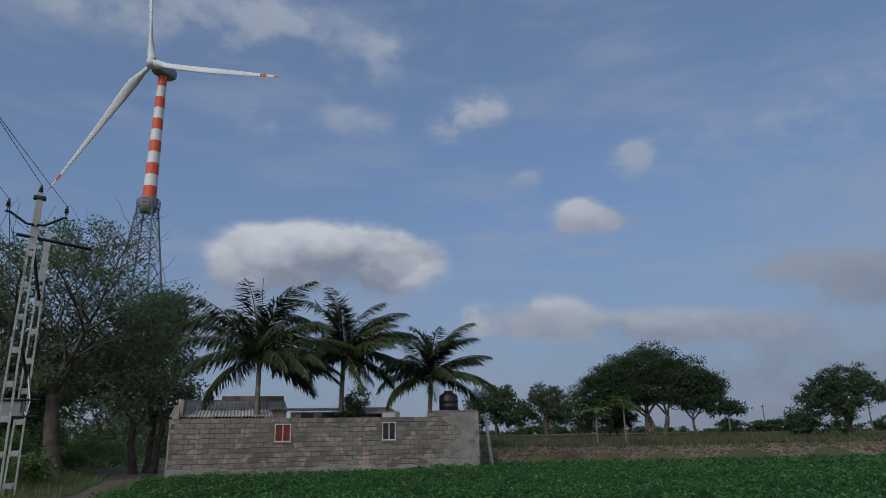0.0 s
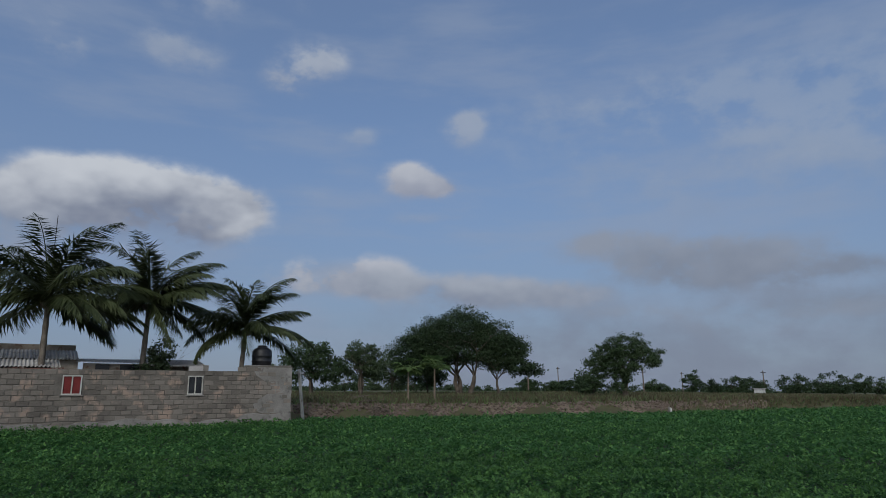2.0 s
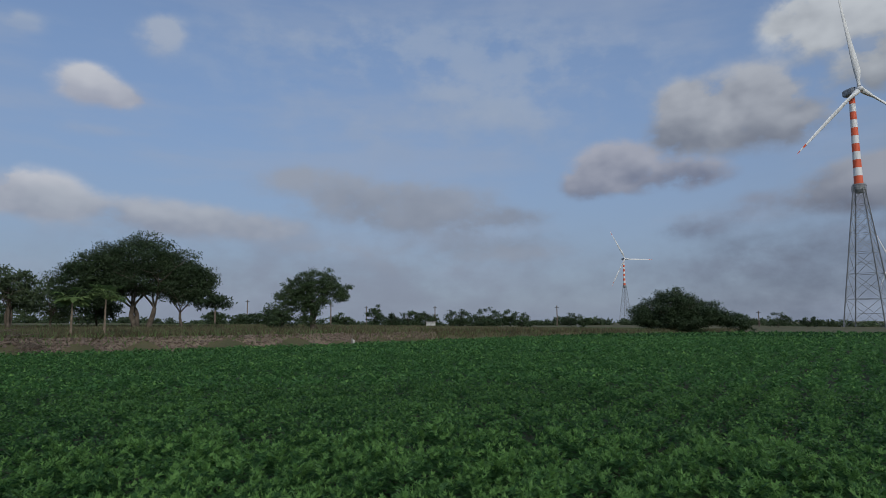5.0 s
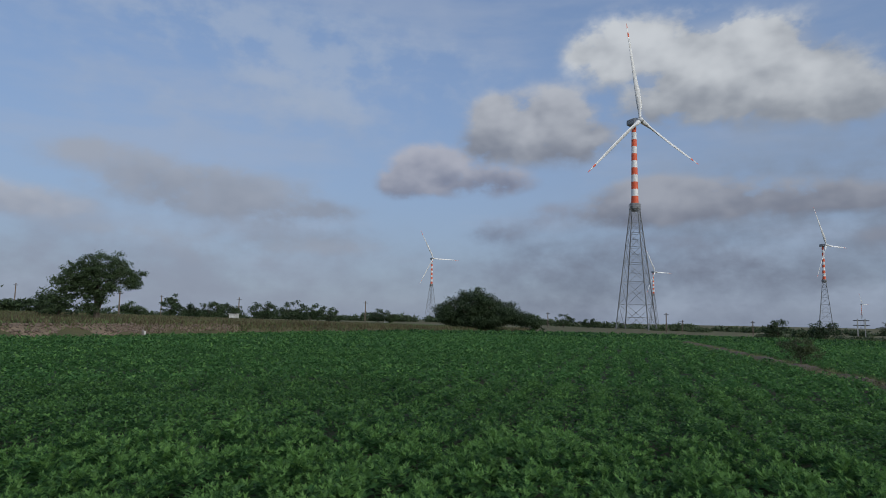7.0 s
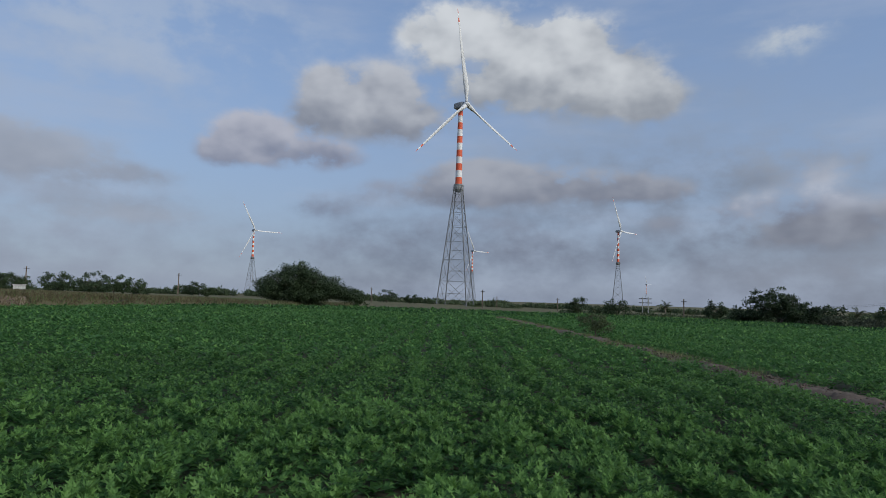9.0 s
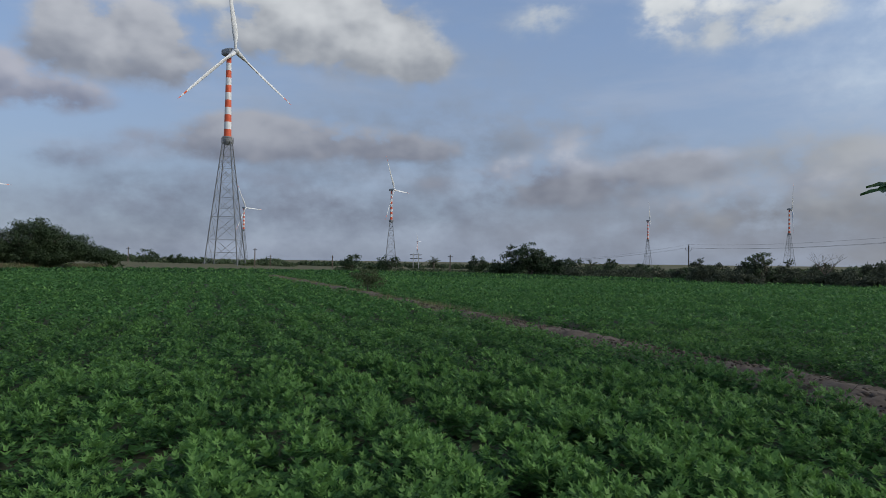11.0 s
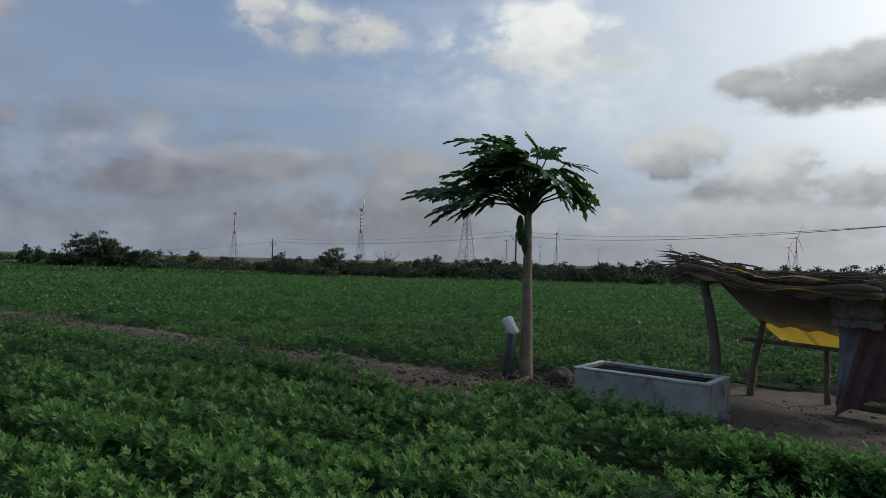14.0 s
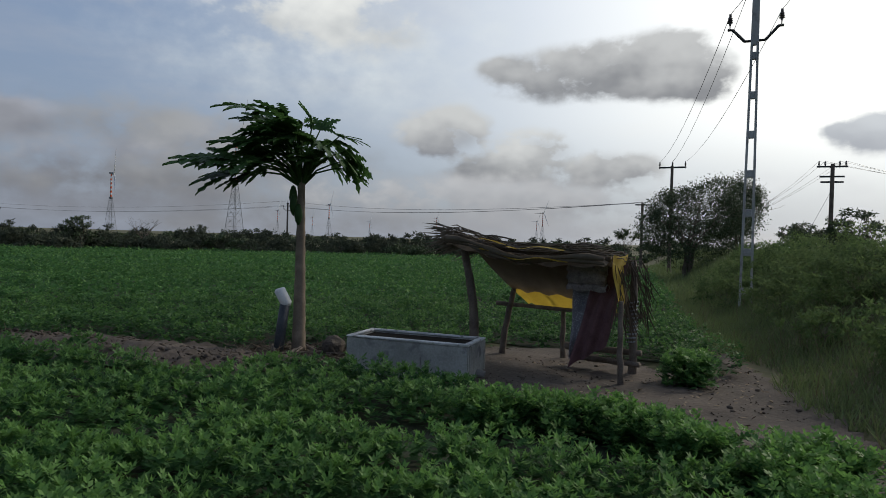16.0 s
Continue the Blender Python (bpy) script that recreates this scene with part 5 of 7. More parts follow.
for i, (x, z) in enumerate(blocks):
    m = WALL_M @ Matrix.Translation((x + random.uniform(-1, 1) * 0.010, -0.002 + random.uniform(-1, 1) * 0.007, z + random.uniform(-1, 1) * 0.010)) @ Matrix.Rotation(random.uniform(-1, 1) * 0.02, 4, "Y")
    if i < 300:
        ob = new("block", meshes[i % 6])
        ob.parent = wall
        ob.matrix_basis = m
    else:
        rest.add([m @ Vector(p) for p in shapes[i % 6].v], shapes[i % 6].f)
ob = part("block_courses", rest, M_BLOCK, wall)
ob["kind"] = "stuff"
g = Geo()
for i in range(26):
    x = along_wall(-1.0) + i * 0.09
    if x < WLEN:
        g.box((x, 0.1, 2.98), (0.05, 0.12, random.uniform(0.02, 0.06)), WALL_M)
part("coping_lumps", g, M_PLASTER, wall)


def window(name, o, label, shutter):
    ob = thing(name, (0, 0, 0), 0, label, "window", kind="structure")
    x0, x1, z0, z1 = o
    fr = Geo()
    for x in (x0 + 0.03, (x0 + x1) / 2, x1 - 0.03):
        fr.box((x, 0.0, (z0 + z1) / 2), (0.04, 0.07, z1 - z0), WALL_M)
    for z in (z0 + 0.025, z1 - 0.025):
        fr.box(((x0 + x1) / 2, 0.0, z), (x1 - x0 - 0.002, 0.066, 0.05), WALL_M)
    part("window_frame", fr, M_WHITEPAINT, ob)
    for i in (0, 1):
        xa, xb = (x0 + 0.06, (x0 + x1) / 2 - 0.03) if i == 0 else ((x0 + x1) / 2 + 0.03, x1 - 0.06)
        gg = Geo()
        gg.box(((xa + xb) / 2, 0.02, (z0 + z1) / 2), (xb - xa, 0.025, z1 - z0 - 0.1), WALL_M)
        if shutter:
            gg.box(((xa + xb) / 2, 0.006, (z0 + z1) / 2 + 0.17), (xb - xa - 0.08, 0.01, 0.26), WALL_M)
            gg.box(((xa + xb) / 2, 0.006, (z0 + z1) / 2 - 0.17), (xb - xa - 0.08, 0.01, 0.26), WALL_M)
            part("shutter", gg, M_REDPAINT, ob, "red painted wooden shutter")
        else:
            part("pane", gg, M_DARK, ob, "dark glass pane")
    sill = Geo().box(((x0 + x1) / 2, -0.02, z0 - 0.03), (x1 - x0 + 0.1, 0.10, 0.05), WALL_M)
    part("window_sill", sill, M_PLASTER, ob)


window("window_1", OPEN[0], "small window with closed red wooden shutters", True)
window("window_2", OPEN[1], "small dark window in a white frame", False)
g = Geo()
for i in range(3):
    g.box((VENT, 0.03, 2.645 + i * 0.065), (0.3, 0.03, 0.028), WALL_M)
single("wall_vent", g, M_PLASTER, "small slatted cement vent in the wall", "vent", kind="structure")
ob = thing("wall_grille", (0, 0, 0), 0, "pale metal sheet panel standing above the dark window", "panel")
part("sheet", Geo().box((W2 + 0.02, 0.16, 2.80), (0.62, 0.03, 0.20), WALL_M), M_SHEET, ob)


def corrugated(x0, x1, y0, z0, y1, z1, wave=0.15, amp=0.028):
    """A sheet with ridges running down its slope, with a thickness."""
    n = int((x1 - x0) / wave * 6)
    top = [[WALL_M @ Vector((x0 + (x1 - x0) * i / n, y, z + amp * math.sin(i * math.pi / 3) + t)) for i in range(n + 1)] for y, z, t in ((y0, z0, 0), (y1, z1, 0), (y1, z1, -0.012), (y0, z0, -0.012), (y0, z0, 0))]
    return Geo().grid(top)


house = thing("farmhouse", (0, 0, 0), 0, "low farmhouse with plastered walls under corrugated sheet roofs", "house")
hl, hm, hr = along_wall(-22.0), along_wall(-12.7), along_wall(-3.2)
g = Geo()
g.box(((hl + hm) / 2, 4.35, 1.68), (hm - hl, 0.22, 3.36), WALL_M)
g.box((hl + 0.12, 3.1, 1.8), (0.22, 2.2, 3.7), WALL_M)
part("house_wall", g, M_WASH, house)
part("roof", corrugated(hl + 0.2, hm, 3.9, 3.28, 5.7, 3.78), M_SHEET, house, "grey corrugated roof sheets")
part("porch_roof", corrugated(hl - 0.3, hl + 4.2, 1.7, 2.86, 3.4, 3.22), M_SHEET, house, "pale corrugated porch sheets")
part("parapet", Geo().box(((hl + hm) / 2 + 0.9, 5.85, 3.86), (hm - hl - 1.9, 0.2, 0.35), WALL_M).box((hl + 1.0, 5.85, 3.78), (1.8, 0.2, 0.12), WALL_M), M_WASH, house)
part("corner_pillar", Geo().box((hl - 0.02, 1.6, 1.6), (0.3, 0.3, 3.2), WALL_M, 0.02).box((hl - 0.02, 1.6, 3.25), (0.2, 0.2, 0.2), WALL_M), M_PLASTER, house)
g = Geo()
for i in range(7):
    x = hl + i * 0.62
    g.tube([WALL_M @ Vector((x, 1.2 + 0.1 * math.sin(i), 2.70 + 0.02 * (i % 3))), WALL_M @ Vector((x + 0.75, 1.25, 2.72 + 0.03 * (i % 2)))], 0.035, 6)
part("stacked_pole", g, M_RUST, house, "rusty red poles stacked along the wall")
part("rust_sheet", corrugated(hl - 0.1, hl + 4.4, 0.5, 2.68, 1.8, 2.78), M_RUST, house, "rust red roof sheet")
g = Geo()
g.box(((hm + hr) / 2 + 0.1, 4.1, 1.56), (hr - hm - 0.2, 0.22, 3.12), WALL_M)
part("house_wall", g, M_WASH, house)
for x, w in ((hm - 1.6, 1.0), (hm - 2.9, 1.2), (hm + 1.0, 0.6), (hm + 2.2, 0.9), (hm + 3.5, 0.9)):
    y = 4.23 if x < hm else 3.98
    part("window", Geo().box((x, y, 2.90), (w, 0.03, 0.34), WALL_M), M_DARK, house, "dark opening under the eaves")
part("roof", corrugated(hm - 0.1, hr - 2.0, 3.75, 3.17, 5.6, 3.40), M_SHEET, house, "grey corrugated roof sheets")
part("roof", corrugated(hr - 2.6, hr + 0.1, 2.2, 2.98, 4.2, 3.36), M_SHEET, house, "weathered corrugated roof sheets")
part("gable_post", Geo().box((hr + 0.0, 2.3, 1.52), (0.24, 0.24, 3.04), WALL_M), M_PLASTER, house)
tree("yard_shrub", up(-7.6, 33.8), [((0, 0, 3.5), (0.65, 0.6, 0.65)), ((-0.1, 0, 2.6), (0.8, 0.6, 0.8))], 1.4, 0.05, 1900, 0.11, "leafy shrub growing inside the walled yard", M_LEAFDULL, 41, stems=2, category="shrub")

# water tank on its block stand
tx = along_wall(0.62)
tank = thing("water_tank", WALL_M @ Vector((tx, 0.75, 2.96)), 0, "black plastic water tank on a block stand behind the wall", "water tank")
prof = [(0.0, 0.44), (0.03, 0.46), (0.20, 0.46), (0.22, 0.48), (0.26, 0.48), (0.28, 0.46), (0.46, 0.46), (0.48, 0.48), (0.52, 0.48), (0.54, 0.46), (0.72, 0.46), (0.80, 0.42), (0.90, 0.26), (0.93, 0.22)]
part("tank_body", Geo().tube([(0, 0, z) for z, r in prof], [r for z, r in prof], 28), M_BLACK, tank, smooth=True)
part("lid", Geo().tube([(0, 0, 0.92), (0, 0, 0.99), (0, 0, 1.01)], [0.23, 0.23, 0.18], 20), M_BLACK, tank)
stand = thing("tank_stand", (0, 0, 0), 0, "concrete block stand carrying the water tank", "stand")
part("stand_base", Geo().box((tx, 0.78, 1.48), (1.3, 1.1, 2.94), WALL_M, 0.02), M_BLOCK, stand)
g = Geo().tube([at(-15.72, 33.3, 2.6) + Vector((0.05, 0.2, 0)), at(-15.75, 33.3, 6.0), at(-15.8, 33.3, 9.6)], [0.03, 0.022, 0.014], 6)
single("aerial_mast", g, M_IRON, "thin grey aerial mast rising beside a palm", "mast")
p = at(3.4, 36.4)
g = Geo().tube([(p.x + 0.25, p.y, gz(p.x, p.y) - 0.2), (p.x + 0.08, p.y, 1.4), (p.x - 0.08, p.y, 2.95)], [0.10, 0.09, 0.08], 8)
g.box((p.x - 0.05, p.y, 2.75), (0.42, 0.07, 0.07))
single("fence_post", g, M_CONCRETE, "leaning grey stone post beside the wall", "post")

# ---- the stone bund ----
bund = thing("stone_bund", (0, 0, 0), 0, "long low bund of loose brown field stones", "stone wall", kind="structure")
earth = []
for i in range(150):
    x = 1.7 + 37.5 * i / 149
    earth.append([(x, float(bund_y(x)) + q, gz(x, float(bund_y(x)) + q) + 0.03 + 0.05 * noise.noise((x * 1.7, q * 2.0, 5))) for q in (-0.35, -0.1, 0.15, 0.4, 0.65, 0.9, 1.15, 1.4)])
part("bund_earth", Geo().grid(earth), M_TRACK, bund, "bare red-brown earth between the stones", smooth=True)
stones = []
for q in range(8):
    bm = bmesh.new()
    bmesh.ops.create_icosphere(bm, subdivisions=1, radius=1.0)
    for v in bm.verts:
        v.co *= 0.75 + 0.4 * random.random()
        v.co.z *= 0.7
    me = bpy.data.meshes.new("stone")
    bm.to_mesh(me)
    bm.free()
    me.materials.append(M_STONE)
    stones.append(me)
flat = [(np.array([v.co for v in me.vertices]), np.array([p.vertices[:] for p in me.polygons])) for me in stones]
vs, fs, n = [], [], 0
for i in range(5200):
    x = 1.9 + 36.0 * random.random() ** 1.15 if i > 600 else 1.9 + 10 * random.random()
    if i > 4500:
        x = 26 + 4 * random.random()
    t = random.random()
    y = float(bund_y(x)) - 0.15 + 1.3 * t + 0.1 * math.sin(x * 3)
    size = random.uniform(0.035, 0.10) if random.random() < 0.8 else random.uniform(0.10, 0.17)
    z = gz(x, y) + size * 0.2
    m = Matrix.Translation((x, y, z)) @ Euler((random.uniform(-0.5, 0.5), random.uniform(-0.5, 0.5), random.uniform(0, 6.28))).to_matrix().to_4x4() @ Matrix.Diagonal((size, size * random.uniform(0.7, 1.2), size * random.uniform(0.6, 1), 1))
    if i < 280:
        ob = new("stone", stones[i % 8])
        ob.parent = bund
        ob.matrix_basis = m
    else:
        a, b = flat[i % 8]
        R = np.array(m)
        vs.append(a @ R[:3, :3].T + R[:3, 3])
        fs.append(b + n)
        n += len(a)
ob = part("stone_rubble", to_mesh("stone_rubble", np.concatenate(vs), np.concatenate(fs), M_STONE), None, bund)
ob["kind"] = "stuff"
g = Geo()
for i in range(70):
    c = at(9.6, 39.0) + Vector((random.gauss(0, 0.55), random.gauss(0, 0.35), 0))
    z = gz(c.x, c.y) + 0.12 + 0.35 * random.random()
    a = random.uniform(0, 3.14)
    g.tube([c + Vector((math.cos(a) * q * 0.6, math.sin(a) * q * 0.3, z + q * random.uniform(-0.2, 0.2))) for q in (-1, 0, 1)], [0.012, 0.016, 0.008], 4)
single("brushwood_heap", g, M_WOOD, "heap of dry brushwood on the stone bund", "brushwood")
mk = thing("boundary_marker", up(34.0, 48.2), 20, "pair of small whitewashed boundary stones at the field edge", "marker")
part("stone_slab", Geo().box((-0.11, 0, 0.30), (0.15, 0.12, 0.75), None, 0.03), M_PLASTER, mk)
part("stone_slab", Geo().box((0.13, 0.05, 0.27), (0.14, 0.12, 0.66), None, 0.03), M_LIME, mk)
for az, dist in ((40.6, 132), (53.3, 190)):
    ob = thing("field_hut", up(az, dist), random.uniform(0, 60), "tiny pale walled hut among the far trees", "hut", "far huts")
    part("hut_wall", Geo().box((0, 0, 0.6), (1.5, 1.3, 1.2)), M_LIME, ob)
    part("hut_roof", Geo().box((0, 0, 1.26), (1.8, 1.6, 0.12)), M_SHEET, ob)


# young papaya trees beyond the bund and the large one by the trough
def lobed_leaf(c, stem_dir, face, size, s, fan=0.6):
    """A papaya leaf: seven pointed, notched lobes spreading from the stalk's end."""
    v, f = [], []
    stem_dir, face = Vector(stem_dir).normalized(), Vector(face).normalized()
    side = stem_dir.cross(face).normalized()
    for k_ in range(7):
        a = (k_ - 3) * fan + s.uniform(-0.14, 0.14)
        L = size * (1.0 - 0.10 * abs(k_ - 3)) * s.uniform(0.7, 1.15)
        d_ = stem_dir * math.cos(a) + side * math.sin(a)
        w_ = stem_dir * -math.sin(a) + side * math.cos(a)
        drop = Vector((0, 0, -1)) * size * s.uniform(-0.05, 0.6 * fan)
        b = len(v)
        mid = face * size * 0.04
        tooth = [s.uniform(0.7, 1.3) for _ in range(4)]
        prof = [(0.0, 0.05), (0.22, 0.10), (0.34, 0.20 * tooth[0]), (0.40, 0.09), (0.52, 0.24 * tooth[1]), (0.58, 0.09), (0.70, 0.21 * tooth[2]), (0.76, 0.07), (0.87, 0.14 * tooth[3]), (0.93, 0.05), (1.0, 0.012)]
        curl = s.uniform(-0.12, 0.12)
        for q, w in prof:
            p = Vector(c) + d_ * L * q + drop * q * q + face * size * 0.05 * math.sin(q * 3) + w_ * curl * L * q * q
            v += [p + w_ * w * L + mid * q, p, p - w_ * w * L + mid * q]
        for q in range(len(prof) - 1):
            f += [(b + q * 3, b + q * 3 + 1, b + q * 3 + 4, b + q * 3 + 3), (b + q * 3 + 1, b + q * 3 + 2, b + q * 3 + 5, b + q * 3 + 4)]
    return v, f


def papaya(place, trunk_h, radius, leaves, label, seed, lean=0.0, fruits=3, mat=None):
    """leaves: the end of each stalk from the crown's heart, the blade's direction, its size and how wide its lobes fan."""
    mat = mat or M_PAPAYA
    s = random.Random(seed)
    ob = thing("papaya_tree", place, 0, label, "papaya tree", "papaya trees")
    n = 22
    g = Geo()
    g.tube([(lean * (i / n) ** 2, 0, trunk_h * i / n - 0.1) for i in range(n + 1)], [radius * (1.35 - 0.75 * (i / n) ** 0.7) + (0.005 if i % 2 else 0) for i in range(n + 1)], 14, cap=False)
    part("trunk", g, M_PAPBARK, ob, smooth=True)
    top = Vector((lean, 0, trunk_h - 0.1))
    for end, way, size, fan in leaves:
        end, way = Vector(end), Vector(way).normalized()
        sag = Vector((0, 0, 0.06 * end.length))
        gg = Geo().tube([top + Vector((0, 0, -0.14)), top + end * 0.3 + sag * 0.6, top + end * 0.65 + sag, top + end], [0.017, 0.014, 0.012, 0.008], 6)
        stalk = part("leaf_stalk", gg, mat, ob)
        face = Vector((s.uniform(-0.35, 0.35), s.uniform(-0.35, 0.35), 1)) - way * 0.3
        lf = Geo()
        lf.add(*lobed_leaf(top + end, way, face, size, s, fan))
        part("leaf", lf, mat, stalk)
    for i in range(fruits):
        a = 0.5 + i * 0.8
        c = top + Vector((math.cos(a) * 0.11, math.sin(a) * 0.11, -0.26 - 0.13 * (i % 3)))
        part("fruit", Geo().tube([c + Vector((0, 0, q)) for q in (0.15, 0.13, 0.06, -0.02, -0.10, -0.15)], [0.008, 0.03, 0.05, 0.058, 0.04, 0.008], 10), M_PAPAYA, ob, "hanging green papaya fruit", smooth=True)
    return ob


def ring_leaves(n, seed, lo, hi):
    s, out_ = random.Random(seed), []
    for i in range(n):
        e, d_ = s.uniform(lo, hi), heading(i * 137.5 + s.uniform(-12, 12))
        w = Vector((d_.x * math.cos(e), d_.y * math.cos(e), math.sin(e)))
        out_.append((w * s.uniform(0.55, 0.8), w + Vector((0, 0, -0.12 - 0.35 * s.random())), s.uniform(0.50, 0.62), 0.60))
    return out_


papaya(up(12.45, 43), 2.2, 0.06, ring_leaves(24, 4, -0.2, 0.9), "young papaya tree with pale stem on the raised field", 4, fruits=0, mat=M_WEED)
papaya(up(14.7, 43), 2.4, 0.06, ring_leaves(24, 5, -0.2, 0.9), "young papaya tree with pale stem on the raised field", 5, fruits=0, mat=M_WEED)
# the crown is blown over: its long leaves stream north-east in three tiers, those on the lee side hang down
LEE, BESIDE = heading(46.7), heading(136.7)
s_ = random.Random(8)
crown = []
for tier in ([(1.06, 0.12, 0.0, 1, 0.10, 0.72), (0.94, 0.00, 0.25, 1, -0.14, 0.62), (0.85, 0.14, -0.25, 1, -0.02, 0.68), (0.72, 0.00, 0.1, 0.8, -0.42, 0.52), (0.48, 0.08, -0.15, 0.7, -0.55, 0.46), (0.60, 0.16, 0.45, 0.9, -0.1, 0.60), (0.55, 0.12, -0.5, 0.9, -0.1, 0.60)],
             [(0.75, 0.42, 0.15, 1, 0.02, 0.60), (0.55, 0.36, -0.28, 1, -0.1, 0.60), (0.36, 0.30, 0.25, 1, -0.1, 0.58), (0.46, 0.50, 0.05, 1, 0.0, 0.56), (0.20, 0.40, -0.45, 0.8, 0, 0.55), (0.25, 0.42, 0.5, 0.8, 0, 0.55)],
             [(0.58, 0.84, 0.0, 1, 0.26, 0.60), (0.42, 0.74, 0.22, 1, 0.12, 0.56), (0.22, 0.78, -0.2, 0.9, 0.16, 0.52), (0.30, 0.62, 0.0, 1, 0.05, 0.55), (0.02, 0.70, 0.12, 0.7, 0.35, 0.46), (-0.14, 0.74, -0.1, 0.4, 0.5, 0.38), (-0.24, 0.66, 0.05, -0.2, 0.5, 0.34), (-0.16, 0.55, 0.3, 0.7, 0.1, 0.48), (0.05, 0.6, -0.35, 0.7, 0.2, 0.48)],
             [(-0.42, 0.52, 0.1, -0.2, -0.1, 0.44), (-0.58, 0.36, -0.12, -0.6, -0.45, 0.44), (-0.68, 0.26, 0.15, -0.45, -0.8, 0.42), (-0.66, 0.14, 0.0, -0.6, -0.6, 0.36), (-0.50, 0.56, -0.2, -0.6, -0.1, 0.44), (-0.36, 0.34, 0.5, -0.2, -0.2, 0.48), (-0.30, 0.36, -0.5, -0.2, -0.2, 0.48), (-0.62, 0.42, 0.3, -0.4, -0.5, 0.44), (-0.48, 0.30, -0.35, -0.5, -0.4, 0.44)]):
    for lee, high, dep, wl, wz, size in tier:
        end = LEE * lee + BESIDE * (dep + s_.uniform(-0.08, 0.08)) + Vector((0, 0, high + 0.02))
        way = LEE * wl + BESIDE * (dep * 0.5 + s_.uniform(-0.25, 0.25)) + Vector((0, 0, wz))
        crown.append((end, way, size * 1.05, 0.42 if lee > 0 else 0.48))
for i in range(21):
    lee = s_.uniform(-0.4, 0.72)
    crown.append((LEE * lee + BESIDE * s_.uniform(-0.5, 0.5) + Vector((0, 0, s_.uniform(0.22, 0.68))), LEE * s_.uniform(0.4, 1.0) + BESIDE * s_.uniform(-0.5, 0.5) + Vector((0, 0, s_.uniform(-0.2, 0.25))), s_.uniform(0.42, 0.56), 0.40))
papaya((6.52, -6.92, gz(6.52, -6.92)), 2.56, 0.078, crown, "papaya tree with a wind-blown crown and ringed pale trunk", 8, 0.03)


# ---- the cattle trough ----
TA, TB = Vector((5.17, -6.36)), Vector((3.65, -6.70))
tl, tw = (TB - TA).length, 0.72
td = (TB - TA).normalized()
tn = Vector((td.y, -td.x))
if tn.y > 0:
    tn = -tn
TM = Matrix(((td.x, tn.x, 0, TA.x), (td.y, tn.y, 0, TA.y), (0, 0, 1, gz(TA.x, TA.y)), (0, 0, 0, 1)))
trough = thing("water_trough", (0, 0, 0), 0, "cement cattle trough with whitewashed rim, nearly full of dark water", "trough")


def bevelled(size, cut, segments=2):
    bm = bmesh.new()
    bmesh.ops.create_cube(bm, size=1.0)
    bmesh.ops.scale(bm, vec=size, verts=bm.verts)
    bmesh.ops.bevel(bm, geom=bm.edges[:], offset=cut, segments=segments, affect="EDGES")
    return bm


def box_part(name, c, size, cut, mat, parent, m, label="", rough=0.004):
    bm = bevelled(size, cut)
    for v in bm.verts:
        v.co += Vector((random.uniform(-1, 1), random.uniform(-1, 1), random.uniform(-1, 1))) * rough
    me = bpy.data.meshes.new(name)
    bmesh.ops.transform(bm, matrix=m @ Matrix.Translation(c), verts=bm.verts)
    bm.to_mesh(me)
    bm.free()
    me.materials.append(mat)
    return part(name, me, None, parent, label)


H = 0.435
box_part("front_wall", (tl / 2, 0.035, H / 2 - 0.03), (tl, 0.07, H + 0.04), 0.012, M_TROUGH, trough, TM)
box_part("back_wall", (tl / 2, tw - 0.035, H / 2 - 0.03), (tl, 0.07, H + 0.04), 0.012, M_TROUGH, trough, TM)
for x in (0.035, tl - 0.035):
    box_part("end_wall", (x, tw / 2, H / 2 - 0.03), (0.07, tw - 0.14, H + 0.04), 0.012, M_TROUGH, trough, TM)
for y in (0.035, tw - 0.035):
    box_part("rim", (tl / 2, y, H + 0.005), (tl + 0.012, 0.075, 0.022), 0.008, M_LIME, trough, TM, "worn whitewashed rim")
for x in (0.035, tl - 0.035):
    box_part("rim", (x, tw / 2, H + 0.004), (0.075, tw - 0.15, 0.022), 0.008, M_LIME, trough, TM, "worn whitewashed rim")
part("water", Geo().box((tl / 2, tw / 2, H - 0.035), (tl - 0.138, tw - 0.138, 0.02), TM), M_WATER, trough, "dark still water")
g = Geo()
g.tube([TM @ Vector((tl * 0.63, -0.004, H * 0.62)), TM @ Vector((tl * 0.63, -0.006, H * 0.42)), TM @ Vector((tl * 0.635, -0.004, H * 0.12))], [0.022, 0.012, 0.016], 6, flat=0.3)
part("leak_stain", g, M_PLASTER, trough, "dark leak stain down the front")
part("outlet_stub", Geo().tube([TM @ Vector((tl + 0.0, tw * 0.5, 0.07)), TM @ Vector((tl + 0.10, tw * 0.5, 0.05))], 0.05, 10), M_PLASTER, trough)

# pipe with a white cap beside the papaya, a withered pot and litter
pipe = thing("stand_pipe", (6.60, -6.72, gz(6.60, -6.72)), 0, "dark upright pipe under a tilted white plastic can", "pipe")
part("pipe", Geo().tube([(0.07, 0.06, -0.1), (0.03, 0.03, 0.36), (0.0, 0, 0.69)], [0.072, 0.07, 0.068], 14), M_PVCGREY, pipe, smooth=True)
part("can", Geo().tube([(-0.02, -0.02, 0.67), (-0.015, -0.015, 0.70), (0.055, 0.055, 0.89), (0.06, 0.06, 0.91)], [0.05, 0.078, 0.078, 0.055], 14), M_PVCWHITE, pipe, "white plastic can", smooth=True)
bm = bmesh.new()
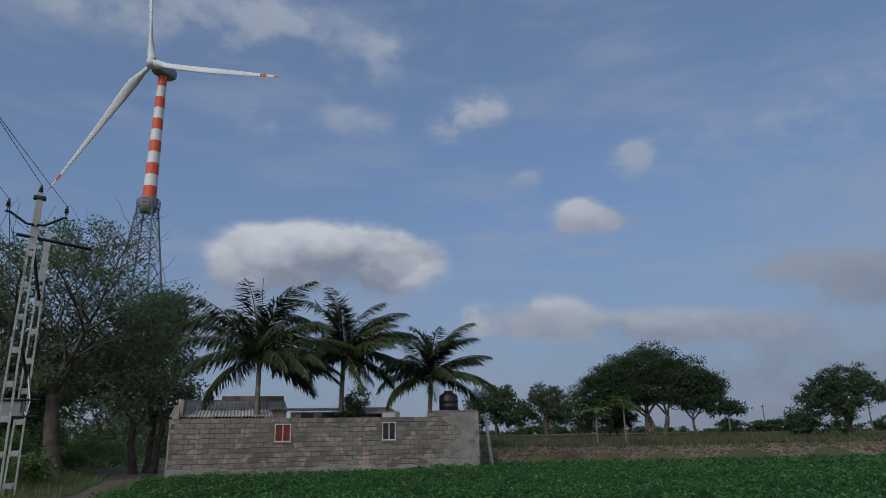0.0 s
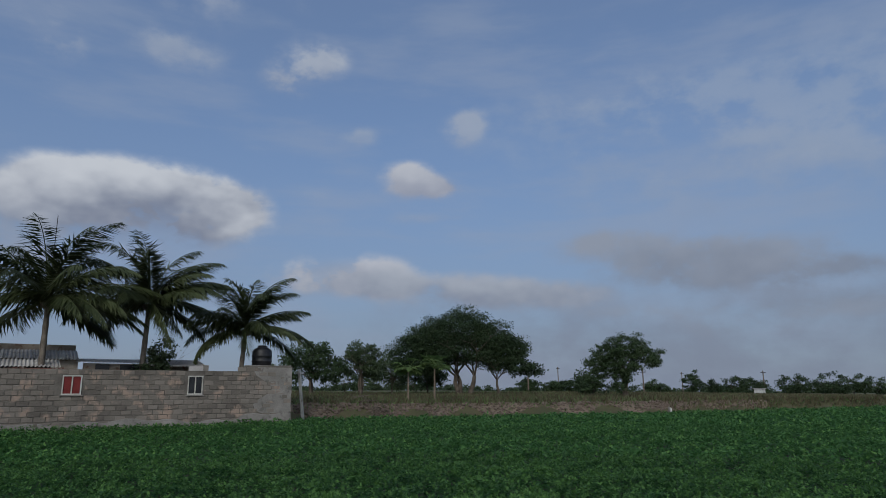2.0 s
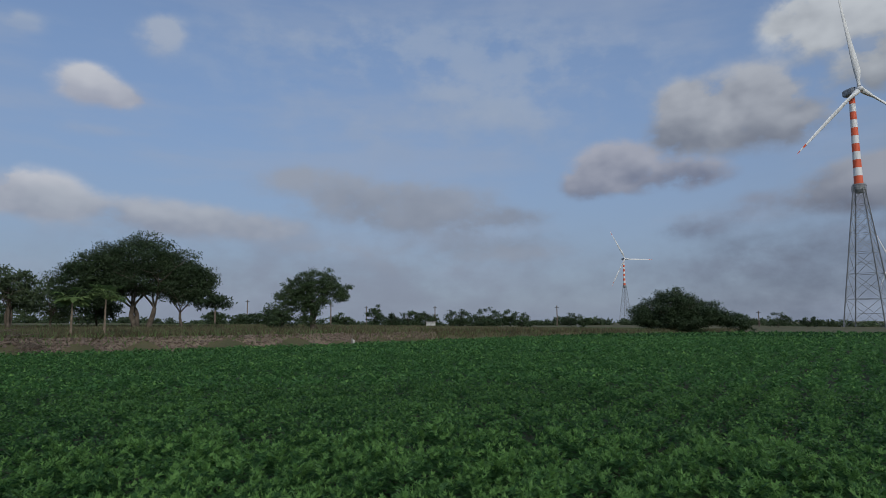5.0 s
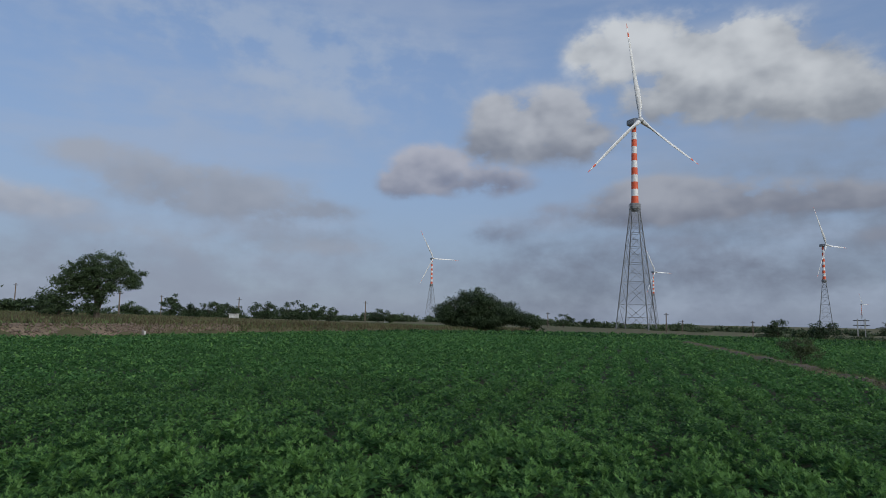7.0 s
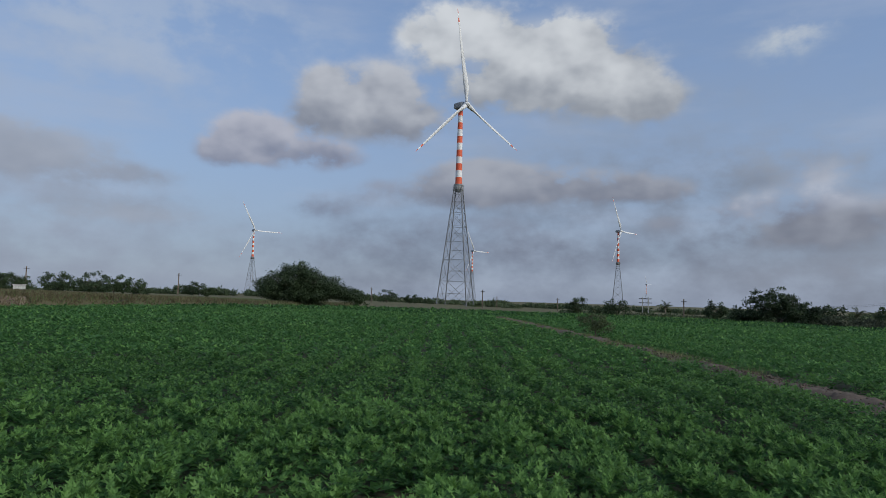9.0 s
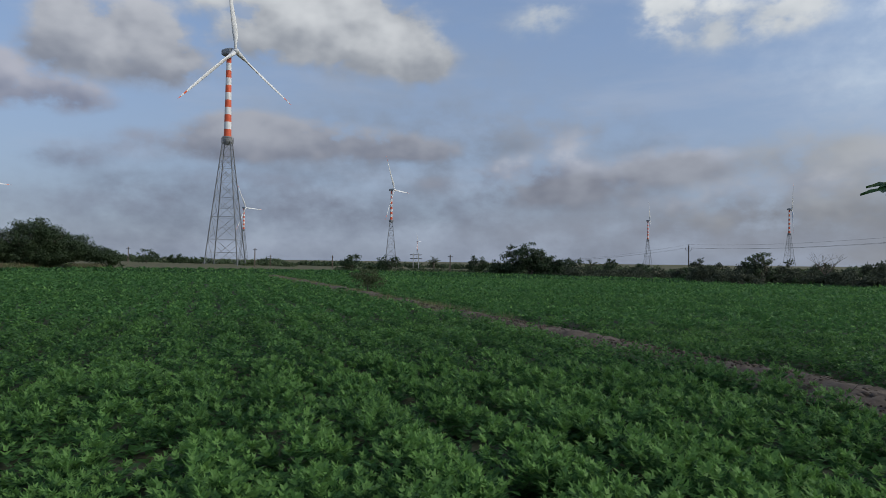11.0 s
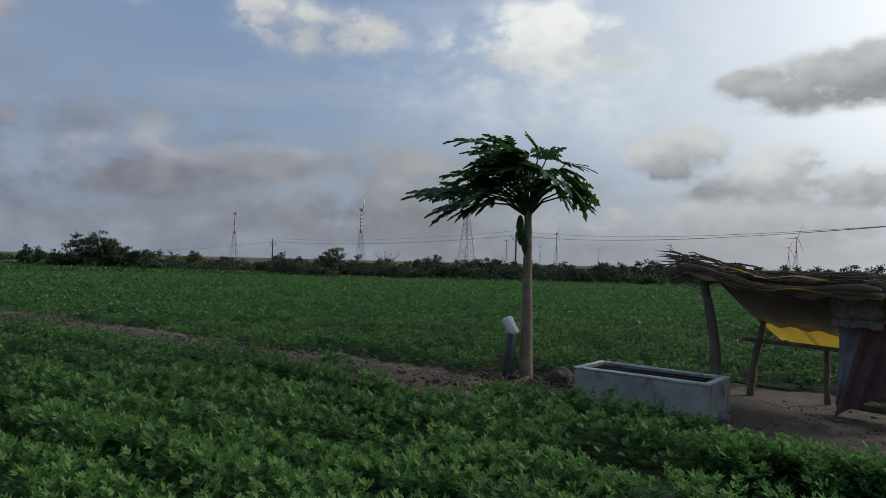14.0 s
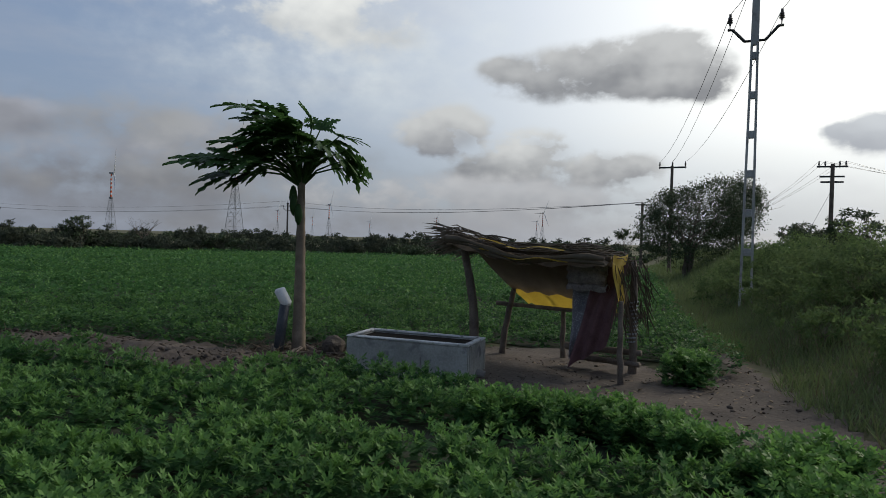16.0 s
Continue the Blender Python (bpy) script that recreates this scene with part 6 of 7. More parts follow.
bmesh.ops.create_icosphere(bm, subdivisions=3, radius=0.17)
for v in bm.verts:
    v.co *= 0.9 + 0.2 * noise.noise(v.co * 9)
me = bpy.data.meshes.new("coir_ball")
bm.to_mesh(me)
bm.free()
me.materials.append(M_BARK)
single("root_ball", me, None, "brown fibrous root ball lying by the papaya", "root ball", place=Matrix.Translation((5.95, -7.0, gz(5.95, -7.0) + 0.14)))
for i in range(7):
    a = rng.uniform(0, 6.28)
    c = Vector((5.9 + rng.uniform(-0.5, 0.9), -6.75 + rng.uniform(-0.35, 0.3), 0))
    g = Geo().tube([(c.x + math.cos(a) * q * 0.3, c.y + math.sin(a) * q * 0.3, gz(c.x, c.y) + 0.03 + 0.02 * abs(q) + 0.008 * i) for q in (-1, -0.4, 0.4, 1)], [0.018, 0.028, 0.026, 0.012], 6)
    single("dry_branch", g, M_WOOD, "dry broken branch lying by the trough", "branch", "dry branches")

# ---- the thatched shelter ----
hut = thing("thatched_shelter", (0, 0, 0), 0, "small field shelter of crooked poles, dry palm thatch and yellow tarpaulin", "shelter")


def crooked(name, foot, head, r, bend, label=""):
    foot, head = Vector(foot), Vector(head)
    n = 9
    pts = [foot.lerp(head, i / n) + Vector((bend * math.sin(i / n * 3.1), bend * 0.4 * math.sin(i / n * 5), 0)) + Vector((random.uniform(-1, 1), random.uniform(-1, 1), 0)) * 0.008 for i in range(n + 1)]
    return part(name, Geo().tube(pts, [r * (1.12 - 0.3 * i / n + 0.06 * math.sin(i * 2.3)) for i in range(n + 1)], 9), M_WOOD, hut, label, smooth=True)


crooked("post", (4.22, -7.72, -0.1), (4.34, -7.74, 1.50), 0.062, -0.09, "thick crooked post")
crooked("post", (4.16, -8.55, -0.1), (4.02, -8.62, 1.02), 0.045, 0.03)
crooked("post", (3.38, -8.89, -0.1), (3.40, -8.95, 1.12), 0.036, 0.01)
crooked("post", (2.17, -7.66, -0.1), (2.20, -7.66, 0.98), 0.034, 0.01)
crooked("post", (2.26, -8.35, -0.1), (2.28, -8.35, 1.42), 0.05, -0.02)
crooked("rail", (4.30, -8.62, 0.74), (2.25, -8.75, 0.70), 0.028, 0.0)
crooked("beam", (4.42, -7.72, 1.60), (2.36, -7.72, 1.45), 0.05, 0.02)
crooked("beam", (4.4, -8.70, 1.40), (2.36, -8.66, 1.34), 0.045, 0.02)
crooked("log", (3.2, -8.55, 0.26), (2.15, -8.35, 0.30), 0.045, 0.01, "pole lashed low between the posts")
crooked("log", (3.1, -8.5, 0.14), (2.15, -8.28, 0.17), 0.04, 0.01, "pole lashed low between the posts")


def roof_z(u, v):
    """u runs from the trough end to the yard end, v from the front to the back."""
    return 1.66 - 0.20 * u + 0.04 * math.cos(u * 6.3) - 0.02 * math.sin(math.pi * u) - 0.22 * v


def roof_at(u, v, lift=0.0):
    return Vector((4.46 - 2.12 * u, -7.52 - 1.32 * v, roof_z(u, v) + lift))


tarp_rows = [[roof_at(i / 20, -0.06 + 1.1 * k_ / 8, -0.05 + 0.02 * math.sin(i * 1.7 + k_) - (0.10 if k_ == 0 else 0)) for i in range(21)] for k_ in range(9)]
part("roof_tarpaulin", Geo().grid(tarp_rows), M_SACK, hut, "brown sacking under the thatch", smooth=True)
g = Geo()
for i in range(330):
    u0, v0 = random.uniform(-0.04, 0.9), random.uniform(-0.12, 1.0)
    L = random.uniform(0.10, 0.34)
    dv = random.uniform(-0.22, 0.22)
    lift = random.uniform(0.0, 0.10)
    g.tube([roof_at(min(1.04, u0 + L * q), v0 + dv * q, lift + random.uniform(-0.015, 0.015) + 0.02 * math.sin(q * 3)) for q in (0, 0.35, 0.7, 1)], [0.006, 0.015, 0.012, 0.004], 5, flat=0.5)
part("thatch", g, M_DRYPALM, hut, "layered dry palm fronds")["kind"] = "stuff"
for k_ in range(2):
    v0 = -0.08 + 0.02 * k_
    g = Geo().tube([roof_at(u, v0, -0.06 - 0.035 * k_ + 0.02 * math.sin(u * 9 + k_)) for u in [q / 12 for q in range(13)]], [0.03 + 0.012 * math.sin(q * 1.9 + k_) for q in range(13)], 7)
    part("eave_roll", g, M_DRYPALM, hut, "rolled edge of brown thatch", smooth=True)
base, way, face, long = [], [], [], []
for i in range(150):
    v0 = random.uniform(-0.12, 0.6)
    base.append(roof_at(0.02, v0, random.uniform(-0.12, 0.10)))
    way.append((1.0, random.uniform(-0.35, 0.5), random.uniform(-0.75, 0.35)))
    face.append((0, 1, 0.3))
    long.append(random.uniform(0.15, 0.46))
v, f = blades(np.array(base), np.array(way), np.array(face), np.array(long), 0.022, 0.4)
part("thatch_fringe", to_mesh("thatch_fringe", v, f, M_DRYPALM), None, hut, "ragged frond tips at the eave")
for q in range(2):
    g = Geo()
    rows = []
    for i in range(12):
        u = i / 11
        rows.append([roof_at(0.25 + 0.55 * u, -0.13 + 0.03 * math.sin(u * 7) + 0.05 * w, (0.03 if q else -0.10) + 0.022 * w + 0.02 * math.sin(u * 11)) for w in (0, 0.5, 1)])
    part("tarpaulin_fold", g.grid(rows), M_TARP, hut, "strip of faded yellow tarpaulin", smooth=True)
# back curtain: brown sacking above, yellow tarpaulin below, hung from the roof to the back rail
rows = []
for i in range(26):
    u = i / 25
    x = 4.36 - 2.0 * u
    row = []
    for k_ in range(12):
        w = k_ / 11
        sag = 0.12 * math.sin(math.pi * w) * (0.6 + 0.4 * math.sin(u * 9))
        row.append((x - 0.45 * w * (1 - u) ** 2, -8.05 - 0.78 * w + sag * 0.3 + 0.03 * math.sin(u * 23 + w * 4), 1.50 - 0.08 * u - 0.76 * w + 0.02 * math.sin(u * 31)))
    rows.append(row)
part("sacking_curtain", Geo().grid([r[:9] for r in rows]), M_SACK, hut, "sagging brown sacking", smooth=True)
part("yellow_curtain", Geo().grid([r[7:] for r in rows[:23]]), M_TARP, hut, "bright yellow tarpaulin", smooth=True)
rows = []
for i in range(14):
    w = i / 13
    rows.append([(2.30 + 0.02 * math.sin(k_ * 1.3 + i * 0.4) - 0.06 * w, -7.62 - 0.13 * k_ * (1 - 0.5 * w), 1.50 - 0.58 * w + 0.02 * math.sin(k_ * 2)) for k_ in range(5)])
part("side_tarpaulin", Geo().grid(rows), M_TARP, hut, "yellow tarpaulin hanging at the side", smooth=True)
base, way, face, long = [], [], [], []
for i in range(150):
    base.append((2.24 + random.uniform(-0.06, 0.10), -7.7 - random.uniform(0.0, 1.1), random.uniform(0.75, 1.5)))
    way.append((random.uniform(-0.5, 0.08), random.uniform(-0.25, 0.25), random.uniform(-1.0, -0.5)))
    face.append((0.2, 1, 0.2))
    long.append(random.uniform(0.14, 0.46))
v, f = blades(np.array(base), np.array(way), np.array(face), np.array(long), 0.018, 0.3)
part("side_thatch", to_mesh("side_thatch", v, f, M_DRYPALM), None, hut, "dry fronds hanging down the side")["kind"] = "stuff"
g = Geo().tube([(2.27 + 0.062 * math.cos(q * 0.8), -8.35 + 0.062 * math.sin(q * 0.8), 0.42 + q * 0.0062) for q in range(84)], 0.011, 5)
part("rope_coil", g, M_NACELLE, hut, "faded rope wound on the post")

# cloths hung from the roof
patt = material("grey_print_cloth", (0.10, 0.10, 0.118), (0.17, 0.17, 0.195), 5.0, 60.0, 0.95, 0.3)
n_, l_ = patt.node_tree.nodes, patt.node_tree.links
vor = n_.new("ShaderNodeTexVoronoi")
vor.inputs["Scale"].default_value = 62.0
gp = n_.new("ShaderNodeNewGeometry")
l_.new(gp.outputs["Position"], vor.inputs["Vector"])
mr = n_.new("ShaderNodeMapRange")
l_.new(vor.outputs["Distance"], mr.inputs[0])
mr.inputs[1].default_value, mr.inputs[2].default_value, mr.inputs[3].default_value, mr.inputs[4].default_value = 0.25, 0.32, 1.0, 0.0
mx = n_.new("ShaderNodeMix")
mx.data_type = "RGBA"
l_.new(mr.outputs[0], mx.inputs[0])
l_.new(n_["Principled BSDF"].inputs["Base Color"].links[0].from_socket, mx.inputs[6])
mx.inputs[7].default_value = (0.50, 0.50, 0.52, 1)
l_.new(mx.outputs[2], n_["Principled BSDF"].inputs["Base Color"])


def hung(name, tops, bottoms, folds, depth, mat, label, y0=-8.0, rows_=26):
    """A folded cloth between a top edge and a bottom edge, each from x to x at a height, with its thickness."""
    (xa, za), (xb, zb) = tops
    (xc, zc), (xd, zd) = bottoms
    out_ = []
    for i in range(rows_):
        w = i / (rows_ - 1)
        row = []
        for k_ in range(41):
            u = k_ / 40
            x = (xa + (xb - xa) * u) * (1 - w) + (xc + (xd - xc) * u) * w
            z = (za + (zb - za) * u) * (1 - w) + (zc + (zd - zc) * u) * w
            row.append((x, y0 + depth * math.sin(u * folds * 6.28 + w * 0.9) * (0.4 + 0.6 * w) + 0.02 * math.sin(w * 9 + u * 4), z + 0.012 * math.sin(u * 14 + w * 5)))
        out_.append(row)
    back_ = [[(x, y - 0.012, z) for x, y, z in reversed(r)] for r in out_]
    g_ = Geo().grid([a + b + [a[0]] for a, b in zip(out_, back_)])
    return single(name, g_, mat, label, "cloth", "hanging cloths", smooth=True)


hung("hanging_cloth", ((2.90, 1.16), (2.54, 1.18)), ((2.93, 0.20), (2.84, 0.17)), 1.5, 0.02, patt, "grey-blue and white patterned cloth hanging in the shelter", -7.98)
hung("hanging_cloth", ((2.60, 1.30), (2.22, 1.40)), ((2.92, 0.10), (2.46, 0.40)), 2.5, 0.03, M_MAROON, "dull maroon cloth gathered and hanging in the shelter", -7.93)
qz = thing("folded_quilt", (0, 0, 0), 0, "faded patchwork quilt folded over the shelter's rail", "quilt")
for i in range(3):
    rows = []
    for k_ in range(15):
        a = -0.3 + k_ / 14 * 3.74
        rows.append([(2.94 - 0.50 * q / 10 + 0.01 * math.sin(k_), -7.90 + 0.055 * math.cos(a) + 0.01 * math.sin(q * 2 + i), 1.08 + 0.12 * i + 0.075 * math.sin(a) + 0.012 * math.sin(q * 1.3 + i * 2)) for q in range(11)])
    part("fold", Geo().grid(rows), M_QUILT, qz, smooth=True)
part("fold", Geo().tube([(2.92, -7.93, 1.22), (2.70, -7.93, 1.24), (2.46, -7.93, 1.22)], 0.12, 12), M_QUILT, qz, smooth=True)


# ---- poles and wires ----
def concrete_pole(name, place, high, turn, label, w0=0.30, w1=0.15, slots=True, group="poles", mat=None):
    """A pierced concrete pole: two flanges joined by rungs, solid near the top."""
    ob = thing(name, place, turn, label, "utility pole", group)
    solid = high * 0.80 if slots else 0.4

    def wide(z):
        return w0 + (w1 - w0) * z / high
    for sg in (-1, 1):
        g_ = Geo()
        g_.grid([[(sg * (wide(z) / 2) - sg * a, b, z) for a, b in ((0, -0.055), (0.055, -0.055), (0.055, 0.055), (0, 0.055), (0, -0.055))] for z in (-0.4, solid)])
        part("flange", g_, mat or M_CONCRETE, ob)
    z = 0.35
    while z < solid and slots:
        g_ = Geo().box((0, 0, z), (wide(z) - 0.10, 0.10, 0.18), None, 0.015)
        part("rung", g_, mat or M_CONCRETE, ob)
        z += 0.92
    g_ = Geo()
    g_.grid([[(x * wide(zz) / 2, y * 0.055, zz) for x, y in ((-1, -1), (1, -1), (1, 1), (-1, 1), (-1, -1))] for zz in (solid, high)])
    g_.add([(x * w1 / 2, y * 0.055, high) for x, y in ((-1, -1), (1, -1), (1, 1), (-1, 1))], [(0, 1, 2, 3)])
    part("head", g_, mat or M_CONCRETE, ob)
    return ob


def insulator(ob, c):
    c = Vector(c)
    ins = part("insulator", Geo().tube([c + Vector((0, 0, z)) for z in (0, 0.04, 0.05, 0.09, 0.10, 0.14, 0.15, 0.19, 0.20, 0.26)], [0.03, 0.03, 0.07, 0.035, 0.065, 0.035, 0.06, 0.03, 0.035, 0.03], 12), M_INSULATOR, ob, "ribbed dark insulator")
    part("pin", Geo().tube([c - Vector((0, 0, 0.14)), c + Vector((0, 0, 0.01))], 0.014, 6), M_IRON, ins)
    return ob.matrix_basis @ (c + Vector((0, 0, 0.25)))


def v_arm(ob, z, reach=0.52):
    ends = []
    for sg in (-1, 1):
        part("arm", Geo().tube([(sg * 0.03, -0.09, z), (sg * 0.22, -0.09, z), (sg * reach * 0.95, -0.09, z + 0.30), (sg * (reach + 0.08), -0.09, z + 0.30)], 0.035, 4), M_IRON, ob, "bent steel arm")
        ends.append(insulator(ob, (sg * (reach + 0.03), -0.09, z + 0.42)))
    return ends


def wire(points, label="thin sagging aluminium power line", sag=0.5, r=0.008):
    g_ = Geo()
    for a, b in zip(points, points[1:]):
        a, b = Vector(a), Vector(b)
        n = 14
        g_.tube([a.lerp(b, i / n) - Vector((0, 0, sag * 4 * (i / n) * (1 - i / n))) for i in range(n + 1)], r, 4)
    return single("power_line", g_, M_WIRE, label, "power line", "power lines")


# the pole on the bank, facing along its line
pt = up(172.85, 17.2, -0.05)
tpole = concrete_pole("utility_pole", pt, 7.65, 7, "tall pierced concrete power pole on the grassy bank")
tpole_ends = v_arm(tpole, 6.25, 0.52)
part("cap", Geo().box((0, 0, 7.52), (0.28, 0.18, 0.09), None, 0.01), M_IRON, tpole)
tpole_top = insulator(tpole, (0, 0, 7.66))
ps = up(166.85, 40)
SH = 6.2 - ps[2]
spole = concrete_pole("utility_pole", ps, SH, 5, "slim pole with a flat crossarm rising among the bushes", 0.2, 0.14, False, mat=M_WOOD)
part("crossarm", Geo().box((0, -0.08, SH - 0.07), (1.5, 0.08, 0.09)), M_IRON, spole)
s_ends = [insulator(spole, (x, -0.08, SH)) for x in (-0.7, 0.0, 0.7)]
p2_ = up(164.6, 44)
QH = 4.3 - p2_[2]
qpole = concrete_pole("utility_pole", p2_, QH, 15, "short second pole beside the crossarm pole", 0.2, 0.15, False, mat=M_WOOD)
part("crossarm", Geo().box((0, -0.08, QH - 0.1), (0.9, 0.08, 0.08)), M_IRON, qpole)
pr = up(178.25, 42)
RH = 6.4 - pr[2]
rpole = concrete_pole("utility_pole", pr, RH, 10, "dark pole with several crossarms and guy wire", 0.24, 0.18, False, mat=M_WOOD)
for z, w in ((RH - 0.15, 1.5), (RH - 0.7, 1.2), (RH - 1.0, 1.1)):
    part("crossarm", Geo().box((0, -0.1, z), (w, 0.09, 0.09)), M_IRON, rpole)
r_ends = [insulator(rpole, (x, -0.1, RH - 0.1)) for x in (-0.65, -0.35, 0.35, 0.65)]
wire([Vector(pr) + Vector((0, 0, 3.8)), Vector(pr) + Vector((1.5, 2.0, 0.2))], "slanting guy wire of a pole", 0.0, 0.012)
for e, w_ in zip((tpole_ends[0], tpole_top, tpole_ends[1]), s_ends):
    wire([e, w_], sag=0.55)
for i, e in enumerate(r_ends):
    wire([e, at(193 + i, 60, 5.2)], sag=0.5)
    wire([e, at(171 + i * 0.3, 95, 5.6 + 0.3 * i)], sag=0.8)

# the line along the far edge of the crop
line = []
for az, dist, h in ((113.42, 140, 6.7), (134.35, 93, 6.9)):
    ob = concrete_pole("utility_pole", up(az, dist), h, -az, "weathered power pole standing at the far edge of the crop", 0.28, 0.2, False, mat=M_WOOD)
    ends = v_arm(ob, h - 1.1, 0.55)
    part("cap", Geo().box((0, 0, h - 0.1), (0.34, 0.2, 0.1)), M_IRON, ob)
    line.append((ends[0], insulator(ob, (0, 0, h)), ends[1]))
for i in range(3):
    wire([at(102, 230, 2.5 + 0.2 * i), line[0][i], line[1][i], Vector(p2_) + Vector((0.3 * (i - 1), 0, QH + 0.05))], sag=0.8, r=0.012)
for az, dist, h in ((51.45, 150, 5.0), (40.95, 150, 5.0), (76.85, 150, 4.6), (93.5, 130, 3.8), (67.2, 180, 4.2), (83.3, 170, 3.6), (78.1, 190, 3.6), (35.0, 190, 6.0), (25.1, 170, 6.5), (22.6, 110, 4.6), (63.5, 170, 3.6), (32.0, 130, 4.4)):
    ob = concrete_pole("utility_pole", up(az, dist), h, -az, "slim dark pole far across the fields", 0.26, 0.2, False, "far poles", M_WOOD)
    part("crossarm", Geo().box((0, -0.1, h - 0.4), (1.0, 0.1, 0.1)), M_IRON, ob)
ob = thing("transformer_stand", up(90.5, 135), -90, "far double pole stand with crossbars", "pole stand")
for x in (-0.55, 0.55):
    part("post", Geo().box((x, 0, 2.0), (0.18, 0.18, 4.0)), M_CONCRETE, ob)
for z in (3.7, 2.9):
    part("crossbar", Geo().box((0, 0.1, z), (2.4, 0.1, 0.14)), M_IRON, ob)

# double pole with a switch box by the track
pa, pb = up(-33.25, 21.6, 0.0), up(-32.3, 24.4)
apole = concrete_pole("utility_pole", pa, 8.65, 30, "front pole of a double pole structure with pierced concrete web", 0.36, 0.17)
bpole = concrete_pole("utility_pole", pb, 8.25, 30, "rear pole of a double pole structure with pierced concrete web", 0.36, 0.17)
a_ends = v_arm(apole, 7.65, 0.70)
part("cap", Geo().box((0, 0, 8.5), (0.32, 0.2, 0.1), None, 0.01), M_IRON, apole)
a_top = insulator(apole, (0, 0, 8.65))
A_, B_ = Vector(pa), Vector(pb)
part("crossarm", Geo().tube([(-0.42, -0.1, 7.30), (1.5, 0.3, 7.2)], 0.05, 4), M_IRON, apole, "flat steel crossarm")
for z0, z1 in ((6.9, 6.0), (4.4, 3.5)):
    single("brace_bar", Geo().tube([A_ + Vector((0.06, 0, z0)), B_ + Vector((0.02, 0, z1))], 0.045, 4), M_IRON, "dark steel brace tying the two poles together", "brace", "pole braces")
box_ = thing("switch_box", A_.lerp(B_, 0.35) + Vector((0.0, 0.05, 2.25)), 30, "grey metal switch box strapped between the poles", "switch box")
part("box_body", Geo().box((0, 0, 0.25), (0.55, 0.40, 0.56), None, 0.03), M_NACELLE, box_)
for z in (0.02, 0.48):
    part("strap", Geo().tube([(-0.62, -0.24, z), (0.62, -0.24, z + 0.02)], 0.028, 4), M_IRON, box_)
part("hinge", Geo().box((0.2, -0.21, 0.3), (0.03, 0.02, 0.3)), M_IRON, box_)
g = Geo().tube([B_ + Vector((0.1, -0.1, 3.6)), B_ + Vector((0.35, -0.2, 2.8)), B_ + Vector((0.3, -0.2, 2.4)), B_ + Vector((0.05, -0.1, 2.6))], 0.02, 6)
single("loose_cable", g, M_PVCWHITE, "loop of pale cable hanging from the rear pole", "cable")
for e, w_ in zip((a_ends[0], a_top, a_ends[1]), (tpole_ends[1], tpole_top, tpole_ends[0])):
    wire([e, w_], sag=0.45, r=0.009)
wire([a_ends[1], B_ + Vector((0.4, 0, 6.8))], sag=0.1)
wire([a_ends[0], A_ + Vector((-0.3, 0, 5.0)), A_ + Vector((-0.2, 0, 2.8))], sag=0.02, r=0.012)
wire([at(-30.3, 33, 5.1), WALL_M @ Vector((hl - 0.02, 1.6, 3.3))], "pale service cable slung from the tree to the house", 0.55, 0.018)


# ---- grass and soil crumbs ----
def grass(name, x, y, long, wide, mat, label, per=1, lean=0.5, lift=0.0):
    n = len(x)
    r = np.random.default_rng(n)
    base = np.stack([x, y, ground_z(x, y) + lift], 1)
    way = np.stack([r.normal(0, lean, n), r.normal(0, lean, n), np.ones(n)], 1)
    face = r.normal(size=(n, 3))
    L = long * r.uniform(0.5, 1.3, n)
    v, f = blades(base, way, face, L, wide * r.uniform(0.7, 1.3, n), corners=3)
    return single(name, to_mesh(name, v, f, mat), None, label, "grass", kind="stuff")


def scatter(n, x0, x1, y0, y1, test, clumpy=0.0):
    x, y = rng.uniform(x0, x1, n), rng.uniform(y0, y1, n)
    ok = test(x, y)
    if clumpy:
        ok &= (np.sin(x * 1.9 + 1.3 * np.sin(y * 1.1)) * np.cos(y * 1.7 + np.sin(x)) + rng.normal(0, 0.5, n)) > clumpy
    return x[ok], y[ok]


def off_field(x, y):
    return ~inside(x, y, FIELD) & ~inside(x, y, YARD)


def on_bank(x, y):
    return (x < bank_foot(y) + 0.08 + 0.25 * np.sin(y * 2.1) + 0.55 * smooth_step(10.5, 12, -y)) & ~(inside(x, y, YARD) & (x > bank_foot(y) + 0.12))


tp = [(-8.0, 14.0), (-9.9, 17.9), (-12.9, 27.6), (-13.1, 31.0), (-15.5, 38.0), (-18, 48), (-21.5, 48), (-17.6, 36), (-14.6, 29), (-10.8, 18.0), (-8.6, 14.0)]
x, y = scatter(120000, -9, 6, -24, -4.5, on_bank)
grass("bank_grass", x, y, 0.24, 0.016, M_GRASS, "rough green grass covering the bank")
x, y = scatter(60000, -9, 6, -22, -4.5, on_bank, 0.2)
grass("bank_grass", x[::5], y[::5], 0.40, 0.014, M_DRYGRASS, "tall dry grass tufts on the bank", lean=0.35)
x, y = scatter(60000, -14, 14, -60, -22, on_bank)
grass("bank_grass", x, y, 0.4, 0.05, M_GRASS, "rough green grass covering the bank")
for q in range(120):
    yy = -rng.uniform(8.3, 24)
    xx = float(bank_foot(yy)) - rng.uniform(0.4, 6.5)
    if math.hypot(xx - pt[0], yy - pt[1]) < 0.6:
        continue
    w = rng.uniform(0.35, 0.95)
    tree("weed_bush", (xx, yy, gz(xx, yy)), [((0, 0, w * 0.55), (w, w, w * 0.55))], 0.15, 0.012, 750, 0.048, "leafy weed bush growing on the grassy bank", M_BANKWEED if q % 3 else M_WEED, 500 + q, category="weed", group="bank weeds", forks=1)
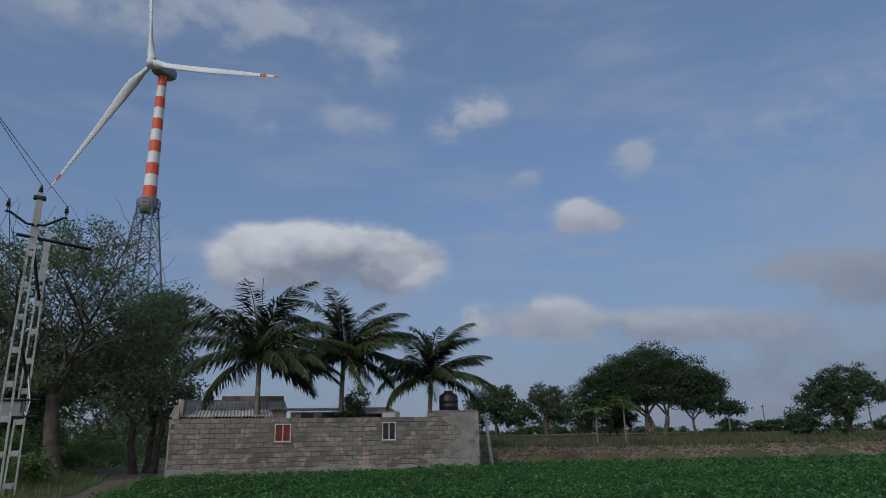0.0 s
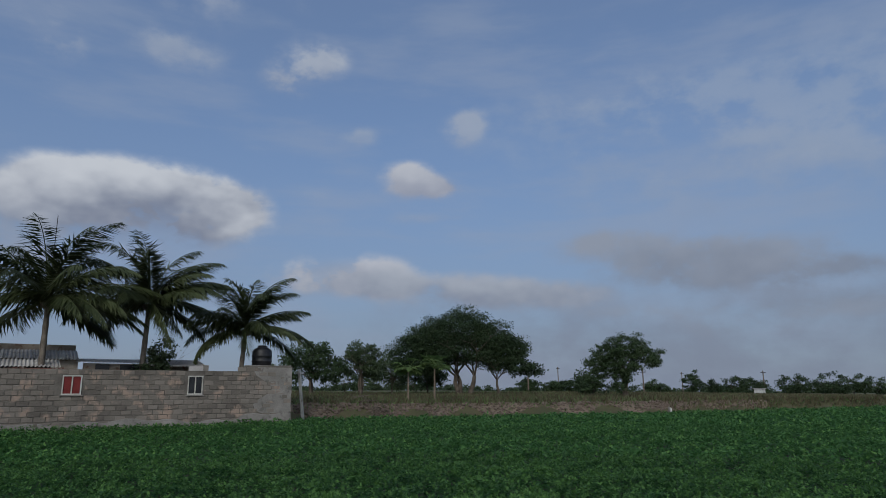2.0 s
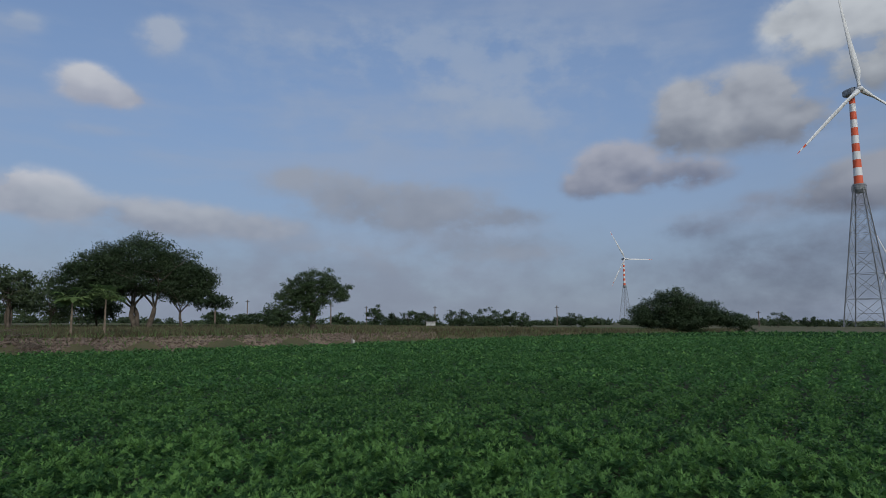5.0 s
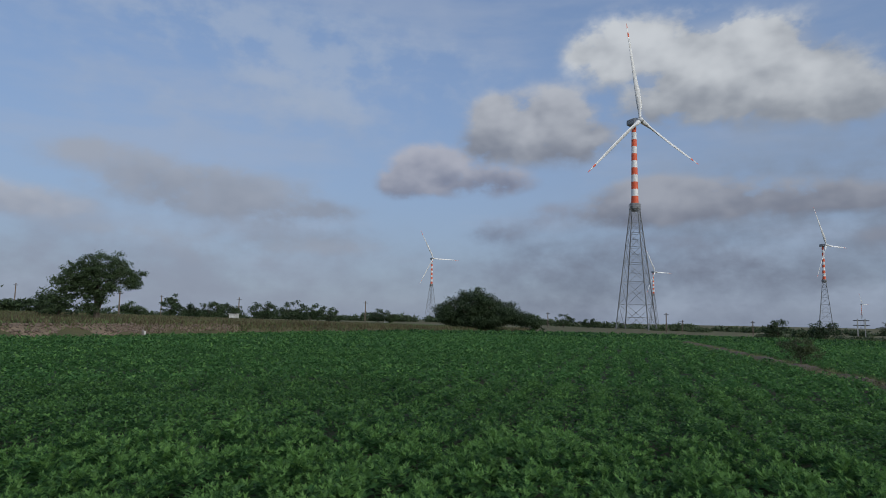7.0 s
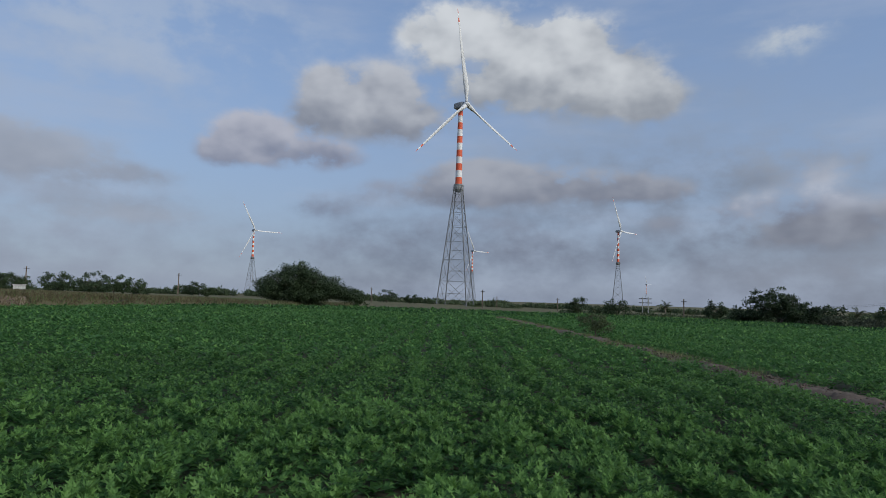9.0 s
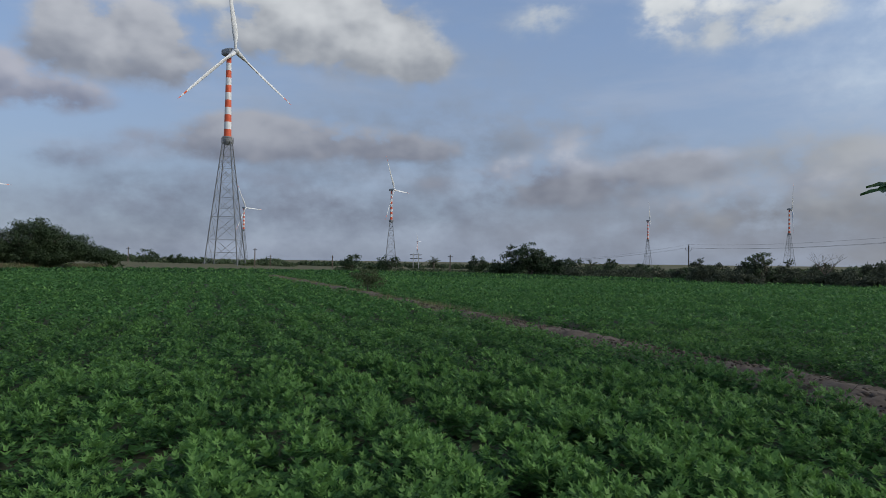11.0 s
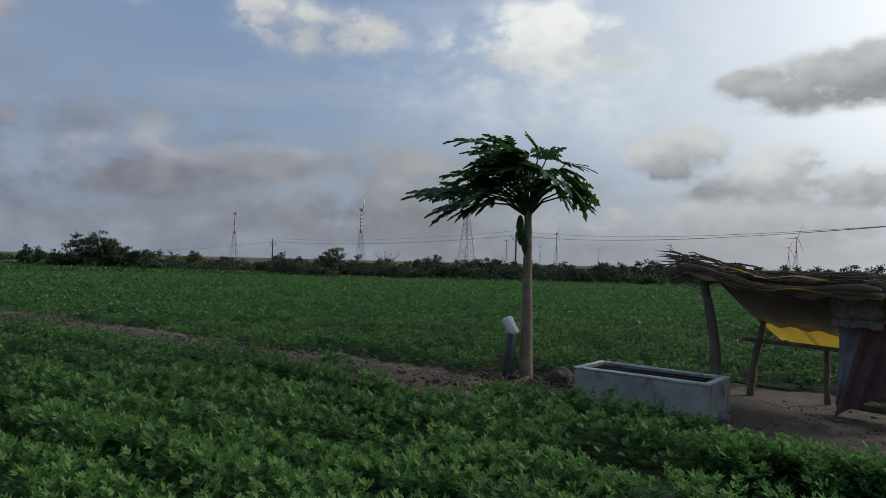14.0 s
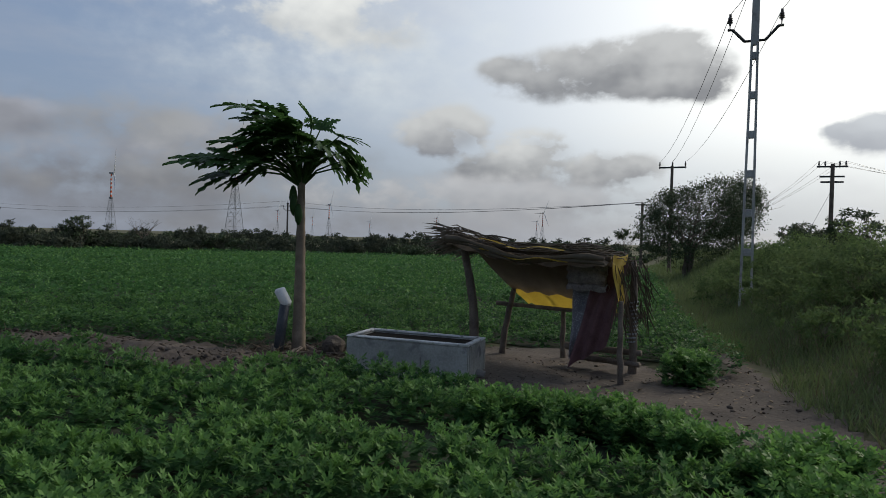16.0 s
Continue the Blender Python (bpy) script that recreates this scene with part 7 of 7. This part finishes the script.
x, y = scatter(90000, -26, -4, 8, 34, lambda a, b: off_field(a, b) & ~inside(a, b, tp))
grass("verge_grass", x, y, 0.30, 0.03, M_GRASS, "rough grass on the verge of the track")
x, y = scatter(40000, -26, -4, 8, 34, lambda a, b: off_field(a, b) & (a < -10.4 - 0.45 * (b - 18.2)), 0.3)
grass("verge_grass", x, y, 0.45, 0.03, M_DRYGRASS, "tall dry grass on the verge of the track", lean=0.35)
x, y = scatter(90000, 2, 75, 37, 75, lambda a, b: b > bund_y(a) + 0.9)
grass("terrace_grass", x, y, 0.42, 0.09, M_DRYGRASS, "dry grass and weeds on the raised ground", lean=0.5)
x, y = scatter(90000, 2, 110, 37, 85, lambda a, b: b > bund_y(a) + 0.5)
grass("terrace_grass", x, y, 0.38, 0.10, M_GRASS, "green weeds on the raised ground", lean=0.6)
x, y = scatter(60000, 28, 115, 40, 55, lambda a, b: (b > bund_y(a) - 0.3) & (b < bund_y(a) + 2.0))
grass("bund_grass", x, y, 0.45, 0.08, M_DRYGRASS, "dry grass over the earth bund", lean=0.4)
x, y = scatter(4500, 2, 36, 36, 44, lambda a, b: (b > bund_y(a) + 0.1) & (b < bund_y(a) + 1.8), 0.2)
grass("bund_grass", x, y, 0.26, 0.05, M_GRASS, "weeds growing among the bund stones", lean=0.6)


def on_strip(a, b):
    side, along = strip_gap(a, b)
    return (np.abs(side) < 0.75) & (along > 15 + 5 * np.sin(side * 9)) & (along < 61)


x, y = scatter(620000, 17, 78, -3, 18, on_strip)
grass("strip_grass", x, y, 0.30, 0.032, M_STRIPGRASS, "pale dry grass on the strip between the fields")
x, y = scatter(60000, 20, 130, -110, 10, lambda a, b: off_field(a, b) & (np.hypot(a, b) < 150))
grass("far_grass", x, y, 0.7, 0.22, M_GRASS, "rough scrub beyond the crop")
patch("dirt_track", tp, M_TRACK, "narrow bare dirt track beside the crop", "track", 0.035, 0.3)
vs, fs, n = [], [], 0
x, y = scatter(6000, -3.4, 5.6, -10.4, -3, lambda a, b: inside(a, b, YARD))
for i in range(len(x)):
    a, b = flat[i % 8]
    sz = float(rng.choice([0.008, 0.012, 0.02, 0.035], p=[0.62, 0.30, 0.07, 0.01]))
    vs.append(a * sz + np.array([x[i], y[i], gz(x[i], y[i]) + 0.032]))
    fs.append(b + n)
    n += len(a)
single("soil_clods", to_mesh("soil_clods", np.concatenate(vs), np.concatenate(fs), M_SOIL), None, "small clods and pebbles on the bare yard", "clods", kind="stuff")
vs, fs, n = [], [], 0
for i in range(2600):
    al = 62 * rng.random() ** 1.9
    off = float(rng.normal(0, 0.30))
    c = STRIP_A + d * al + nrm * off
    a, b = flat[i % 8]
    sz = float(rng.choice([0.012, 0.02, 0.032, 0.05], p=[0.45, 0.33, 0.17, 0.05]))
    vs.append(a * sz + np.array([c.x, c.y, gz(c.x, c.y) + 0.05 + 0.19 * max(0.0, math.cos(off / 0.72 * 1.45)) * min(1, 0.3 + al * 0.3)]))
    fs.append(b + n)
    n += len(a)
single("soil_clods", to_mesh("soil_clods", np.concatenate(vs), np.concatenate(fs), M_SOIL), None, "clods of turned earth along the strip", "clods", kind="stuff")


def near_strip(a, b):
    side, along = strip_gap(a, b)
    return (np.abs(np.abs(side) - 0.3) < 0.22) & (along > -0.4) & (along < 22)


# dry stalks lying along the edges of the strip and round the papaya
x, y = scatter(26000, 5.6, 30, -7, 4, near_strip, 0.25)
n = len(x)
side, along = strip_gap(x, y)
base = np.stack([x, y, ground_z(x, y) + 0.04 + 0.2 * np.cos(np.clip(side / 0.72, -1, 1) * 1.45)], 1)
v, f = blades(base, rng.normal(0, 1, (n, 3)) * np.array([1, 1, 0.35]) + np.array([0, 0, 0.1]), rng.normal(0, 1, (n, 3)), rng.uniform(0.08, 0.3, n), 0.012, corners=3)
single("dry_stalks", to_mesh("dry_stalks", v, f, M_DRYPALM), None, "dry pulled stalks lying along the earth strip", "litter", kind="stuff")
x, y = scatter(2600, 5.3, 7.4, -7.5, -6.0, lambda a, b: np.hypot(a - 6.2, b + 6.75) < 0.95)
n = len(x)
base = np.stack([x, y, ground_z(x, y) + rng.uniform(0.015, 0.05, n)], 1)
v, f = blades(base, rng.normal(0, 1, (n, 3)) * np.array([1, 1, 0.14]) + np.array([0, 0, 0.04]), rng.normal(0, 1, (n, 3)), rng.uniform(0.12, 0.36, n), 0.02, corners=3)
single("dry_stalks", to_mesh("dry_stalks", v, f, M_DRYPALM), None, "heap of dry stalks and leaves by the papaya", "litter", kind="stuff")
x, y = scatter(5200, -3.4, 5.6, -10.4, -3, lambda a, b: inside(a, b, YARD), 0.1)
n = len(x)
base = np.stack([x, y, ground_z(x, y) + 0.045], 1)
v, f = blades(base, rng.normal(0, 1, (n, 3)) * np.array([1, 1, 0.25]), np.array([0, 0, 1.0]) + rng.normal(0, 0.3, (n, 3)), rng.uniform(0.03, 0.10, n), rng.uniform(0.016, 0.042, n))
single("leaf_litter", to_mesh("leaf_litter", v, f, M_LITTER), None, "dry brown leaves and straw strewn over the yard", "litter", kind="stuff")
